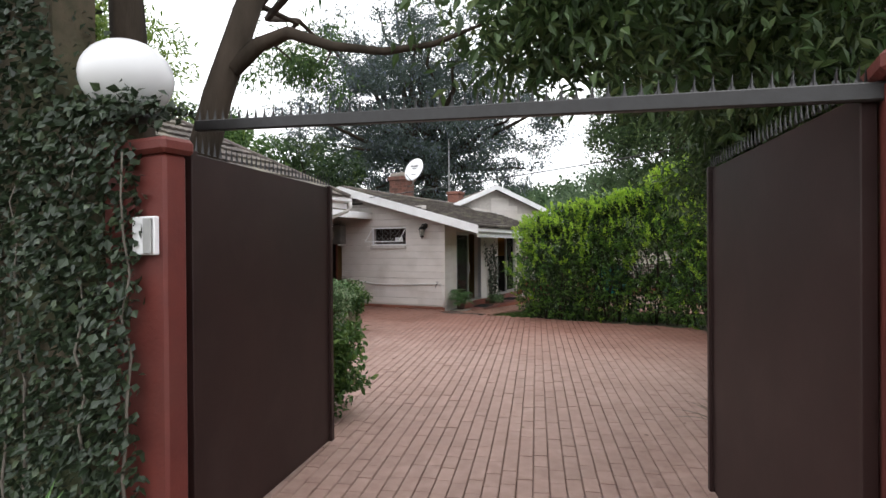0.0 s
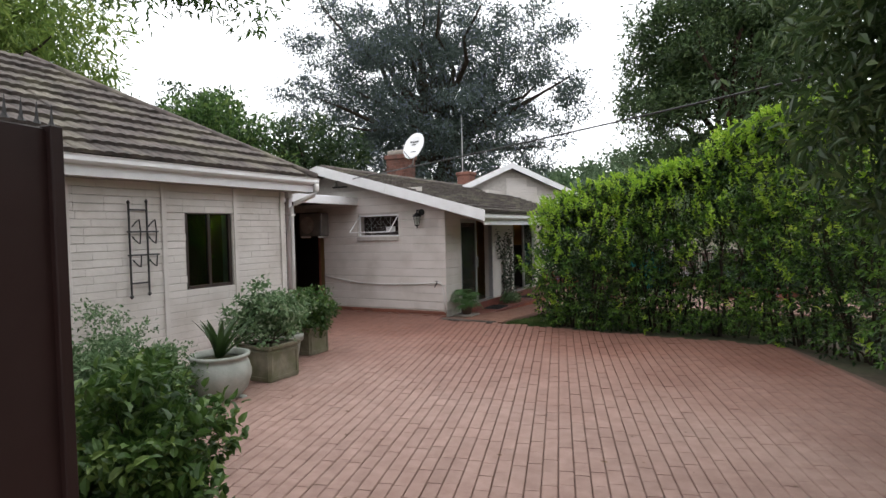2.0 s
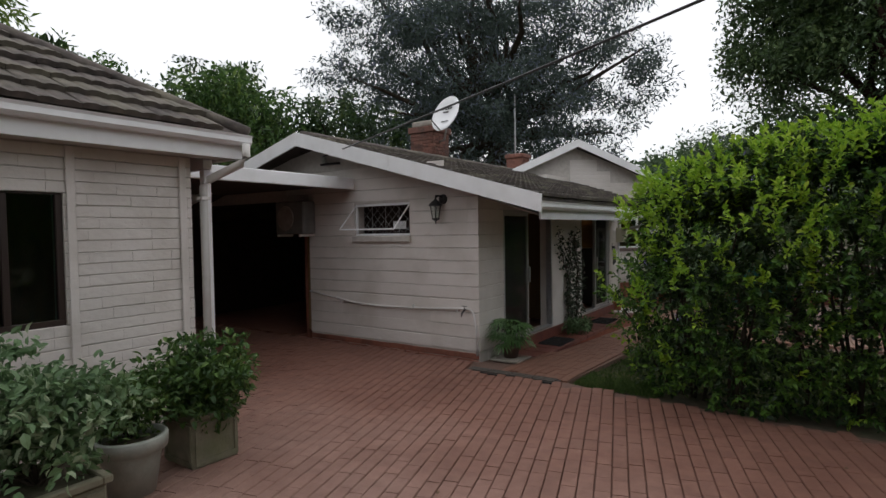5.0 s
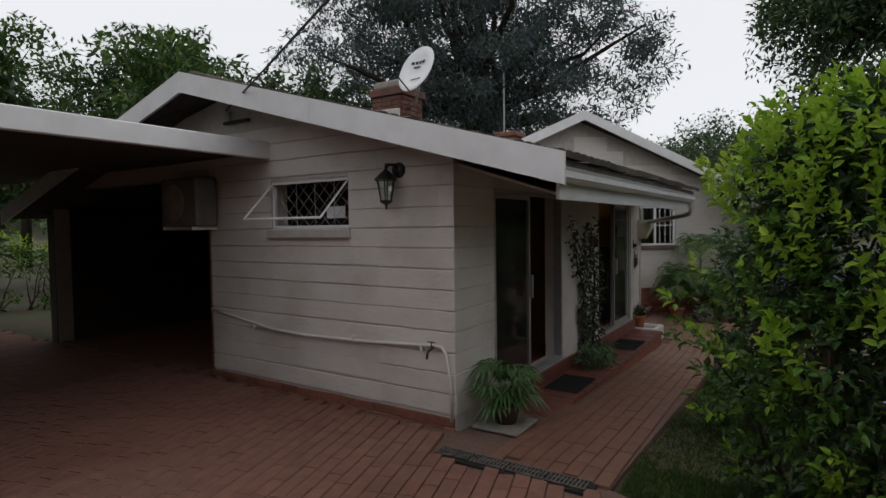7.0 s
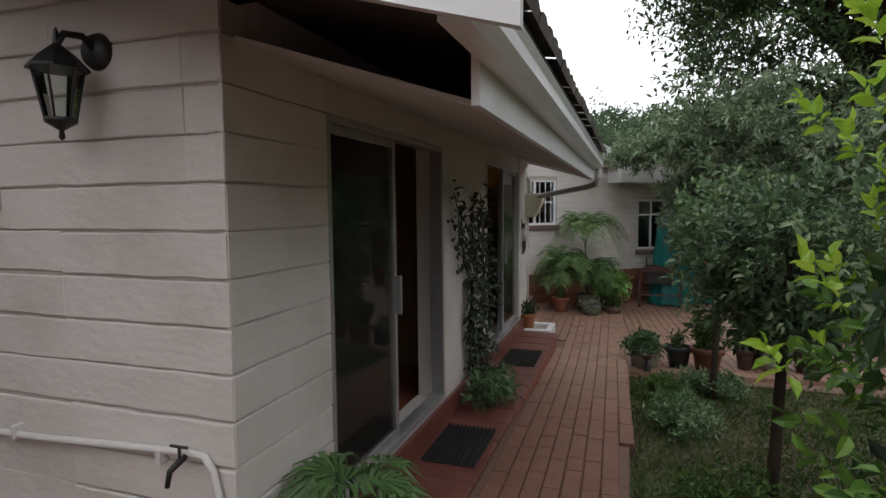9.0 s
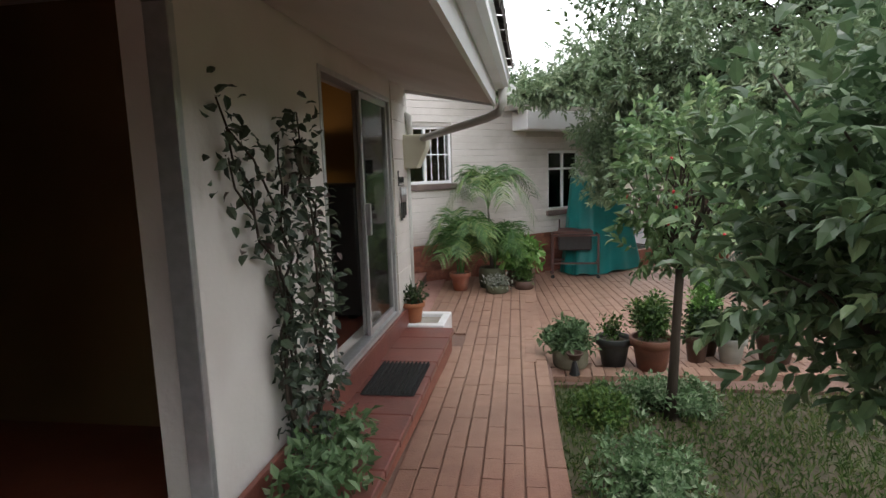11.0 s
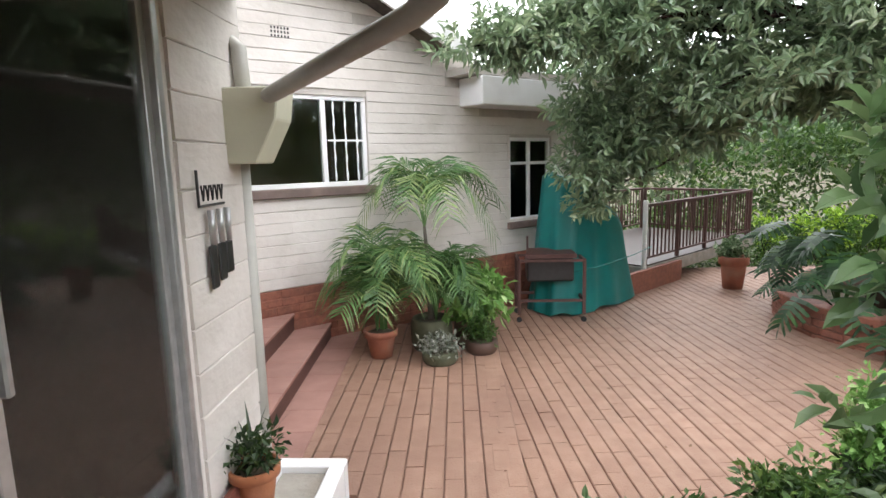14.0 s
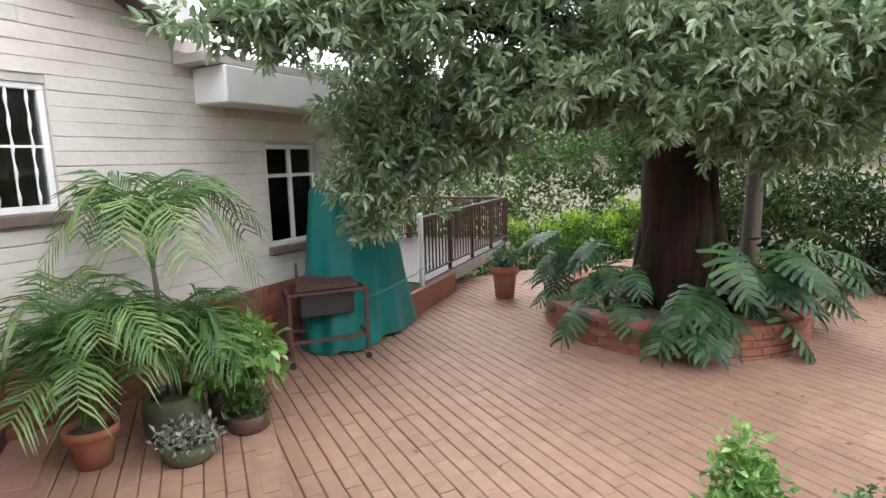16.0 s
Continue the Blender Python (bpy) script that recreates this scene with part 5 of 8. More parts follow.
for y, z0 in ((5.86, 1.16), (6.10, 1.18)):
    part("upright", tube(bmesh.new(), [(X, y, z0), (X, y, z0 + 1.16)], 0.013, 6), DARK_METAL, t)
    part("finial", tube(bmesh.new(), [(X, y, z0 - 0.06), (X, y, z0 - 0.03), (X, y, z0)], [0.004, 0.03, 0.008], 6), DARK_METAL, t)
    part("knob", tube(bmesh.new(), [(X, y, z0 + 1.15), (X, y, z0 + 1.17), (X, y, z0 + 1.2)], [0.008, 0.022, 0.006], 6), DARK_METAL, t)
for z in (1.30, 1.66, 1.96, 2.24):
    part("crossbar", tube(bmesh.new(), [(X, 5.83 if z in (1.66, 1.96) else 5.86, z), (X, 6.26 if z in (1.66, 1.96) else 6.10, z)], 0.011, 6), DARK_METAL, t)
for y in (5.98, 6.2):
    for z, s in ((1.66, -1), (1.96, -1), (1.96, 1)):
        pts = [(X, y + (0.075 - 0.011 * k) * math.cos(k * 0.7) - 0.06, z + s * (0.085 + (0.075 - 0.011 * k) * math.sin(k * 0.7 + 1.4))) for k in range(7)]
        part("scroll", tube(bmesh.new(), [(X, y + 0.03, z)] + pts, 0.009, 5), DARK_METAL, t)
t = thing("downpipe", (-6.86, 8.66, 0.05), "off-white downpipe with an offset bend from the gutter", "downpipe")
part("pipe", tube(bmesh.new(), [(-6.40, 8.95, 2.74), (-6.40, 8.95, 2.62), (-6.45, 8.93, 2.55), (-6.74, 8.76, 2.40), (-6.79, 8.73, 2.34), (-6.79, 8.73, 0.04)], 0.04, 10), PVC, t, "", True)
for z in (0.7, 2.2):
    part("bracket", newbox(-6.84, -6.74, 8.68, 8.78, z, z + 0.03, bevel=0.003), PVC, t)
t = thing("carport_post", (-6.99, 8.86, 0.03), "white painted square steel carport post", "post")
part("shaft", newbox(-7.03, -6.95, 8.84, 8.92, 0.03, 2.52, bevel=0.006), WHITE_PAINT, t)
part("bearer", newbox(-7.9, -6.94, 8.83, 8.93, 2.525, 2.66, bevel=0.005), WHITE_PAINT, t)

# gable end: window, lamp, pipe, air conditioner, garage door
t = tagged(new("window_gable"), "white steel window with an open top-hung sash and diamond bars", "window", "", "structure")
x0, x1, z0, z1 = SWIN
bm = bmesh.new()
for a, b, c, d in ((x0, x1, z0, z0 + 0.03), (x0, x1, z1 - 0.03, z1), (x0, x0 + 0.03, z0 + 0.03, z1 - 0.03), (x1 - 0.03, x1, z0 + 0.03, z1 - 0.03)):
    box(bm, a, b, SY + 0.03, SY + 0.07, c, d, bevel=0.003)
part("frame", bm, WHITE_PAINT, t)
bm = bmesh.new()
for i in range(9):
    for s in (1, -1):
        xa = x0 + 0.03 + (i - 2) * 0.15
        pa, pb = (xa, z0 + 0.03), (xa + 0.44, z1 - 0.03)
        if s < 0:
            pa, pb = (xa, z1 - 0.03), (xa + 0.44, z0 + 0.03)
        f0 = max(0, (x0 + 0.03 - pa[0]) / 0.44)
        f1 = min(1, (x1 - 0.03 - pa[0]) / 0.44)
        if f1 > f0:
            q = [(pa[0] + 0.44 * f, SY + 0.10, pa[1] + (pb[1] - pa[1]) * f) for f in (f0, f1)]
            tube(bm, q, 0.0028, 5)
for x in (-7.62, -7.35, -7.08):
    tube(bm, [(x, SY + 0.095, z0 + 0.03), (x, SY + 0.095, z1 - 0.03)], 0.004, 5)
part("burglar_bars", bm, ALU, t)
H0, H1 = Vector((0, SY + 0.02, z1 - 0.03)), Vector((0, SY - 0.36, z1 - 0.40))
bm = bmesh.new()
for x in (x0 + 0.02, x1 - 0.02):
    tube(bm, [(x, H0.y, H0.z), (x, H1.y, H1.z)], 0.011, 6)
tube(bm, [(x0 + 0.02, H1.y, H1.z), (x1 - 0.02, H1.y, H1.z)], 0.012, 6)
tube(bm, [(x0 + 0.02, H0.y, H0.z), (x1 - 0.02, H0.y, H0.z)], 0.011, 6)
sash = part("sash", bm, WHITE_PAINT, t)
# Painted like the wall; the darker joint colour puts in the sill's shade.
part("sill", newbox(x0 - 0.03, x1 + 0.02, SY - 0.05, SY + 0.06, z0 - 0.10, z0 - 0.002, bevel=0.012), JOINT, t)
part("notice", newbox(-7.25, -7.0, SY + 0.16, SY + 0.165, z0 + 0.1, z0 + 0.22), WHITE_PAINT, t, "white paper behind the bars")
# Added dark panel: the room's darkness is put into its colour.
structure("room_behind_window", newbox(-8.4, -6.2, SY + T + 0.3, SY + T + 0.34, 1.2, 2.4), DARK_TIMBER, "dark panel painting the unlit room behind the small window", "wall")

t = thing("wall_lantern", (-6.20, SY, 2.27), "black metal coach lantern on the gable wall", "lamp")
lx, ly = -6.23, SY - 0.14
bm = bmesh.new()
bmesh.ops.create_cone(bm, cap_ends=True, segments=16, radius1=0.075, radius2=0.06, depth=0.03, matrix=Matrix.Translation((-6.19, SY - 0.015, 2.30)) @ Matrix.Rotation(radians(90), 4, "X"))
part("backplate", bm, DARK_METAL, t, "", True)
part("arm", tube(bmesh.new(), [(-6.19, SY - 0.02, 2.31), (-6.20, SY - 0.06, 2.345), (lx, ly + 0.03, 2.345), (lx, ly, 2.30)], 0.014, 8), DARK_METAL, t, "", True)
part("roof", lathe(bmesh.new(), [(0.105, 2.205), (0.10, 2.215), (0.06, 2.26), (0.03, 2.285), (0.012, 2.30), (0.008, 2.345), (0.002, 2.36)], lx, ly, 8), DARK_METAL, t)
bm = bmesh.new()
for k in range(6):
    a = k * math.pi / 3
    tube(bm, [(lx + 0.082 * math.cos(a), ly + 0.082 * math.sin(a), 2.205), (lx + 0.05 * math.cos(a), ly + 0.05 * math.sin(a), 2.03)], 0.005, 5)
part("cage", bm, DARK_METAL, t)
part("glass", lathe(bmesh.new(), [(0.046, 2.035), (0.077, 2.20)], lx, ly, 6), GLASS, t)
part("base", lathe(bmesh.new(), [(0.003, 1.95), (0.012, 1.96), (0.008, 1.985), (0.03, 2.0), (0.055, 2.015), (0.058, 2.03), (0.02, 2.032)], lx, ly, 10), DARK_METAL, t, "", True)

t = thing("water_pipe", (-5.8, SY, 0.75), "white painted sagging water pipe along the gable wall", "pipe")
part("run", tube(bmesh.new(), [(-8.95, SY - 0.03, 0.86), (-8.5, SY - 0.03, 0.80), (-7.9, SY - 0.03, 0.72), (-7.4, SY - 0.03, 0.70), (-6.6, SY - 0.03, 0.72), (-5.82, SY - 0.03, 0.76), (-5.74, SY - 0.03, 0.755), (-5.70, SY - 0.03, 0.70), (-5.66, SY - 0.03, 0.5), (-5.645, SY - 0.03, 0.12)], 0.016, 8), PVC, t, "", True)
for x in (-8.2, -6.75, -5.95):
    part("clip", newbox(x - 0.012, x + 0.012, SY - 0.05, SY - 0.001, 0.70, 0.76, bevel=0.003), PVC, t)
t = thing("garden_tap", (-5.82, SY, 0.76), "small brass garden tap on the water pipe", "tap")
part("body", tube(bmesh.new(), [(-5.82, SY - 0.04, 0.75), (-5.82, SY - 0.08, 0.74), (-5.83, SY - 0.11, 0.72), (-5.84, SY - 0.115, 0.66)], [0.012, 0.014, 0.012, 0.010], 8), DARK_METAL, t, "", True)
part("handle", tube(bmesh.new(), [(-5.86, SY - 0.07, 0.80), (-5.78, SY - 0.07, 0.80)], 0.006, 6), DARK_METAL, t)
part("spindle", tube(bmesh.new(), [(-5.82, SY - 0.07, 0.75), (-5.82, SY - 0.07, 0.80)], 0.006, 6), DARK_METAL, t)
# Added bay walls; dark back and floor colours paint the unlit depth.
structure("wall_bay_back", newbox(-13.0, -9.37, 15.4, 15.5, -0.1, 3.2), DARK_TIMBER, "added back wall of the carport bay, dark for its shade", "wall")
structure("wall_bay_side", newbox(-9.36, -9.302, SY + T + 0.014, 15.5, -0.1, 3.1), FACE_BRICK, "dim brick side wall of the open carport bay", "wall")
structure("floor_bay", newbox(-13.0, -9.37, 12.11, 15.39, -0.1, 0.05), PAVER_SHADED, "red floor of the open carport bay, darkened for its shade", "floor")
t = thing("air_conditioner", (-9.1, SY, 1.8), "white outdoor air conditioner unit on brackets", "air conditioner")
# White case coloured grey: the carport's shade is in the paint.
part("case", newbox(-9.48, -8.78, SY - 0.30, SY - 0.03, 1.83, 2.38, bevel=0.02), mat("shaded_white_case", (0.19, 0.185, 0.175), (0.13, 0.127, 0.12), 0.6, 5, 0.1, 30), t)
part("fan_grille", lathe(bmesh.new(), [(0.21, 0.0), (0.2, 0.012), (0.06, 0.014), (0.05, 0.02), (0.01, 0.02)], 0, 0, 20), CONCRETE, t)
t.children[-1].matrix_basis = Matrix.Translation((-9.22, SY - 0.302, 2.1)) @ Matrix.Rotation(radians(90), 4, "X")
t.children[-1].matrix_parent_inverse = Matrix.Translation(-Vector(t.location))
for x in (-9.4, -8.86):
    part("bracket", newbox(x - 0.02, x + 0.02, SY - 0.32, SY - 0.001, 1.79, 1.829, bevel=0.004), PVC, t)
t = thing("cable_bracket", (-8.53, 11.75, 3.0), "weathered insulator bracket holding the overhead cable", "cable bracket")
part("arm", newbox(-8.62, -8.2, 12.02, 12.06, 2.96, 2.99), DARK_METAL, t)
part("insulator", lathe(bmesh.new(), [(0.03, 2.99), (0.045, 3.02), (0.03, 3.05), (0.04, 3.08), (0.01, 3.1)], -8.5, 12.0, 10), GLAZED, t, "", True)
t = thing("overhead_cable", (-8.5, 11.98, 3.08), "thin black overhead power cable", "cable")
part("wire", tube(bmesh.new(), [(-8.5 + 18.7 * f, 11.98 - 9.5 * f, 3.10 + 0.35 * f - 2.0 * f * (1 - f) * 0.3) for f in [i / 16 for i in range(17)]], 0.010, 6), DARK_METAL, t)
GRATE = mat("weathered_cast_iron", (0.13, 0.115, 0.10), (0.07, 0.062, 0.055), 0.7, 14, 0.4, 60)
# drain grate across the path's mouth
t = thing("drain_grate", (-4.9, 11.62, 0.05), "row of grey cast drain grates set in the paving", "drain")
for k in range(4):
    x0 = -5.50 + k * 0.30
    bm = bmesh.new()
    for i in range(10):
        box(bm, x0 + i * 0.029, x0 + i * 0.029 + 0.014, 11.55, 11.69, 0.055, 0.068)
    for yy in (11.55, 11.615, 11.68):
        box(bm, x0, x0 + 0.285, yy, yy + 0.012, 0.052, 0.070)
    part("grate", bm, GRATE, t)
part("channel", newbox(-5.52, -4.28, 11.53, 11.71, 0.02, 0.051), BLACK, t)

# roof furniture
t = thing("chimney", (-9.4, 16.3, 3.2), "red brick chimney with a stepped cap", "chimney")
CHIMNEY = part("shaft", newbox(-9.75, -9.1, 15.98, 16.6, 3.0, 4.12), MORTAR, t)
part("corbel", newbox(-9.80, -9.05, 15.93, 16.65, 4.121, 4.26, bevel=0.01), SOOTY_BRICK, t)
part("cap", newbox(-9.74, -9.11, 15.99, 16.59, 4.261, 4.40, bevel=0.03), CONCRETE, t)
t = thing("small_chimney", (-9.5, 21.0, 3.4), "small brick chimney on the wing roof", "chimney")
part("shaft", newbox(-9.78, -9.25, 20.8, 21.3, 3.0, 4.0), SOOTY_BRICK, t)
part("cap", newbox(-9.83, -9.20, 20.75, 21.35, 4.001, 4.14, bevel=0.03), SOOTY_BRICK, t)
t = thing("satellite_dish", (-8.95, 16.0, 3.9), "white satellite dish with dark lettering on a steel arm", "satellite dish")
bm = bmesh.new()
lathe(bm, [(0.01, 0.0), (0.15, 0.012), (0.28, 0.042), (0.40, 0.088), (0.405, 0.080), (0.28, 0.030), (0.15, -0.002), (0.01, -0.014)], 0, 0, 28)
dish_m = look((-8.62, 15.85, 4.40), (-9.4, 10.5, 6.7)) @ Matrix.Rotation(radians(180), 4, "Y") @ Matrix.Diagonal((0.94, 1.08, 1, 1))
bmesh.ops.transform(bm, matrix=dish_m, verts=bm.verts[:])
part("reflector", bm, WHITE_PAINT, t, "", True)
part("mast", tube(bmesh.new(), [(-9.1, 16.2, 3.9), (-8.85, 16.05, 3.92), (-8.75, 16.0, 4.2), (-8.66, 15.93, 4.36)], 0.022, 8), ALU, t, "", True)
feed = dish_m @ Vector((0, -0.34, 0.40))
part("feed_arm", tube(bmesh.new(), [dish_m @ Vector((0, -0.40, 0.08)), feed], 0.012, 6), DARK_METAL, t)
for x, y, w, h in ((-0.17, 0.15, 0.07, 0.05), (-0.08, 0.15, 0.06, 0.05), (0.0, 0.15, 0.06, 0.05), (0.08, 0.15, 0.07, 0.05), (-0.06, 0.07, 0.16, 0.03), (0.0, -0.16, 0.22, 0.025)):
    bm = bmesh.new()
    vs = [bm.verts.new(dish_m @ Vector((a, b, 0.004 + 0.55 * (a * a + b * b) + 0.012))) for a, b in ((x - w / 2, y - h / 2), (x + w / 2, y - h / 2), (x + w / 2, y + h / 2), (x - w / 2, y + h / 2))]
    bm.faces.new(vs)
    part("lettering", bm, DARK_METAL, t, "faded dark printed mark")
t = thing("antenna_pole", (-14.4, 30.5, 0.0), "thin grey aerial pole behind the roof", "antenna")
part("pole", tube(bmesh.new(), [(-14.4, 30.5, -0.2), (-14.4, 30.5, 5), (-14.4, 30.5, 8.5)], [0.05, 0.04, 0.03], 6), ALU, t)

# ---- doors on the east side ----


def sliding_door(name, y0, y1, z0, z1, ym, shut_first, label):
    """An aluminium sliding door: outer frame, one fixed and one sliding pane pushed to one side."""
    t = tagged(new(name), label, "door", "", "structure")
    x = EX - 0.012
    bm = bmesh.new()
    box(bm, x - 0.09, x + 0.012, y0, y1, z0, z0 + 0.035, bevel=0.004)
    box(bm, x - 0.09, x + 0.010, y0, y1, z1 - 0.04, z1, bevel=0.004)
    box(bm, x - 0.09, x + 0.010, y0, y0 + 0.04, z0 + 0.036, z1 - 0.041, bevel=0.004)
    box(bm, x - 0.09, x + 0.010, y1 - 0.04, y1, z0 + 0.036, z1 - 0.041, bevel=0.004)
    part("frame", bm, ALU, t)
    a, b = (y0 + 0.04, ym) if shut_first else (ym, y1 - 0.04)
    for k, off in enumerate((-0.03, -0.07)):
        bm = bmesh.new()
        c, d = a + k * 0.02, b - k * 0.02
        box(bm, x + off - 0.015, x + off + 0.015, c, c + 0.04, z0 + 0.036, z1 - 0.041, bevel=0.003)
        box(bm, x + off - 0.015, x + off + 0.015, d - 0.04, d, z0 + 0.036, z1 - 0.041, bevel=0.003)
        box(bm, x + off - 0.015, x + off + 0.015, c + 0.04, d - 0.04, z0 + 0.036, z0 + 0.09, bevel=0.003)
        box(bm, x + off - 0.015, x + off + 0.015, c + 0.04, d - 0.04, z1 - 0.09, z1 - 0.041, bevel=0.003)
        leaf = part("sliding_leaf" if k else "fixed_leaf", bm, ALU, t)
        pane = part("pane", newbox(x + off - 0.003, x + off + 0.003, c + 0.04, d - 0.04, z0 + 0.09, z1 - 0.09), DOOR_GLASS, leaf)
        pane.visible_shadow = False
    h = b - 0.03 if shut_first else a + 0.02
    part("handle", newbox(x - 0.015, x + 0.03, h - 0.012, h + 0.012, z0 + 0.85, z0 + 1.1, bevel=0.006), ALU, t)
    return t


sliding_door("door_living", *DOOR_A[:2], *DOOR_A[2:], 13.69, True, "grey aluminium sliding glass door, half open")
sliding_door("door_lounge", *DOOR_B[:2], *DOOR_B[2:], 16.86, False, "grey aluminium sliding glass door, open onto the step")
CURTAIN = mat("dark_interior_furniture", (0.014, 0.010, 0.009), (0.010, 0.008, 0.007), 0.6, 5, 0.1, 30)
t = thing("sideboard", (-6.6, 17.85, 0.13), "tall dark timber sideboard inside the lounge", "sideboard")
part("carcass", newbox(-7.6, -5.95, 17.55, 18.08, 0.16, 1.36, bevel=0.01), CURTAIN, t)
part("top", newbox(-7.63, -5.92, 17.52, 18.10, 1.361, 1.40, bevel=0.008), CURTAIN, t)
for x in (-7.5, -6.05):
    part("leg", newbox(x - 0.04, x + 0.04, 17.6, 17.68, 0.13, 0.159), CURTAIN, t)
t = thing("table_lamp", (-6.45, 17.75, 1.40), "lit table lamp with a dark drum shade", "lamp")
part("base", lathe(bmesh.new(), [(0.07, 1.401), (0.075, 1.42), (0.10, 1.47), (0.105, 1.52), (0.06, 1.58), (0.02, 1.61), (0.012, 1.68)], -6.45, 17.75, 16), CURTAIN, t, "", True)
bm = bmesh.new()
lathe(bm, [(0.165, 1.66), (0.15, 1.84), (0.147, 1.84), (0.162, 1.66)], -6.45, 17.75, 24)
bm.faces.ensure_lookup_table()
bmesh.ops.delete(bm, geom=[f for f in bm.faces if len(f.verts) > 4], context="FACES")
part("shade", bm, CURTAIN, t, "", True)
bulb_mat = bpy.data.materials.new("warm_bulb")
bulb_mat.use_nodes = True
be = bulb_mat.node_tree.nodes["Principled BSDF"]
be.inputs["Emission Color"].default_value, be.inputs["Emission Strength"].default_value = (1.0, 0.62, 0.25, 1), 6.0
bm = bmesh.new()
bmesh.ops.create_uvsphere(bm, u_segments=12, v_segments=8, radius=0.035, matrix=Matrix.Translation((-6.45, 17.75, 1.75)))
part("bulb", bm, bulb_mat, t)
lamp = bpy.data.lights.new("lamp_light", "POINT")
lamp.energy, lamp.color, lamp.shadow_soft_size = 1.3, (1.0, 0.6, 0.25), 0.04
new("lamp_light", lamp).location = (-6.45, 17.75, 1.78)
t = thing("sofa", (-7.6, 16.6, 0.13), "dark sofa inside the lounge", "sofa")
part("seat", newbox(-8.2, -7.2, 15.7, 17.4, 0.2, 0.55, bevel=0.06), CURTAIN, t)
part("backrest", newbox(-8.45, -8.21, 15.7, 17.4, 0.2, 1.0, bevel=0.06), CURTAIN, t)

# vine with plaque between the doors
t = thing("wall_vine", (EX, 15.3, -0.05), "twining vine with dark leaves trained up the house wall", "climber")
bm = bmesh.new()
rv = random.Random(9)
vp = []
for k in range(9):
    y = (15.3, 15.42, 15.54)[k % 3] + rv.uniform(-0.14, 0.1)
    p = [(EX + 0.06, y, -0.03)]
    z = 0.0
    while z < 1.75 + rv.uniform(-0.4, 0.15):
        z += 0.12
        y += rv.uniform(-0.075, 0.075) - (0.085 if z > 1.15 and k % 2 else 0.0)
        y = min(max(y, 14.62 if z > 1.15 else 15.12), 15.7)
        p.append((EX + 0.03 + rv.uniform(0, 0.06), y, z))
        vp.append(p[-1])
    tube(bm, p, [0.011 - 0.007 * i / len(p) for i in range(len(p))], 5)
part("stem", bm, BARK, t, "", True)
c = np.array(vp)
p, d = clumps(c, np.full(len(c), 0.13), 8, 77)
p[:, 0] = np.maximum(p[:, 0], EX + 0.02)
link("foliage", leaves_mesh("foliage", p, 0.064, d * 0.5 + (0.5, 0, 0), 0.25, 0.6, 0.8, 78, full=True), LEAF_VINE, t)
c = np.array([(EX + 0.15 + rv.uniform(0, 0.25), rv.uniform(14.75, 15.5), 0.05 + rv.uniform(0, 0.15)) for _ in range(26)])
p, d = clumps(c, np.full(len(c), 0.12), 26, 79)
link("base_foliage", leaves_mesh("base_foliage", p, 0.07, d * 0.5, 0.1, 0.5, 0.9, 80), LEAF_PALE, t)
t = thing("name_plaque", (EX + 0.02, 15.46, 1.56), "oval weathered house name plaque with worn letters", "plaque")
bm = bmesh.new()
bmesh.ops.create_cone(bm, cap_ends=True, segments=28, radius1=0.5, radius2=0.47, depth=0.02, matrix=Matrix.Translation((EX + 0.10, 15.46, 1.56)) @ Matrix.Rotation(radians(90), 4, "Y") @ Matrix.Diagonal((0.16, 0.22, 1, 1)))
part("plate", bm, mat("weathered_bronze", (0.085, 0.08, 0.05), (0.05, 0.05, 0.032), 0.6, 14, 0.3, 60), t)
bm = bmesh.new()
for y in (15.40, 15.44, 15.48, 15.52):
    box(bm, EX + 0.111, EX + 0.114, y - 0.012, y + 0.012, 1.54, 1.58)
part("lettering", bm, BROWN_POT, t, "worn dark letter marks")
part("hook", tube(bmesh.new(), [(EX + 0.01, 15.46, 1.63), (EX + 0.095, 15.46, 1.63)], 0.006, 6), DARK_METAL, t)

# ---- step, mats, planter, meter box, tools ----
for i in range(15):
    y0 = 12.95 + i * 0.326
    structure("step_tread", newbox(-5.60, -5.115, y0 + 0.004, y0 + 0.326, -0.075, -0.02, bevel=0.008), RED_STEP, "red glazed tread of the long doorstep", "step")
structure("step_core", newbox(-5.60, -5.14, 12.95, 17.84, -0.5, -0.077), FACE_BRICK, "brick core of the long doorstep", "step")
structure("step_sill", newbox(-5.605, -5.575, 12.75, 18.2, -0.019, 0.148, bevel=0.004), RED_STEP, "red tiled base below the doors", "step")


def door_mat(y, label):
    t = thing("door_mat", (-5.36, y, -0.02), label, "mat", "door mats")
    part("backing", newbox(-5.54, -5.16, y - 0.31, y + 0.31, -0.018, -0.008, bevel=0.003), BLACK, t)
    bm = bmesh.new()
    for i in range(12):
        for j in range(19):
            x, yy = -5.525 + i * 0.0318, y - 0.295 + j * 0.0328
            tube(bm, [(x, yy, -0.009), (x + 0.004, yy, 0.012)], [0.011, 0.006], 5)
    part("bristle_pad", bm, BLACK, t)


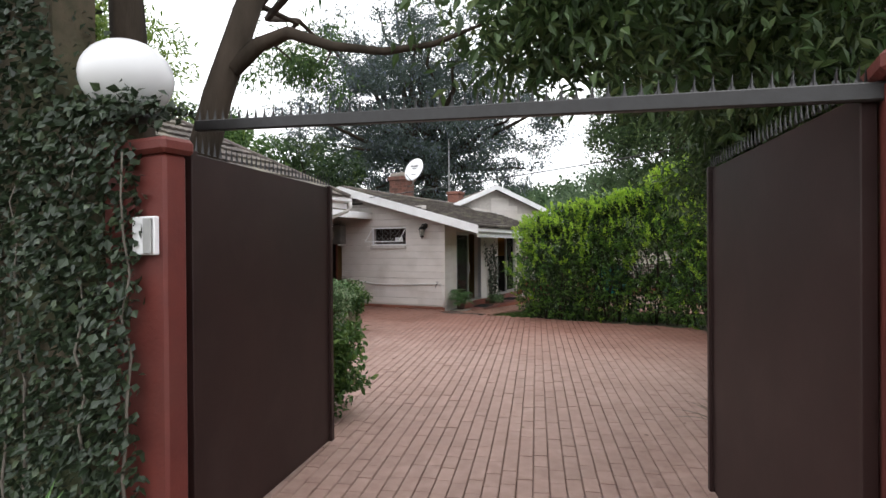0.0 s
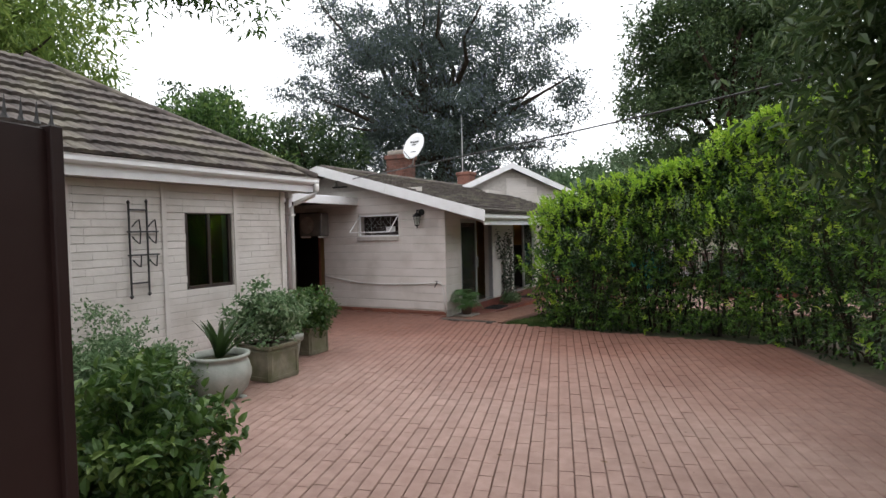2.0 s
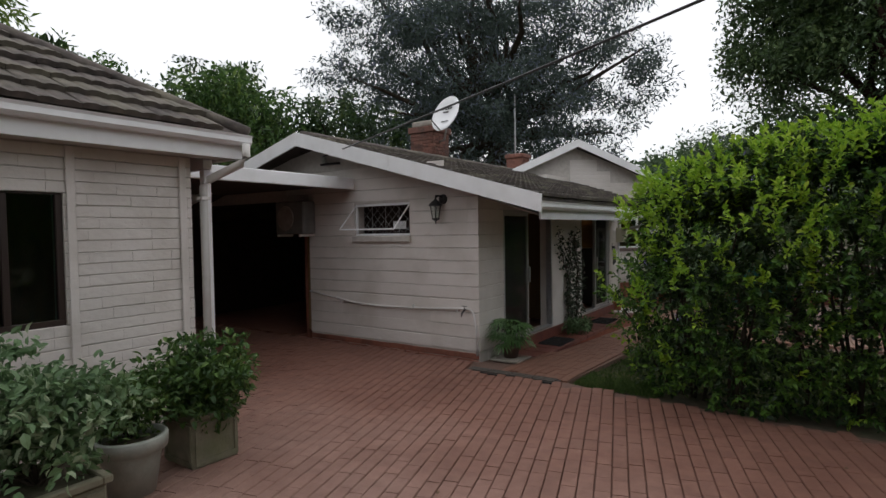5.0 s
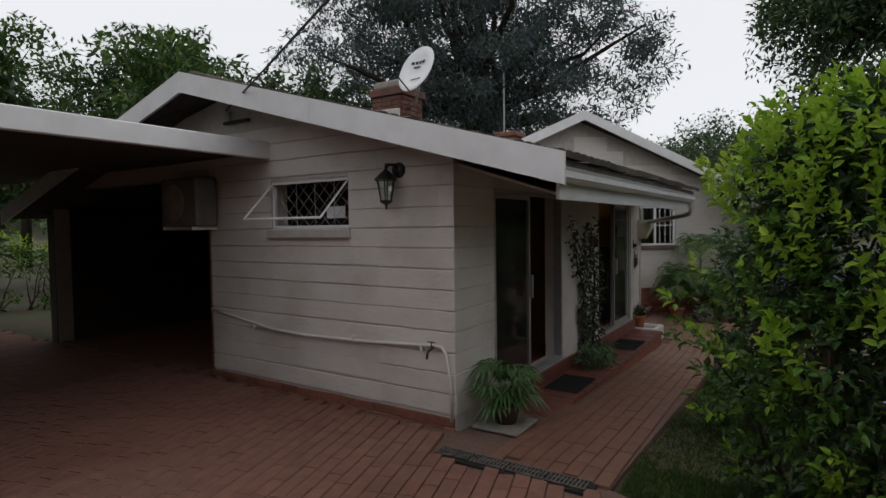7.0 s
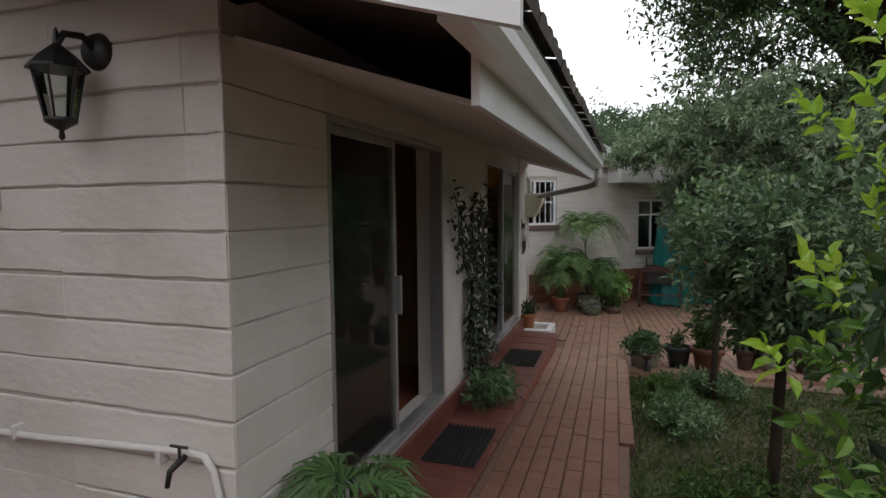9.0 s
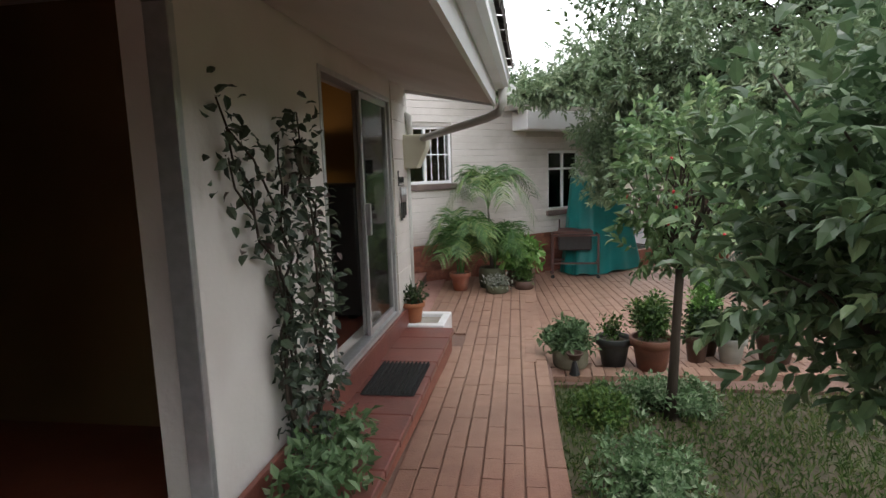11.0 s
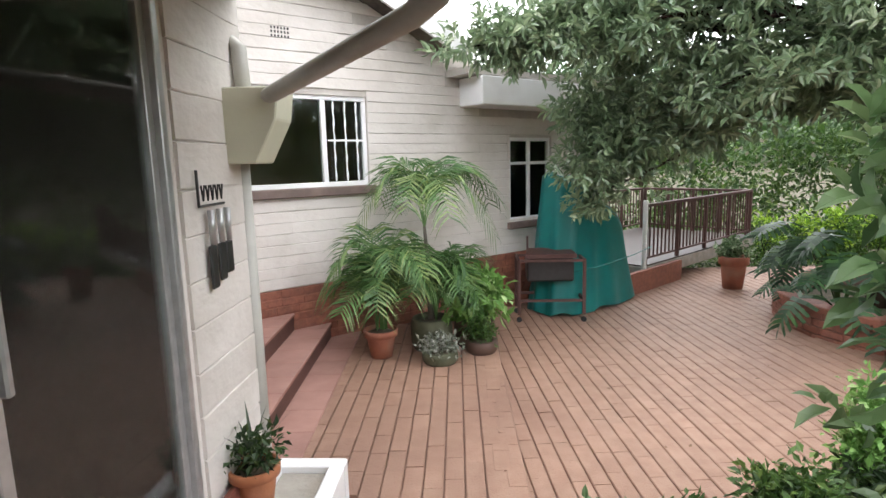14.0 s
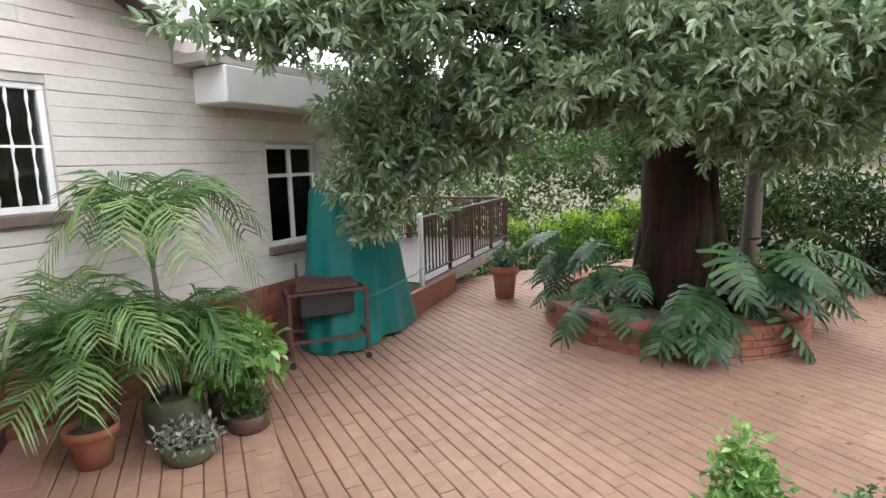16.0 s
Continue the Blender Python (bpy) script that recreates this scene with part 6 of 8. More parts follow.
door_mat(14.1, "black bristle door mat on the red step")
door_mat(16.48, "black bristle door mat beside the lounge door")
t = thing("block_planter", (-5.36, 18.12, -0.26), "white painted hollow concrete block planter", "planter")
bm = bmesh.new()
for a in ((-5.595, -5.215, 17.85, 17.93), (-5.595, -5.215, 18.31, 18.39), (-5.595, -5.535, 17.931, 18.309), (-5.295, -5.215, 17.931, 18.309)):
    box(bm, *a, -0.24, 0.0, bevel=0.008)
part("shell", bm, WHITE_PAINT, t)
part("soil", newbox(-5.534, -5.296, 17.932, 18.308, -0.2, -0.04), CONCRETE, t)
t = pot_plant("orange_pot", -5.535, 17.98, 0.0, "flower", 0.115, 0.2, ORANGE_POT, "small orange terracotta pot with succulent leaves", ((0.10, 0.10, 0.08), 18, 16, 0.05, LEAF_DARK, 201))
for i in range(7):
    link("blade", blade_mesh((-5.535, 17.98, 0.19), i * 2.2, rr.uniform(0.18, 0.34), rr.uniform(0.1, 0.5), 0.012, bend=0.15), LEAF_VINE, t)
t = thing("rain_head", (-5.5, 18.28, 1.55), "cream painted rainwater head box on the corner", "rainwater head")
bm = bmesh.new()
pr = [(-5.76, 1.55), (-5.56, 1.55), (-5.46, 1.74), (-5.44, 1.88), (-5.76, 1.88)]
a = [bm.verts.new((x, 18.40, z)) for x, z in pr]
b = [bm.verts.new((x, 18.62, z)) for x, z in pr]
bm.faces.new(a)
bm.faces.new(b[::-1])
for i in range(5):
    bm.faces.new((a[i], b[i], b[(i + 1) % 5], a[(i + 1) % 5]))
bmesh.ops.bevel(bm, geom=bm.edges[:], offset=0.006, segments=1, affect="EDGES")
bmesh.ops.translate(bm, vec=(0.07, -0.24, -0.03), verts=bm.verts[:])
part("box", bm, CREAM, t)
part("down_pipe", tube(bmesh.new(), [(-5.625, 18.33, 1.53), (-5.625, 18.33, -0.2)], 0.036, 10), PIPE_GREY, t, "", True)
part("gutter_pipe", tube(bmesh.new(), [(-4.58, 17.16, 2.12), (-4.58, 17.17, 2.0), (-4.62, 17.21, 1.93), (-4.70, 17.32, 1.905), (-5.42, 18.18, 1.81), (-5.50, 18.27, 1.79)], 0.036, 10), PIPE_GREY, t, "", True)
part("elbow_pipe", tube(bmesh.new(), [(-5.80, 18.40, 2.07), (-5.65, 18.34, 2.09), (-5.58, 18.29, 2.03), (-5.57, 18.28, 1.84)], 0.035, 10), PIPE_GREY, t, "", True)
t = thing("garden_tools", (EX + 0.02, 17.95, 1.1), "hand fork and trowel hanging on the wall", "garden tools")
for k, y in enumerate((17.90, 17.98, 18.05)):
    part("tool_handle", tube(bmesh.new(), [(EX + 0.03, y, 1.20), (EX + 0.03, y, 1.34)], [0.012, 0.015], 8), ALU, t, "", True)
    part("tool_head", newbox(EX + 0.02, EX + 0.032, y - 0.03, y + 0.03, 1.02 + 0.02 * k, 1.20, bevel=0.006), DARK_METAL, t, "dark blade")
t = thing("welcome_sign", (EX + 0.02, 17.9, 1.35), "small bent wire letter sign on the wall", "sign")
bm = bmesh.new()
tube(bm, [(EX + 0.02, 17.83, 1.50), (EX + 0.02, 17.83, 1.36), (EX + 0.02, 18.05, 1.36)], 0.006, 5)
for k in range(5):
    tube(bm, [(EX + 0.02, 17.86 + 0.04 * k, 1.44), (EX + 0.02, 17.87 + 0.04 * k, 1.38), (EX + 0.02, 17.885 + 0.04 * k, 1.44)], 0.004, 5)
part("wire", bm, DARK_METAL, t)
# steps into the recess
for i, (x1, z) in enumerate(((-5.61, -0.235), (-5.88, -0.08), (-6.185, 0.09))):
    e = 21.48 - 0.84 * (-5.6 - x1)
    skew = Matrix.Translation((x1, 19.0, 0)) @ Matrix.Rotation(radians(3.0), 4, "Z") @ Matrix.Translation((-x1, -19.0, 0))
    structure("step_riser", newbox(-7.4, x1 - 0.012, EAST_N + 0.06, e, z - 0.3, z - 0.031, turn=skew), DARK_RISER, "dark red riser of the recess steps", "step")
    n = 9
    for k in range(n):
        y0 = EAST_N + 0.06 + (e - EAST_N - 0.06) * k / n
        structure("step_tread", newbox(x1 - 0.34 if i < 2 else -7.39, x1, y0 + 0.001, EAST_N + 0.06 + (e - EAST_N - 0.06) * (k + 1) / n - 0.001, z - 0.03, z, bevel=0.004, turn=skew), DUSTY_STEP, "dusty pink tiled tread of the recess steps", "step")

# ---- wing windows ----


def wing_window(name, w, label, mull, transom, bars):
    t = tagged(new(name), label, "window", "", "structure")
    x0, x1, z0, z1 = w
    bm = bmesh.new()
    for a, b, c, d in ((x0, x1, z0, z0 + 0.045), (x0, x1, z1 - 0.045, z1), (x0, x0 + 0.045, z0 + 0.046, z1 - 0.046), (x1 - 0.045, x1, z0 + 0.046, z1 - 0.046)):
        box(bm, a, b, 0.03, 0.09, c, d, bevel=0.004)
    for m_ in mull:
        box(bm, m_ - 0.025, m_ + 0.025, 0.03, 0.09, z0 + 0.046, z1 - 0.046, bevel=0.004)
    if transom:
        box(bm, x0 + 0.046, mull[0] - 0.026, 0.032, 0.085, transom - 0.018, transom + 0.018)
        box(bm, mull[0] + 0.026, x1 - 0.046, 0.032, 0.085, transom - 0.018, transom + 0.018)
    part("frame", wing(bm), WHITE_PAINT, t)
    edges = [x0 + 0.045, *[e for m_ in mull for e in (m_ - 0.025, m_ + 0.025)], x1 - 0.045]
    for a, b in zip(edges[::2], edges[1::2]):
        part("pane", wing(newbox(a, b, 0.055, 0.060, z0 + 0.045, z1 - 0.045)), GLASS, t)
    if bars:
        for k in range(3):
            x = mull[0] + 0.10 + k * 0.125
            pts = [(x + 0.003 * math.sin(j * 1.9), 0.018, z0 + 0.05 + (z1 - z0 - 0.1) * j / 14) for j in range(15)]
            part("bar", wing(tube(bmesh.new(), pts, [0.007 + 0.006 * (j % 3 == 1) for j in range(15)], 6)), WHITE_PAINT, t, "white wrought bar")
        part("cross_bar", wing(newbox(mull[0] + 0.03, x1 - 0.05, 0.012, 0.024, (z0 + z1) / 2, (z0 + z1) / 2 + 0.018)), WHITE_PAINT, t)
    part("sill", wing(newbox(x0 - 0.05, x1 + 0.06, -0.05, 0.05, z0 - 0.09, z0 - 0.002, bevel=0.01)), SILL_STONE, t)
    return t


wing_window("window_wing", NWIN, "white framed window with twisted burglar bars", (-0.80,), None, True)
wing_window("window_side", NWIN2, "white steel side window with a transom", (2.03,), 1.46, False)
t = tagged(new("air_vent"), "white terracotta air brick grille", "vent", "", "structure")
bm = bmesh.new()
for i in range(6):
    for j in range(3):
        box(bm, -1.28 + i * 0.031, -1.28 + i * 0.031 + 0.017, -0.004, 0.010, 2.655 + j * 0.036, 2.655 + j * 0.036 + 0.022)
part("slot", wing(bm), DARK_METAL, t)

# ---- terrace things ----
t = thing("palm", (-5.45, 20.55, -0.25), "feathery areca palm in a terracotta pot", "potted plant", "potted palms")
part("pot", pot_shape("flower", 0.16, 0.26, -5.40, 20.62, -0.25), TERRACOTTA, t, "", True)
part("soil", soil_disc(0.13, -5.40, 20.62, -0.01), SOIL, t)
rp = random.Random(17)
for i in range(20):
    link("frond", frond_mesh((-5.40 + rp.uniform(-0.05, 0.05), 20.62 + rp.uniform(-0.05, 0.05), 0.0), i * 2.4, rp.uniform(0.36, 0.6), rp.uniform(0.5, 0.95), rp.uniform(0.1, 0.3), 30, 0.23, 0.016, i), LEAF_PALM, t)
t = thing("palm", (-4.95, 20.85, -0.25), "taller areca palm in a stone pot by the wall", "potted plant", "potted palms")
part("pot", pot_shape("round", 0.2, 0.3, -4.95, 20.85, -0.25), MOSSY, t, "", True)
part("soil", soil_disc(0.16, -4.95, 20.85, 0.02), SOIL, t)
bm = bmesh.new()
tube(bm, [(-4.95, 20.85, 0.0), (-4.97, 20.9, 0.5), (-5.0, 20.98, 0.9)], [0.03, 0.022, 0.015], 8)
part("stem", bm, BARK_GREY, t, "", True)
for i in range(9):
    link("frond", frond_mesh((-5.0, 20.98, 0.85), 0.3 + i * 2.4, rp.uniform(0.45, 0.9), rp.uniform(0.55, 0.95), rp.uniform(0.35, 0.7), 32, 0.25, 0.016, 40 + i), LEAF_PALM, t)
for i in range(17):
    link("frond", frond_mesh((-4.9, 20.8, 0.03), i * 2.4 + 1, rp.uniform(0.36, 0.6), rp.uniform(0.35, 0.75), rp.uniform(0.1, 0.4), 26, 0.24, 0.016, 60 + i), LEAF_PALM, t)
pot_plant("leafy_pot", -4.55, 20.95, -0.25, "round", 0.19, 0.26, BROWN_POT, "dark round pot of pale green arrowhead leaves", ((0.29, 0.28, 0.25), 50, 22, 0.12, LEAF_LIME, 231))
pot_plant("dark_pot", -4.48, 20.72, -0.25, "round", 0.15, 0.12, BROWN_POT, "low dark pot of small-leaved foliage", ((0.13, 0.14, 0.10), 22, 34, 0.045, LEAF_MID, 236))
pot_plant("silver_bowl", -4.85, 20.45, -0.25, "round", 0.16, 0.11, MOSSY, "low bowl of silver-white small leaves", ((0.24, 0.14, 0.07), 26, 20, 0.05, leaf_mat("silver_leaf", (0.12, 0.14, 0.09), (0.40, 0.42, 0.37), (0.65, 0.65, 0.62)), 241))

t = thing("braai_trolley", (-3.65, 22.2, -0.36), "rusty brown steel barbecue trolley on castors", "trolley")
TX0, TX1, TY0, TY1 = -4.02, -3.28, 22.02, 22.42
for x in (TX0, TX1):
    for y in (TY0, TY1):
        part("leg", newbox(x - 0.018, x + 0.018, y - 0.018, y + 0.018, -0.27, 0.38, bevel=0.003), RUST, t)
        bm = bmesh.new()
        bmesh.ops.create_cone(bm, cap_ends=True, segments=12, radius1=0.03, radius2=0.03, depth=0.025, matrix=Matrix.Translation((x, y, -0.328)) @ Matrix.Rotation(radians(90), 4, "X"))
        part("castor", bm, BLACK, t)
for z in (-0.12, 0.345):
    for y in (TY0, TY1):
        part("rail", newbox(TX0 + 0.019, TX1 - 0.019, y - 0.013, y + 0.013, z, z + 0.03), RUST, t)
    for x in (TX0, TX1):
        part("rail", newbox(x - 0.013, x + 0.013, TY0 + 0.019, TY1 - 0.019, z, z + 0.03), RUST, t)
bm = newbox(TX0 + 0.10, TX1 - 0.10, TY0 + 0.07, TY1 - 0.05, 0.10, 0.37, bevel=0.02)
part("fire_box", bm, DARK_METAL, t, "sooty black fire box")
bm = bmesh.new()
slab(bm, (TX0 + 0.08, TY0 + 0.03, 0.425), (TX1 - 0.08, TY0 + 0.03, 0.425), (TX1 - 0.12, TY1 - 0.04, 0.455), (TX0 + 0.12, TY1 - 0.04, 0.455), 0.045)
part("lid", bm, RUST, t)
for x in (TX0 + 0.13, TX1 - 0.13):
    part("bracket", newbox(x - 0.012, x + 0.012, TY1 - 0.05, TY1 - 0.02, 0.45, 0.60), RUST, t)


def draped_cover():
    """A tall sheet-covered shape, higher at its left, with folds and a loose hem."""
    bm = bmesh.new()
    n, rows = 64, 14
    cx, cy = 2.42, -0.55
    grid = []
    for j in range(rows):
        f = j / (rows - 1)
        ring = []
        for k in range(n):
            a = 2 * math.pi * k / n
            ca, sa = math.cos(a), math.sin(a)
            w = 0.80 * (0.80 + 0.20 * f)
            d = 0.36 * (0.70 + 0.30 * f)
            p = 3.2
            rr_ = (abs(ca) ** p + abs(sa) ** p) ** (-1 / p)
            x, y = w * rr_ * ca, d * rr_ * sa
            top = 1.33 - 0.80 * min(max((x + 0.32) / 1.0, 0), 1) ** 0.85 - 0.025 * math.cos(x * 11)
            z = top + (-0.33 - top) * f
            fold = 0.035 * f * math.sin(a * 13 + 1.5 * math.sin(a * 3)) + 0.02 * noise.noise(Vector((x * 3, y * 3, z * 2)))
            ring.append(bm.verts.new((cx + x * (1 + fold), cy + y * (1 + 2 * fold), z + 0.02 * f * math.sin(a * 7))))
        grid.append(ring)
    for r0, r1 in zip(grid, grid[1:]):
        for k in range(n):
            bm.faces.new((r0[k], r1[k], r1[(k + 1) % n], r0[(k + 1) % n]))
    c = bm.verts.new((cx - 0.1, cy, 1.13))
    for k in range(n):
        bm.faces.new((grid[0][k], grid[0][(k + 1) % n], c))
    return wing(bm)


t = thing("covered_grill", (-3.0, 22.75, -0.36), "tall object under a teal vinyl cover with folds", "cover")
part("sheet", draped_cover(), GREEN_TARP, t, "", True)
part("tie_cord", wing(tube(bmesh.new(), [(1.72, -1.0, 0.22), (2.2, -1.03, 0.24), (2.8, -1.04, 0.30), (3.25, -0.98, 0.34)], 0.006, 5)), GREEN_TARP, t)

# Made-up dark box standing in for a dark recess at the wall end.
t = thing("low_cupboard", WM @ Vector((3.42, -0.15, -0.36)), "made-up dark box filling the dark recess at the wall end", "cupboard")
part("carcass", wing(newbox(3.27, 3.58, -0.28, -0.012, -0.36, 0.50, bevel=0.008)), DARK_TIMBER, t)
part("top", wing(newbox(3.25, 3.60, -0.30, -0.010, 0.502, 0.53, bevel=0.006)), DARK_TIMBER, t)
part("door", wing(newbox(3.29, 3.56, -0.297, -0.282, -0.30, 0.46, bevel=0.004)), DARK_TIMBER, t)
# balcony with railing
BM_ = Matrix.Translation((-2.1, 23.67, 0)) @ Matrix.Rotation(radians(45), 4, "Z")
structure("balcony_slab", newbox(-0.1, 4.0, -0.05, 2.2, -0.22, -0.04, bevel=0.01, turn=BM_), CONCRETE, "concrete balcony slab", "balcony")
structure("balcony_floor", newbox(-0.09, 3.99, -0.04, 2.19, -0.038, -0.02, turn=BM_), DARK_TIMBER, "dark timber balcony floor", "balcony")
structure("balcony_kerb", newbox(-0.6, 0.9, -0.12, -0.055, -0.8, -0.06, turn=BM_), FACE_BRICK, "brick wall below the balcony", "wall")


def railing(name, a, b, label):
    t = thing(name, BM_ @ Vector((*a, -0.04)), label, "railing", "balcony railings")
    a, b = Vector((*a, 0)), Vector((*b, 0))
    L = (b - a).length
    m = BM_ @ Matrix.Translation(a) @ Matrix.Rotation(math.atan2(b.y - a.y, b.x - a.x), 4, "Z")
    part("top_rail", newbox(0, L, -0.03, 0.03, 0.80, 0.845, bevel=0.008, turn=m), RUST, t)
    part("bottom_rail", newbox(0, L, -0.02, 0.02, 0.06, 0.09, bevel=0.004, turn=m), RUST, t)
    n = int(L / 0.115)
    for i in range(1, n):
        x = i * L / n
        part("baluster", newbox(x - 0.009, x + 0.009, -0.009, 0.009, 0.09, 0.80, turn=m), RUST, t)
    for i in range(5):
        x = i * L / 4
        part("post", newbox(x - 0.025, x + 0.025, -0.025, 0.025, -0.05, 0.84, bevel=0.004, turn=m), RUST, t)
    return t


railing("balcony_railing", (0.0, 0.0), (3.9, 0.0), "dark brown balcony railing with thin balusters")
railing("balcony_railing", (3.9, 0.05), (3.9, 2.1), "dark brown return railing of the balcony")
railing("balcony_railing", (0.6, 2.15), (3.85, 2.15), "dark brown far railing of the balcony")
t = thing("white_pipe", (-2.12, 23.62, -0.3), "white downpipe at the end of the railing", "pipe")
part("pipe", tube(bmesh.new(), [(-2.14, 23.58, 0.9), (-2.14, 23.58, -0.22), (-2.10, 23.54, -0.28)], 0.035, 8), PVC, t, "", True)

# round planter of the big tree
PC = (0.3, 21.75)
bm = bmesh.new()
lathe(bm, [(1.42, -0.6), (1.42, -0.11), (1.2, -0.10), (1.18, -0.25)], PC[0], PC[1], 48)
PLANTER = structure("planter_ring", bm, MORTAR, "round red brick planter wall", "planter")
structure("planter_soil", soil_disc(1.2, PC[0], PC[1], -0.16), SOIL, "dark soil in the round planter", "soil")


def monstera_leaf(base, tip_dir, size, seed):
    """A split philodendron leaf: a midrib with separate lobes either side."""
    r = random.Random(seed)
    d = Vector(tip_dir).normalized()
    s = d.cross(Vector((0, 0, 1))).normalized()
    nrm = s.cross(d)
    V, Fc = [], []
    lobes = 8
    b = Vector(base)

    def mid(f):
        return b + d * size * f + nrm * size * (-0.28 * f * f)
    for side in (-1, 1):
        for i in range(lobes):
            f0, f1 = i / lobes, (i + 1) / lobes
            reach = size * (0.56 * math.sin(math.pi * (0.34 + 0.60 * f0)) + 0.04) * r.uniform(0.92, 1.06)
            out = s * side
            sweep = d * (0.42 * f0 - (0.26, 0.08, 0.0)[min(i, 2)]) * size
            p0, p1 = mid(f0), mid(f1)
            q0 = p0 + out * reach * 0.55 + sweep * 0.5 - nrm * reach * 0.05
            q1 = p1 + out * reach * 0.55 + sweep * 0.5 - nrm * reach * 0.05
            t0 = p0 + out * reach + sweep - nrm * reach * 0.35
            t1 = p1 + out * reach * 0.96 + sweep - nrm * reach * 0.35
            k = len(V)
            V += [p0, p1, q1 - d * size * 0.008, q0, t1 - d * size * 0.035, t0 + d * size * 0.01]
            Fc += [(k, k + 1, k + 2), (k, k + 2, k + 3), (k + 3, k + 2, k + 4), (k + 3, k + 4, k + 5)]
    return fast_mesh("leaf", [tuple(v) for v in V], Fc)


LEAF_MON = leaf_mat("glossy_split_leaf", (0.014, 0.042, 0.016), (0.035, 0.09, 0.032), (0.06, 0.135, 0.04), 0.5, 0.12)
rm = random.Random(23)
for c_i, (px, py, n_, a0, a1, big) in enumerate(((-0.35, 20.75, 12, 3.4, 5.6, 0.5), (0.2, 20.6, 12, 3.9, 6.0, 0.56), (-0.85, 21.4, 10, 2.6, 4.6, 0.42), (1.2, 20.85, 10, 4.2, 6.3, 0.45), (-0.7, 22.3, 8, 2.0, 4.0, 0.42), (0.9, 20.95, 6, 4.2, 6.0, 0.42))):
    t = thing("split_leaf_plant", (px, py, -0.14), "split-leaf philodendron with big glossy leaves under the tree", "plant", "philodendrons under the tree")
    for i in range(n_):
        a = rm.uniform(a0, a1)
        h = rm.uniform(0.0, 0.75)
        o = Vector((px, py, -0.1))
        j = o + Vector((math.cos(a) * rm.uniform(0.1, 0.4), math.sin(a) * rm.uniform(0.1, 0.4), 0.12 + h))
        link("leaf", monstera_leaf(j, (math.cos(a), math.sin(a), rm.uniform(-1.0, -0.1)), big * rm.uniform(0.6, 0.92), i), LEAF_MON, t)
        bm = tube(bmesh.new(), [o, o.lerp(j, 0.5) + Vector((0, 0, 0.08)), j], 0.009, 5)
        part("stalk", bm, LEAF_PALM, t)
# grey trunk with hanging roots beside the tree
make_tree("grey_tree", (1.75, 21.9, -0.3), "pale grey slender trunk with hanging foliage", "tree",
          [((1.75, 21.9, -0.4), 0.13), ((1.72, 21.85, 1.0), 0.10), ((1.65, 21.8, 2.6), 0.09), ((1.6, 21.8, 3.6), 0.07)],
          (2.6, 22.4, 2.6), (1.2, 1.6, 1.9), 90, 0.4, 60, 0.11, LEAF_MID, BARK_GREY, 261, 0.8, 0.3, 0.3)

# pots along the lawn edge
t = pot_plant("herb_bowl", -4.02, 17.78, -0.36, "round", 0.165, 0.17, CONCRETE_POT, "shallow stone bowl of fine grassy herbs", ((0.24, 0.2, 0.13), 40, 46, 0.06, LEAF_PALE, 301), group="pots along the lawn edge")
t = thing("small_dish", (-4.0, 17.52, -0.36), "small brown bowl on a dark iron stand", "bowl")
part("bowl", pot_shape("flower", 0.075, 0.06, -4.0, 17.52, -0.20), BROWN_POT, t, "", True)
part("stand", tube(bmesh.new(), [(-4.0, 17.52, -0.34), (-4.0, 17.52, -0.20)], [0.05, 0.012], 8), DARK_METAL, t)
pot_plant("black_pot", -3.62, 17.86, -0.36, "flower", 0.17, 0.27, BLACK_POT, "black plastic pot with a small leafy plant", ((0.09, 0.09, 0.1), 14, 20, 0.045, LEAF_MID, 306), group="pots along the lawn edge")
pot_plant("brown_pot", -3.3, 17.76, -0.36, "flower", 0.20, 0.3, RUST_POT, "red-brown clay pot with a dense round shrub", ((0.19, 0.19, 0.26), 60, 36, 0.05, LEAF_MID, 311), group="pots along the lawn edge")
pot_plant("clay_pot", -2.85, 18.0, -0.36, "flower", 0.12, 0.26, BROWN_POT, "slim clay pot with dark leaves", ((0.16, 0.16, 0.16), 20, 26, 0.06, LEAF_DARK, 316), group="pots along the lawn edge")
pot_plant("green_pot", -2.55, 18.0, -0.36, "flower", 0.14, 0.24, GLAZED, "greenish glazed pot with broad leaves", ((0.2, 0.18, 0.16), 24, 26, 0.07, LEAF_DARK, 321), group="pots along the lawn edge")
pot_plant("wide_pot", -2.15, 18.05, -0.36, "flower", 0.2, 0.3, BROWN_POT, "wide brown pot with a bright box shrub", ((0.12, 0.12, 0.12), 26, 40, 0.05, LEAF_PALE, 326), group="pots along the lawn edge")
pot_plant("box_shrub", -2.72, 18.22, -0.36, "flower", 0.16, 0.26, BROWN_POT, "upright bright green box shrub in a pot", ((0.085, 0.085, 0.34), 60, 44, 0.05, LEAF_LIME, 331), group="pots along the lawn edge")
pot_plant("square_terracotta_pot", -0.9, 23.6, -0.4, "flower", 0.2, 0.5, TERRACOTTA, "tall terracotta pot with a small succulent", ((0.2, 0.2, 0.14), 20, 26, 0.07, LEAF_PALE, 336))

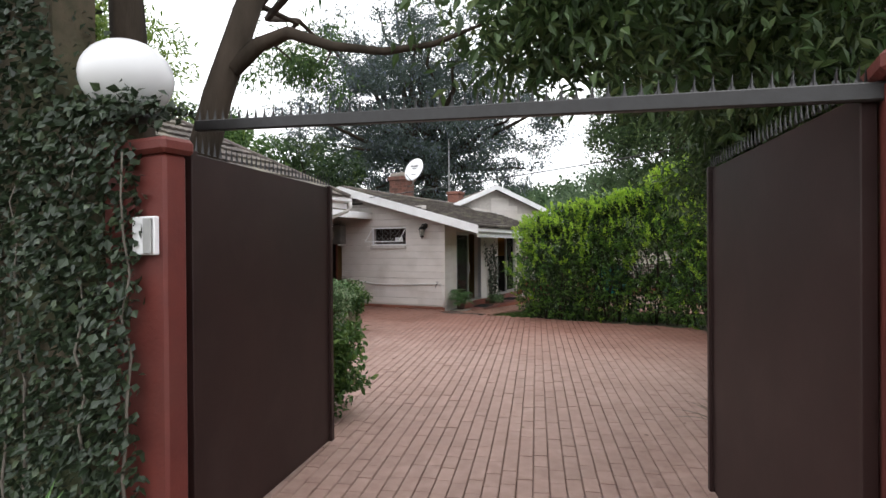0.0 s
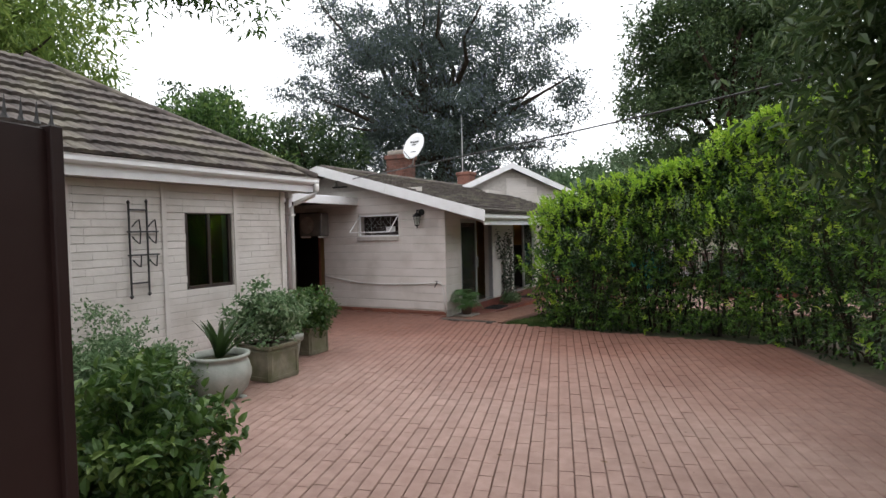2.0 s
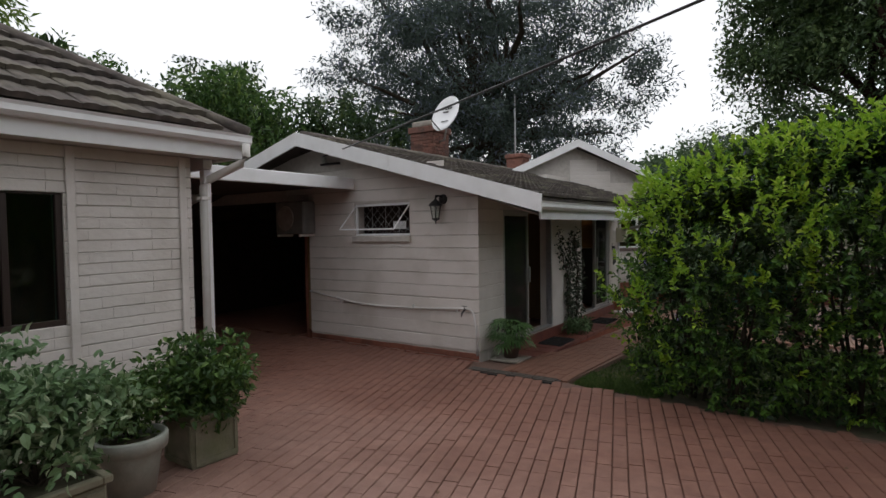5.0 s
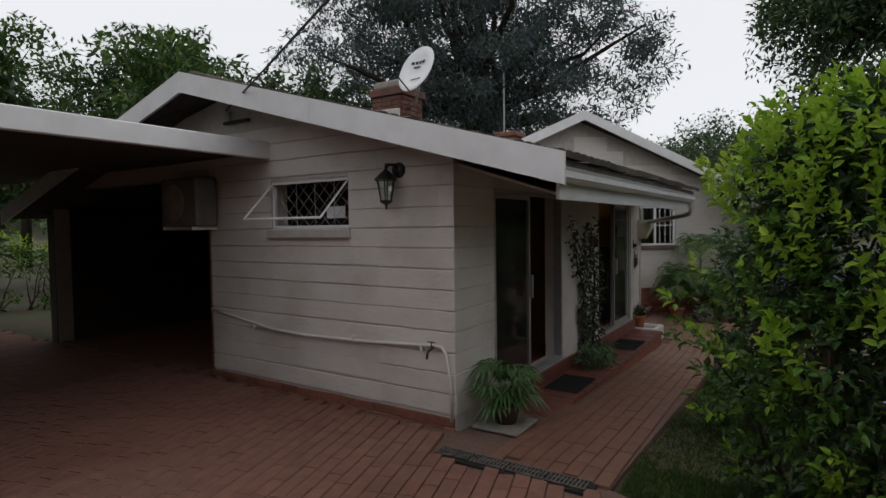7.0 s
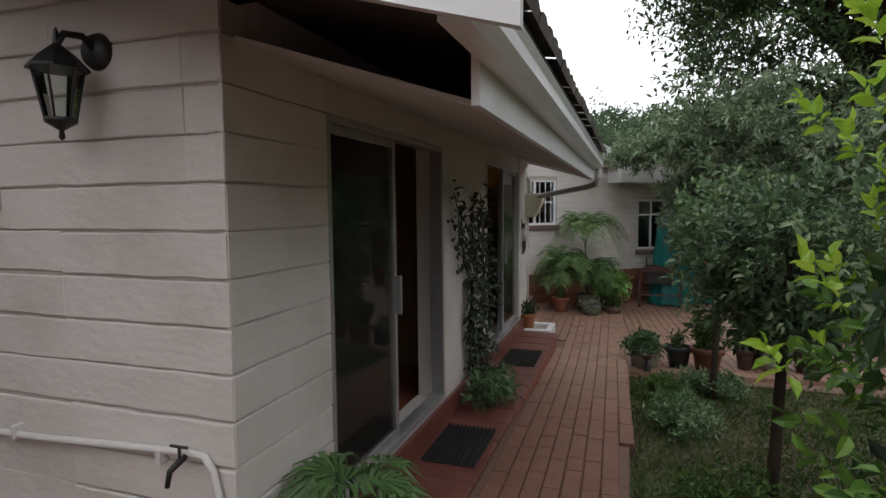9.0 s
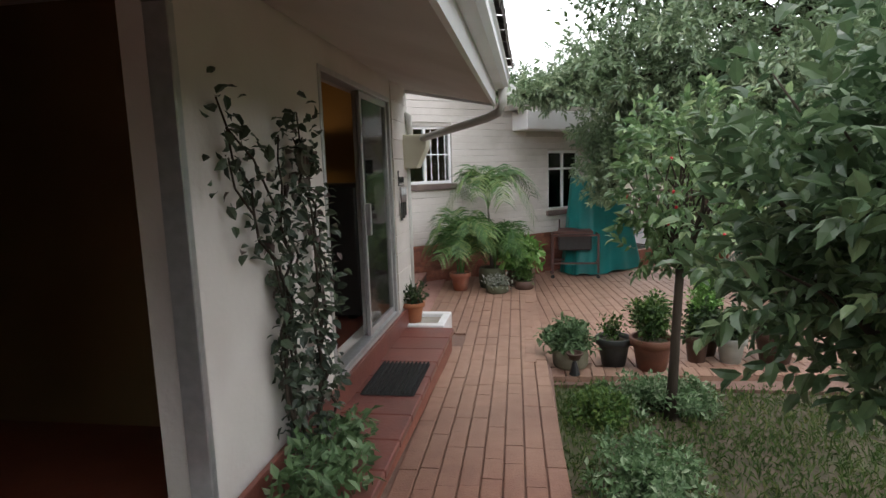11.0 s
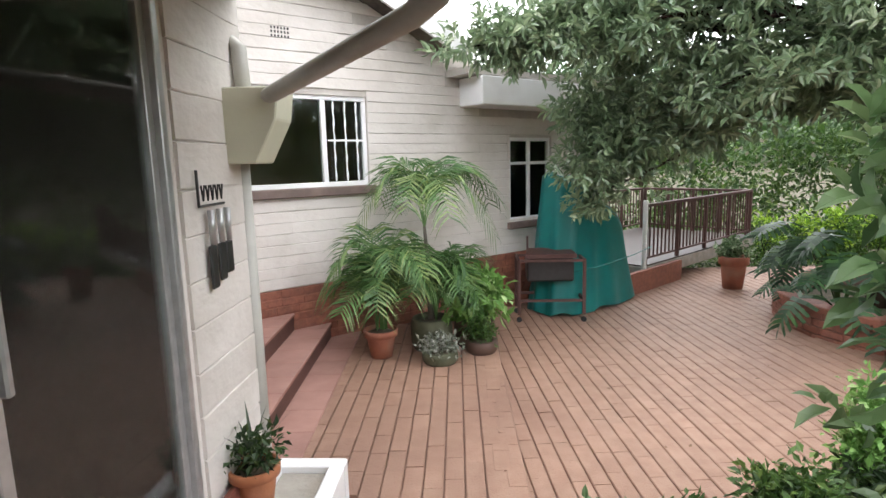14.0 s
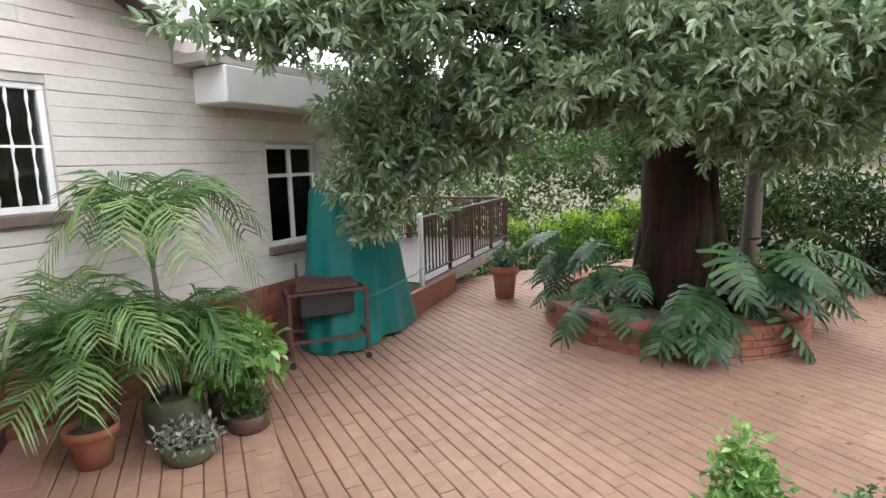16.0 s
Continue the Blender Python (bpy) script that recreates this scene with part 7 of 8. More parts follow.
# shrubs on the lawn
def standard_shrub(x, y, cz, cr, ntips, size, seed, leafmat, lean=0.1):
    """A slim trunk that forks into bare branches under a crown of leafy shoots."""
    g0 = ground_z(x, y)
    t = thing("lawn_shrub", (x, y, g0), "glossy-leaved standard shrub with a slim trunk on the lawn" if leafmat is LEAF_SHRUB else "open-branched shrub with a few red buds beside the terrace", "shrub", "standard shrubs on the lawn")
    c = np.array((x + lean, y, cz))
    tips = ellipsoid_clumps(ntips, c, cr, seed, 0.5)
    r = np.random.default_rng(seed + 1)
    tips = tips * 1.0 + (tips - c) * (0.16 * np.sin(tips[:, :1] * 7 + tips[:, 2:] * 5)) + r.normal(size=tips.shape) * 0.04
    fork = (x + lean * 0.5, y, cz - cr[2] * 0.62)
    bm = tube(bmesh.new(), [(x - 0.02, y, g0 - 0.05), (x, y, g0 + 0.3), (x + lean * 0.3, y + 0.02, (g0 + fork[2]) / 2 + 0.1), fork], [0.045, 0.038, 0.034, 0.03], 8)
    limbs(bm, fork, [Vector(c + (q - c) * 0.85) for q in tips[::max(1, ntips // 34)]], 0.016, seed, 5, 0.14)
    part("trunk", bm, BARK, t, "", True)
    out = (tips - c) / np.asarray(cr) + (0, 0, 0.35) + r.normal(size=tips.shape) * 0.3
    p, d = sprays(tips, out, 10, 0.16, seed + 2, 0.95)
    link("crown", leaves_mesh("crown", p, size, d, 0.2, 0.46, 0.25, seed + 3, full=True), leafmat, t)
    return t, tips


standard_shrub(-3.34, 14.25, 1.32, (0.72, 0.66, 0.64), 680, 0.066, 350, LEAF_SHRUB, 0.05)
BUSH, BUSH_TIPS = standard_shrub(-3.36, 16.75, 1.28, (0.66, 0.5, 0.78), 185, 0.084, 359, LEAF_BUSH, 0.06)
FLOWER = mat("red_petal", (0.45, 0.01, 0.02), (0.32, 0.01, 0.015), 0.5, 20, 0.0)
for q in BUSH_TIPS[np.argsort(BUSH_TIPS[:, 0] + 0.8 * BUSH_TIPS[:, 1])[2:40:5]]:
    bm = bmesh.new()
    bmesh.ops.create_icosphere(bm, subdivisions=2, radius=0.010, matrix=Matrix.Translation(Vector(q) + Vector((-0.01, -0.01, 0.01))) @ Matrix.Diagonal((1, 1, 1.35, 1)))
    part("bud", bm, FLOWER, BUSH, "small red flower bud", True)
t = thing("fan_palm", (-5.34, 12.45, 0.03), "small fan-leaved palm in a low pot on a stone slab", "potted plant")
part("pot", pot_shape("flower", 0.15, 0.17, -5.34, 12.45, 0.06), BROWN_POT, t, "", True)
part("soil", soil_disc(0.12, -5.34, 12.45, 0.21), SOIL, t)
part("slab", newbox(-5.56, -5.12, 12.22, 12.66, 0.03, 0.059, bevel=0.008), CONCRETE, t, "worn concrete slab")


def fan_leaf(base, heading, lift, length, fingers, seed):
    """A palmate leaf: narrow pleated fingers spread from one point."""
    r = random.Random(seed)
    V, Fc = [], []
    h = Vector((math.cos(heading), math.sin(heading), 0))
    sd = Vector((-h.y, h.x, 0))
    for i in range(fingers):
        a = (i / (fingers - 1) - 0.5) * 2.5
        d = (h * math.cos(a) + sd * math.sin(a)) * math.cos(lift) + Vector((0, 0, math.sin(lift) * (0.5 + 0.5 * math.cos(a))))
        d.normalize()
        w = d.cross(Vector((0, 0, 1))).normalized() * 0.017
        L = length * (0.75 + 0.3 * math.cos(a)) * r.uniform(0.9, 1.1)
        b, k = Vector(base), len(V)
        m_, e_ = b + d * L * 0.55 + Vector((0, 0, 0.012)), b + d * L - Vector((0, 0, L * 0.24))
        V += [b, m_ - w, m_ - Vector((0, 0, 0.006)), m_ + w, e_]
        Fc += [(k, k + 1, k + 2), (k, k + 2, k + 3), (k + 1, k + 4, k + 2), (k + 2, k + 4, k + 3)]
    return fast_mesh("fan_leaf", [tuple(v) for v in V], Fc)


for i in range(30):
    a, rad, zz = i * 2.4, rr.uniform(0.05, 0.2), rr.uniform(0.26, 0.60)
    q = (-5.34 + math.cos(a) * rad, 12.45 + math.sin(a) * rad, zz)
    link("fan_leaf", fan_leaf(q, a, rr.uniform(-0.5, 0.5), rr.uniform(0.2, 0.28), 8, i), LEAF_PALM if i % 4 else LEAF_PALE, t)
    part("stalk", tube(bmesh.new(), [(-5.34, 12.45, 0.2), (-5.34 + math.cos(a) * rad * 0.5, 12.45 + math.sin(a) * rad * 0.5, 0.2 + (zz - 0.2) * 0.7), q], 0.004, 4), LEAF_PALM, t)
# ground cover, grass
r = np.random.default_rng(61)


def cover(name, label, x0, x1, y0, y1, n, size, lm, seed, height=0.05, width=0.2, droop=-0.9, cat="ground cover", dens=None):
    rg = np.random.default_rng(seed)
    x, y = rg.uniform(x0, x1, n), rg.uniform(y0, y1, n)
    if dens is not None:
        k = dens(x, y)
        x, y = x[k], y[k]
    z = np.array([ground_z(a, b) for a, b in zip(x, y)]) + rg.uniform(0, height, len(x))
    ob = link(name, leaves_mesh(name, np.stack([x, y, z], 1), size, None, droop, width, 0.7, seed + 1), lm)
    return tagged(ob, label, cat, "", "stuff")


cover("lawn_grass", "short green lawn grass", -4.18, 3.5, 12.2, 17.5, 60000, 0.06, GRASS, 400, 0.01, 0.16)
cover("lawn_edge_grass", "short green grass at the path mouth", -4.15, -3.2, 11.72, 12.3, 5000, 0.05, GRASS, 402, 0.01, 0.16)
for i, (x, y, fr, lm) in enumerate(((-3.75, 15.6, (0.35, 0.5, 0.14), LEAF_PALE), (-3.4, 16.9, (0.45, 0.35, 0.14), LEAF_PALE), (-3.9, 16.7, (0.22, 0.3, 0.12), LEAF_MID), (-3.6, 13.6, (0.4, 0.4, 0.2), LEAF_MID))):
    g0 = ground_z(x, y)
    t = thing("low_shrub", (x, y, g0), "low grey-green ground cover shrub on the lawn", "shrub", "low shrubs on the lawn")
    leafy(t, "foliage", (x, y, g0 + fr[2] * 0.8), fr, 70, 0.08, 40, 0.045, lm, 410 + 5 * i, base=(x, y, g0))
structure("edging_bricks", newbox(-4.2, -1.4, 17.42, 17.74, -0.5, -0.40), MORTAR, "bed of the brick edging", "paving")


def fallen_leaves():
    """Dry leaves lying flat on the yard and the terrace."""
    rg = np.random.default_rng(91)
    xy = np.concatenate([rg.uniform((-4.0, 18.4), (1.0, 23.0), (70, 2)), rg.uniform((-4.5, 3.5), (1.6, 10.6), (60, 2))])
    z = np.where(xy[:, 1] > 17, LOWER + 0.006, 0.066)
    me = leaves_mesh("fallen_leaves", np.stack([xy[:, 0], xy[:, 1], z], 1), 0.05, None, 0.0, 0.5, 1.0, 92, full=True)
    co = np.empty(len(me.vertices) * 3, np.float32)
    me.vertices.foreach_get("co", co)
    co = co.reshape(-1, 3)
    floor_ = np.where(co[:, 1] > 17, LOWER + 0.006, 0.066)
    co[:, 2] = floor_ + np.abs(co[:, 2] - floor_) * 0.12
    me.vertices.foreach_set("co", co.ravel())
    me.update()
    tagged(link("fallen_leaves", me, DRY_LEAF), "scattered dry brown leaves on the paving", "leaves", "", "stuff")


DRY_LEAF = mat("dry_leaf", (0.16, 0.085, 0.04), (0.09, 0.05, 0.025), 0.7, 30, 0.1, 60, island=0.3)
fallen_leaves()
# hedges and trees beyond the terrace
hedge_line("far_hedge", "bright clipped hedge beyond the balcony", [(1.5, 27.5, 1.3), (3.5, 26.6, 1.4), (6.0, 26.2, 1.5)], 1.3, 0.7, 260, 0.25, 60, 0.09, LEAF_HEDGE, 431, 0.05, shoots=30)
hedge_line("boundary_shrubs", "dense dark shrubs at the terrace edge", [(2.6, 24.0, 1.2), (3.4, 22.6, 1.6), (4.2, 21.0, 1.4), (4.6, 19.0, 1.2)], 1.3, 0.7, 300, 0.28, 60, 0.1, LEAF_DARK, 441, 0.05)
hedge_line("garden_screen", "tall mixed green shrubs closing the garden", [(-0.5, 30.0, 3.2), (3.0, 30.5, 3.6), (7.5, 28.0, 4.2), (9.0, 23.0, 4.2), (9.0, 17.0, 4.0), (7.5, 12.0, 3.8)], 3.5, 1.3, 620, 0.55, 60, 0.17, LEAF_MID, 451, 0.05)


def far_woods():
    rg = np.random.default_rng(71)
    a = rg.uniform(-2.2, 1.5, 3200)
    d = rg.uniform(75, 210, 3200)
    x, y = np.sin(a) * d, 10 + np.cos(a) * d
    z = np.array([ground_z(p, q) for p, q in zip(x, y)])
    c = np.stack([x, y, z + rg.uniform(1.5, 5.5, 3200)], 1)
    p, dd = clumps(c, rg.uniform(2.0, 4.2, 3200), 26, 72)
    tagged(link("far_woods", leaves_mesh("far_woods", p, 1.5, dd * 0.6, 0.1, 0.6, 0.9, 73), LEAF_FAR), "green wooded hillside in the distance", "woods", "", "stuff")


far_woods()


# ---- bricks, pavers, tiles: one by one ----
def sized_brick(name, l, w, h, ch, material):
    """A brick of that size lying on z = 0, with eased top edges; x along, y across."""
    V = []
    for z, i in ((0, 0), (h - ch, 0), (h, ch)):
        V += [(i * 0.05, i, z), (l - i * 0.05, i, z), (l - i * 0.05, w - i, z), (i * 0.05, w - i, z)]
    Fc = []
    for a in (0, 4):
        for k in range(4):
            j = (k + 1) % 4
            Fc += [(a + k, a + j, a + 4 + j), (a + k, a + 4 + j, a + 4 + k)]
    Fc += [(8, 9, 10), (8, 10, 11)]
    me = fast_mesh(name, V, Fc)
    me.materials.append(material)
    return me, np.array(V, float), np.array(Fc)


def long_brick(name, l, w, h, ch, material, seed):
    """A long rendered course: a strip whose upper and lower edges wander a little."""
    rg = random.Random(seed)
    n = max(2, int(l / 0.11))
    V, Fc = [], []
    for i in range(n + 1):
        x = l * i / n
        a, b, o = rg.uniform(-0.0025, 0.0035), rg.uniform(-0.0035, 0.0025), rg.uniform(-0.0015, 0.0015)
        V += [(x, a, 0), (x, a, h - ch + o), (x, a + ch, h + o), (x, w + b - ch, h + o), (x, w + b, h - ch + o), (x, w + b, 0)]
    for i in range(n):
        for k in range(5):
            p, q = 6 * i + k, 6 * i + k + 1
            Fc += [(p, p + 6, q + 6), (p, q + 6, q)]
    for e, f in ((0, 1), (6 * n, 0)):
        for k in range(1, 5):
            Fc.append((e, e + k, e + k + 1) if f else (e, e + k + 1, e + k))
    me = fast_mesh(name, V, Fc)
    me.materials.append(material)
    return me, np.array(V, float), np.array(Fc)


def lay(parent, name, shape, mats, near, rest_name, material):
    """Lays pieces at the given matrices: up to 300 chosen ones as objects on one mesh, the rest joined."""
    me, A, Fc = shape
    V, Fs, base, count = [], [], 0, 0
    for m in mats:
        c = m.translation
        if count < 300 and near(c):
            count += 1
            ob = new(name, me)
            ob.parent = parent
            ob.matrix_basis = m
        else:
            R = np.array(m)
            V.append(A @ R[:3, :3].T + R[:3, 3])
            Fs.append(Fc + base)
            base += len(A)
    if V:
        tagged(link(rest_name, fast_mesh(rest_name, np.concatenate(V), np.concatenate(Fs)), material, parent), kind="stuff")


def inside(poly, x, y):
    k = False
    for (x0, y0), (x1, y1) in zip(poly, poly[1:] + poly[:1]):
        if (y0 > y) != (y1 > y) and x < x0 + (y - y0) * (x1 - x0) / (y1 - y0):
            k = not k
    return k


def paving(parent, poly, angle, zf, material, near, seed, L=0.228, W=0.116, skip=None, end=0.005):
    """Stretcher rows of pavers within an outline; angle: how far the rows turn from +y, anticlockwise."""
    rg, ro = random.Random(seed), random.Random(seed + 50)
    shape = sized_brick("paver", L - end, W - 0.0065, 0.06, 0.006, material)
    ca, sa = math.cos(radians(angle)), math.sin(radians(angle))
    cx, cy = sum(p[0] for p in poly) / len(poly), sum(p[1] for p in poly) / len(poly)
    R = max(math.hypot(p[0] - cx, p[1] - cy) for p in poly) + 0.3
    out = []
    for i in range(int(-R / W), int(R / W) + 1):
        off = ro.uniform(0, L)
        for j in range(int(-R / L) - 1, int(R / L) + 1):
            u, v = j * L + off, i * W
            x, y = cx - sa * u + ca * v, cy + ca * u + sa * v
            if not inside(poly, x, y) or (skip and skip(x, y)):
                continue
            z = zf(y) - 0.06 + rg.uniform(-0.0025, 0.0025)
            slope = math.degrees(math.atan2(zf(y + 0.1) - zf(y - 0.1), 0.2))
            m = Matrix.Translation((x, y, z)) @ pose(0, 0, 0, slope * ca, 0, 0) @ Matrix.Rotation(radians(90 + angle), 4, "Z") @ pose(0, 0, 0, rg.uniform(-0.5, 0.5), rg.uniform(-0.4, 0.4), rg.uniform(-0.5, 0.5)) @ Matrix.Translation((-L / 2, -W / 2, 0))
            out.append(m)
    lay(parent, "paver", shape, out, near, "far_pavers", material)


yard = [(-15.5, 9.1), (-6.95, 9.1), (-6.75, 0.4), (2.2, 0.4), (2.2, 6.8), (0.5, 11.1), (-3.9, 11.5), (-5.55, 11.5), (-5.66, 12.0), (-15.5, 12.0)]

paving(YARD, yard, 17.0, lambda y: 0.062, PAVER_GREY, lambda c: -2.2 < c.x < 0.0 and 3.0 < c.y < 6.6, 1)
path = [(-5.12, 11.72), (-4.22, 11.72), (-4.22, 17.5), (-4.33, 20.9), (-4.45, 22.2), (-5.80, 21.2), (-5.80, 18.42), (-5.12, 18.42)]
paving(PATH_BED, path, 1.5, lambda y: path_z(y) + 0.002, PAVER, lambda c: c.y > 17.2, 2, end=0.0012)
terrace = [(-4.36, 17.74), (-1.5, 17.74), (1.5, 19.2), (4.4, 20.2), (4.4, 25.0), (-1.6, 25.0), (-2.3, 24.0), (-4.48, 22.35), (-4.42, 21.0)]
paving(LOW_BED, terrace, 5.5, lambda y: LOWER + 0.002, PAVER, lambda c: c.x < -2.4 and 18.3 < c.y < 21.6, 3, end=0.0015, skip=lambda x, y: (x - PC[0]) ** 2 + (y - PC[1]) ** 2 < 1.40 ** 2)
# brick edging between terrace and lawn, laid across
shape = sized_brick("edging_brick", 0.222, 0.108, 0.07, 0.006, PAVER)
rg = random.Random(8)
for i in range(25):
    ob = new("edging_brick", shape[0])
    ob.parent = LOW_BED
    ob.matrix_basis = Matrix.Translation((-4.19 + i * 0.115, 17.48 + 0.010 * i, LOWER - 0.058 + rg.uniform(-0.004, 0.004))) @ pose(0, 0, 0, 0, 0, 90 + rg.uniform(-2, 2)) @ Matrix.Translation((0, -0.108, 0))
# kerb course along the upper deck's edge
for i in range(15):
    ob = new("edging_brick", shape[0])
    ob.parent = PATH_BED
    ob.matrix_basis = Matrix.Translation((-4.33 - 0.002 * i, 17.55 + i * 0.228, PATH_Z1 - 0.066 + rg.uniform(-0.003, 0.003))) @ pose(0, 0, 0, 0, 0, 90 + rg.uniform(-1, 1))


def course_wall(parent, to_world, a0, a1, z0, z1, h, L, openings, material, near, seed, joint=0.009, vert=0.003, slant=None, depth=0.02, vary=0.5, rough=0.004, whole=False):
    """Courses of bricks on a wall's face. to_world: from (along, height, out) to the place."""
    rg = random.Random(seed)
    lengths = [L * f for f in (1.0, 0.5, 0.75, 1.5, 0.3)]
    kinds = [(l, v) for l in lengths for v in range(5 if l > 0.6 else 1)]
    shapes = {(l, v): long_brick("brick", l - vert, h - joint, depth, 0.005, material, seed * 9 + v) if l > 0.6 else sized_brick("brick", l - vert, h - joint, depth, 0.005, material) for l, v in kinds}
    todo = {k: [] for k in kinds}
    z, row = z0, 0
    while z < z1 - h * 0.4:
        spans = [(a0, a1)]
        for o in openings:
            if o[2] < z + h * 0.6 and o[3] > z + h * 0.4:
                spans = [q for s in spans for q in ((s[0], min(s[1], o[0])), (max(s[0], o[1]), s[1])) if q[1] - q[0] > 0.02]
        for s0, s1 in spans:
            a = s0
            first = lengths[0] if whole else rg.choice((lengths[1], lengths[0], lengths[2]))
            while a < s1 - 0.02:
                left = s1 - a
                fit_ = [l for l in lengths if l <= left + 0.004]
                if not fit_:
                    l = lengths[4]
                    sc = left / l
                else:
                    pick = first if first in fit_ else (lengths[3] if lengths[3] in fit_ and rg.random() < vary else (lengths[0] if lengths[0] in fit_ else fit_[-1] if len(fit_) == 1 else max(fit_)))
                    l, sc = pick, 1.0
                first = 0
                if slant is None or slant(a + l * sc / 2, z + h):
                    m = to_world @ Matrix.Translation((a, z + rg.uniform(-0.0025, 0.0025), -depth + 0.014 + rg.uniform(0, rough))) @ pose(0, 0, 0, rg.uniform(-0.8, 0.8), rg.uniform(-0.04, 0.04), rg.uniform(-0.15, 0.15)) @ Matrix.Diagonal((sc, 1, 1, 1))
                    todo[(l, rg.randrange(5) if l > 0.6 else 0)].append(m)
                a += l * sc
        z += h
        row += 1
    for k in kinds:
        if todo[k]:
            lay(parent, "brick", shapes[k], todo[k], near, "far_bricks", material)


FACE_S = Matrix(((1, 0, 0, 0), (0, 0, -1, SY + 0.012), (0, 1, 0, 0), (0, 0, 0, 1)))
FACE_E = Matrix(((0, 0, 1, EX - 0.012), (1, 0, 0, 0), (0, 1, 0, 0), (0, 0, 0, 1)))
FACE_L = Matrix(((0, 0, 1, LX - 0.012), (1, 0, 0, 0), (0, 1, 0, 0), (0, 0, 0, 1)))
FACE_W = WM @ Matrix(((1, 0, 0, 0), (0, 0, -1, 0.012), (0, 1, 0, 0), (0, 0, 0, 1)))
course_wall(WALL_S, FACE_S, -12.9, SX, 0.17, 3.3, 0.18, 3.36, [SWIN, SDOOR], WHITE_BRICK, lambda c: c.x > -8.9, 21, joint=0.010, slant=lambda a, z: z < RIDGE_Z - 0.16 - SLOPE * abs(a - RIDGE_X), rough=0.003, vert=0.0008, whole=True)
course_wall(WALL_S, FACE_S, -12.9, SX, -0.03, 0.165, 0.088, 0.23, [SDOOR], FACE_BRICK, lambda c: False, 22)
course_wall(WALL_E, FACE_E, SY + 0.001, 12.79, 0.17, 2.3, 0.18, 0.718, [DOOR_A], WHITE_BRICK, lambda c: True, 23, joint=0.004, vert=0.0008, rough=0.001, whole=True)
course_wall(WALL_E, FACE_E, 17.74, EAST_N, 0.17, 2.5, 0.18, 0.658, [DOOR_B], WHITE_BRICK, lambda c: True, 24, joint=0.0015, vert=0.0008, rough=0.001, whole=True)
course_wall(WALL_L, FACE_L, 0.0, LN, 0.06, 2.6, 0.098, 0.36, [LWIN, LDOOR], WHITE_BRICK, lambda c: c.y > 5.6, 25, joint=0.006, vert=0.0012, vary=0.2, rough=0.002)
course_wall(WALL_N, FACE_W, -2.7, 3.55, 0.34, 3.95, 0.105, 1.5, [NWIN, NWIN2], WHITE_BRICK, lambda c: True, 26, joint=0.0022, slant=lambda a, z: z < W_RZ - 0.14 - W_SLOPE * abs(a - W_RX) or (a > 0.6 and z < 2.12), rough=0.002, vert=0.0008)
course_wall(WALL_N, FACE_W, -2.7, 3.55, -0.38, 0.34, 0.080, 0.225, [], FACE_BRICK, lambda c: True, 27, joint=0.010, vert=0.010, vary=0.0)
# bricks of the round planter
shape = sized_brick("brick", 0.215, 0.070, 0.03, 0.006, FACE_BRICK)
for row in range(4):
    n = 40
    for k in range(n):
        a = 2 * math.pi * (k + 0.5 * (row % 2)) / n
        if math.sin(a) > 0.75:
            continue
        ob = new("brick", shape[0])
        ob.parent = PLANTER
        d = Vector((math.cos(a), math.sin(a), 0))
        tng = Vector((-d.y, d.x, 0))
        ob.matrix_basis = Matrix.Translation((PC[0], PC[1], 0)) @ Matrix(((tng.x, 0, d.x, d.x * 1.405 - tng.x * 0.107), (tng.y, 0, d.y, d.y * 1.405 - tng.y * 0.107), (0, 1, 0, -0.40 + row * 0.08), (0, 0, 0, 1)))
cope = sized_brick("coping_brick", 0.215, 0.24, 0.06, 0.01, FACE_BRICK)
for k in range(42):
    a = 2 * math.pi * k / 42
    ob = new("coping_brick", cope[0])
    ob.parent = PLANTER
    d = Vector((math.cos(a), math.sin(a), 0))
    tng = Vector((-d.y, d.x, 0))
    ob.matrix_basis = Matrix.Translation((PC[0] + d.x * 1.22 - tng.x * 0.107, PC[1] + d.y * 1.22 - tng.y * 0.107, -0.09)) @ Matrix(((tng.x, d.x, 0, 0), (tng.y, d.y, 0, 0), (0, 0, 1, 0), (0, 0, 0, 1)))
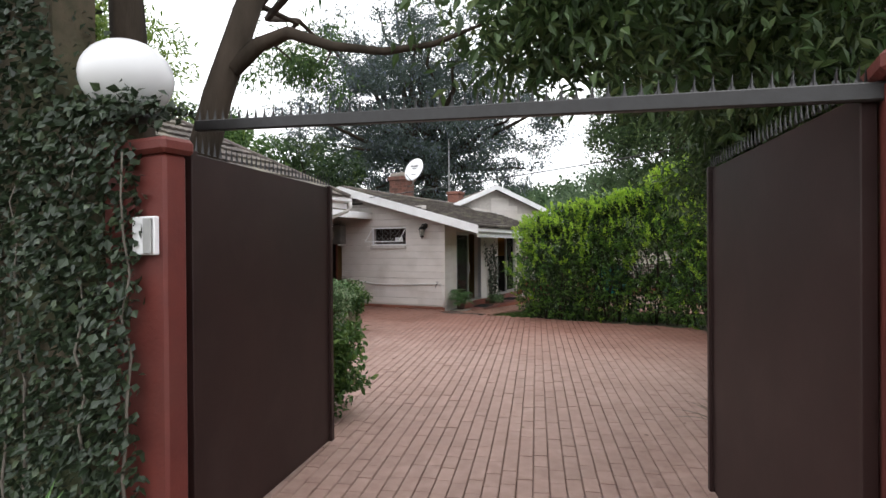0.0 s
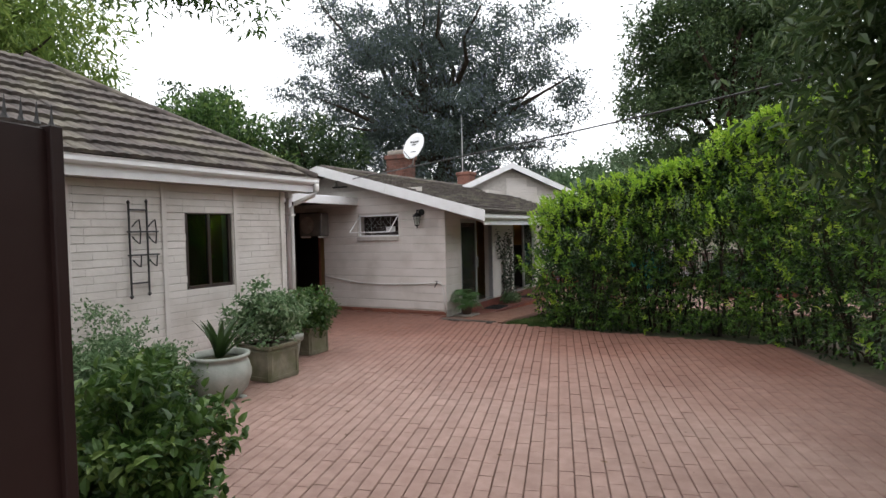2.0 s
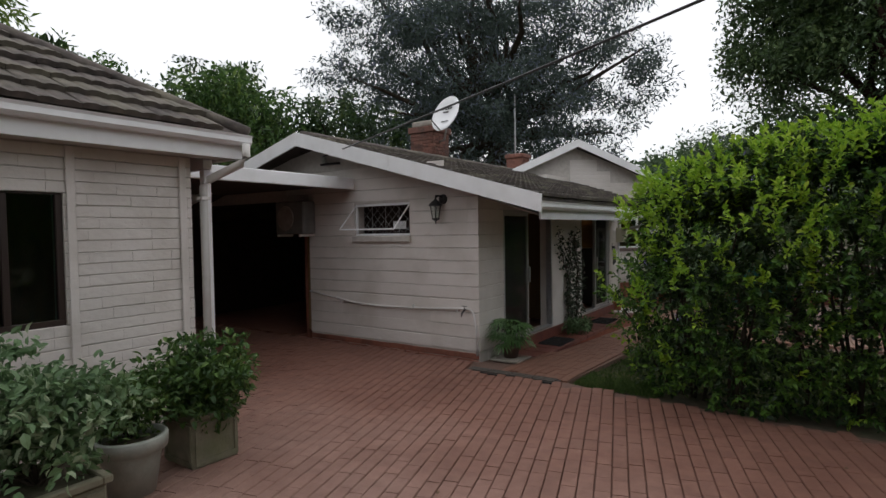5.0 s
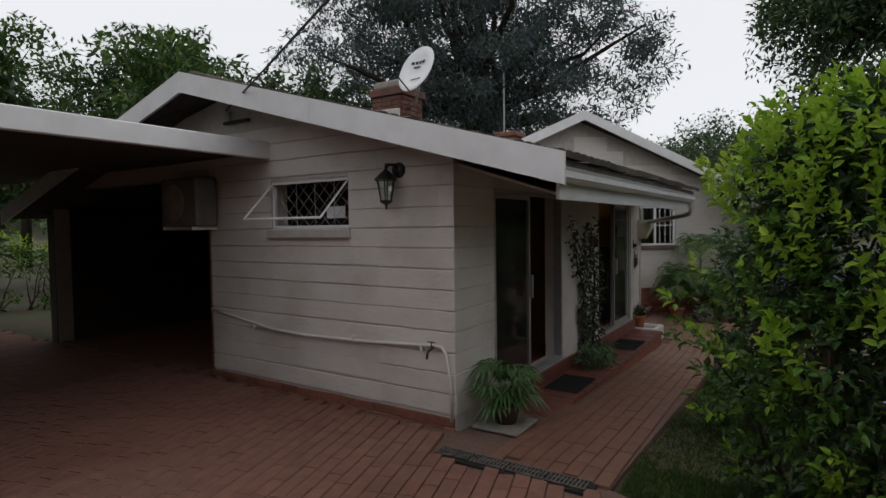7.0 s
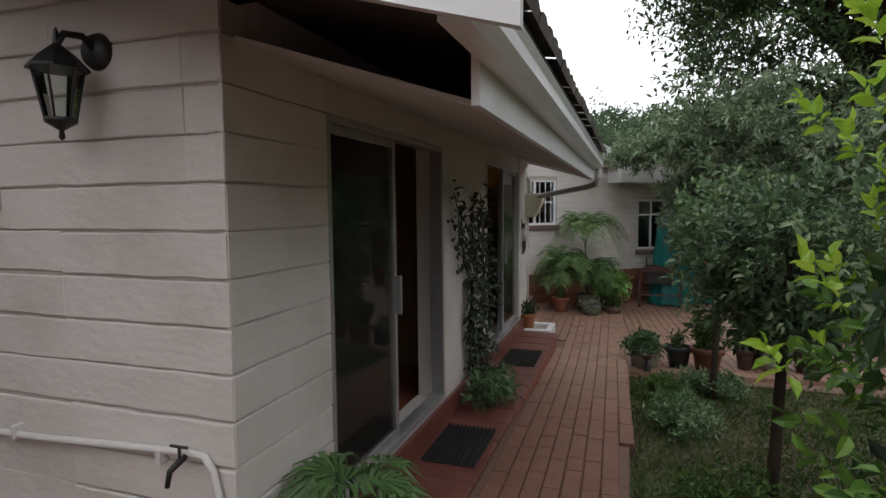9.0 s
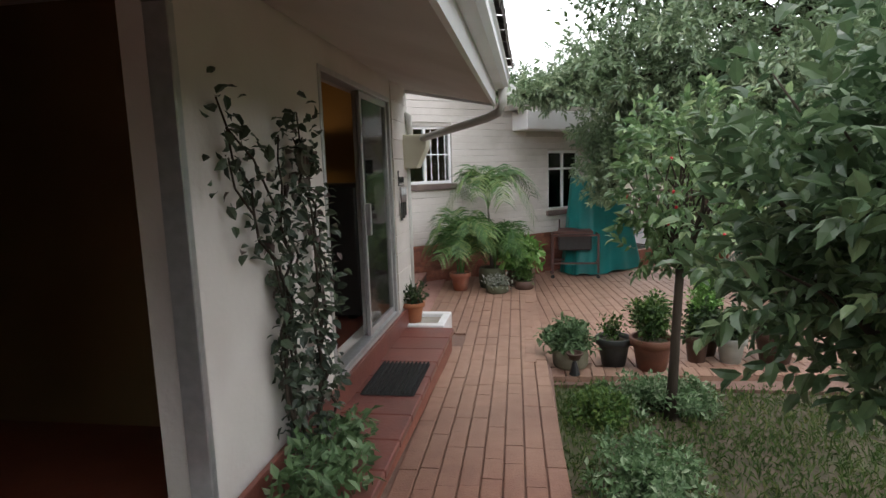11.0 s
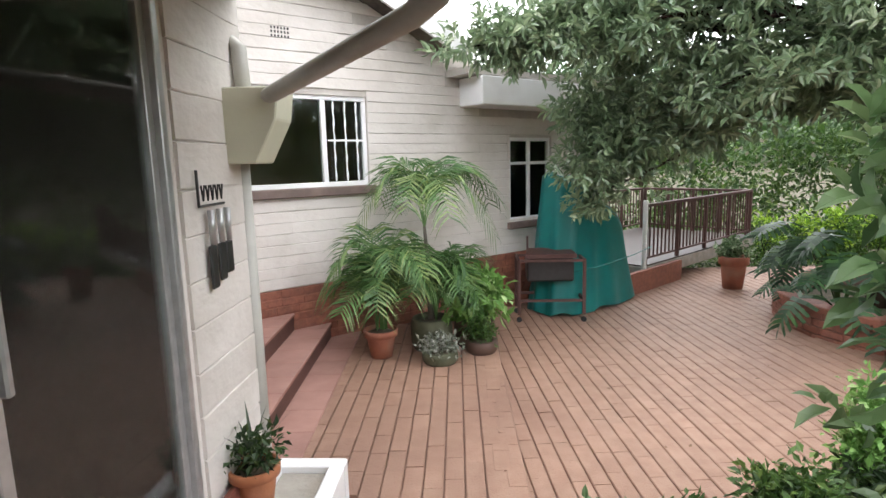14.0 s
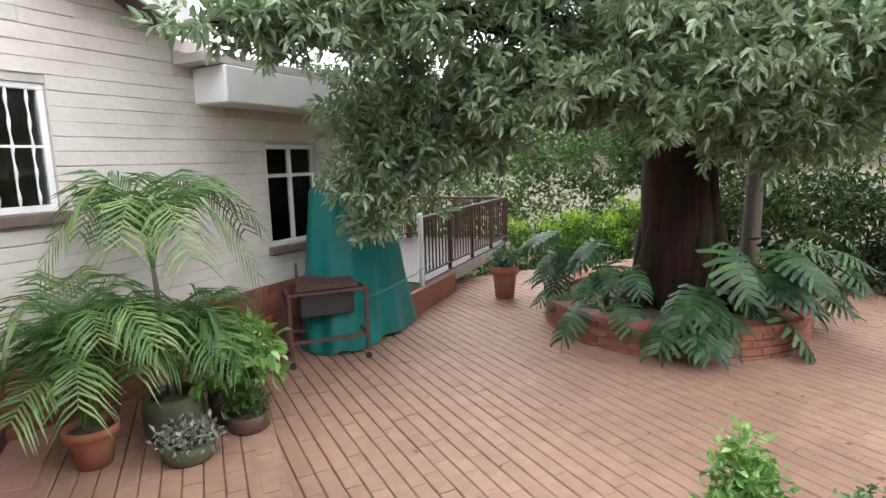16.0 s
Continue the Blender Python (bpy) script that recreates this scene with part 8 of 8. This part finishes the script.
course_wall(CHIMNEY, Matrix(((1, 0, 0, 0), (0, 0, -1, 15.98), (0, 1, 0, 0), (0, 0, 0, 1))), -9.75, -9.1, 3.2, 4.12, 0.083, 0.22, [], SOOTY_BRICK, lambda c: True, 28, vert=0.009, vary=0.0)
course_wall(CHIMNEY, Matrix(((0, 0, 1, -9.1), (1, 0, 0, 0), (0, 1, 0, 0), (0, 0, 0, 1))), 15.98, 16.6, 3.2, 4.12, 0.083, 0.22, [], SOOTY_BRICK, lambda c: True, 29, vert=0.009, vary=0.0)
# roof tiles one by one
SL = math.hypot(EAVE_X - RIDGE_X, RIDGE_Z - EAVE_Z)
lay_tiles(ROOF, (EAVE_X - 0.09, R_S + 0.02, EAVE_Z + 0.025), (0, 1, 0), (RIDGE_X - EAVE_X, 0, RIDGE_Z - EAVE_Z), 36, 14, 0.304, SL / 14, lambda c: c.x > RIDGE_X - 0.1 and c.y < R_N - 0.1 + CUT * (EAVE_X - 0.12 - c.x), lambda i, j: i < 20, 31)
LSL = 3.0 * math.hypot(1, L_SL)
lay_tiles(ROOF_L, (L_EX + 0.03, 0.2, L_EZ), (0, 1, 0), (-1, 0, L_SL), 30, 11, 0.304, LSL / 11, lambda c: c.y < L_EN - (L_EX - c.x) - 0.05, lambda i, j: i > 3, 32)
WSL = (W_E - W_RX) * math.hypot(1, W_SLOPE)
o3, a3, u3 = WM @ Vector((W_E, -0.36, W_EZ)), WM.to_3x3() @ Vector((0, 1, 0)), WM.to_3x3() @ Vector((-1, 0, W_SLOPE))
lay_tiles(ROOF_W, o3, a3, u3, 12, 11, 0.304, WSL / 11, lambda c: True, lambda i, j: False, 33)
# ridge and hip caps
bm = bmesh.new()
tube(bm, [(RIDGE_X, R_S + 0.1 + i * 0.35, RIDGE_Z + 0.02 + 0.006 * (i % 2)) for i in range(30)], 0.07, 8)
part("ridge_cap", bm, TILE, ROOF, "", True)
bm = bmesh.new()
tube(bm, [(L_EX - i * 0.25, L_EN - i * 0.25, L_EZ + 0.03 + L_SL * i * 0.25) for i in range(13)], 0.06, 8)
part("hip_cap", bm, TILE, ROOF_L, "", True)
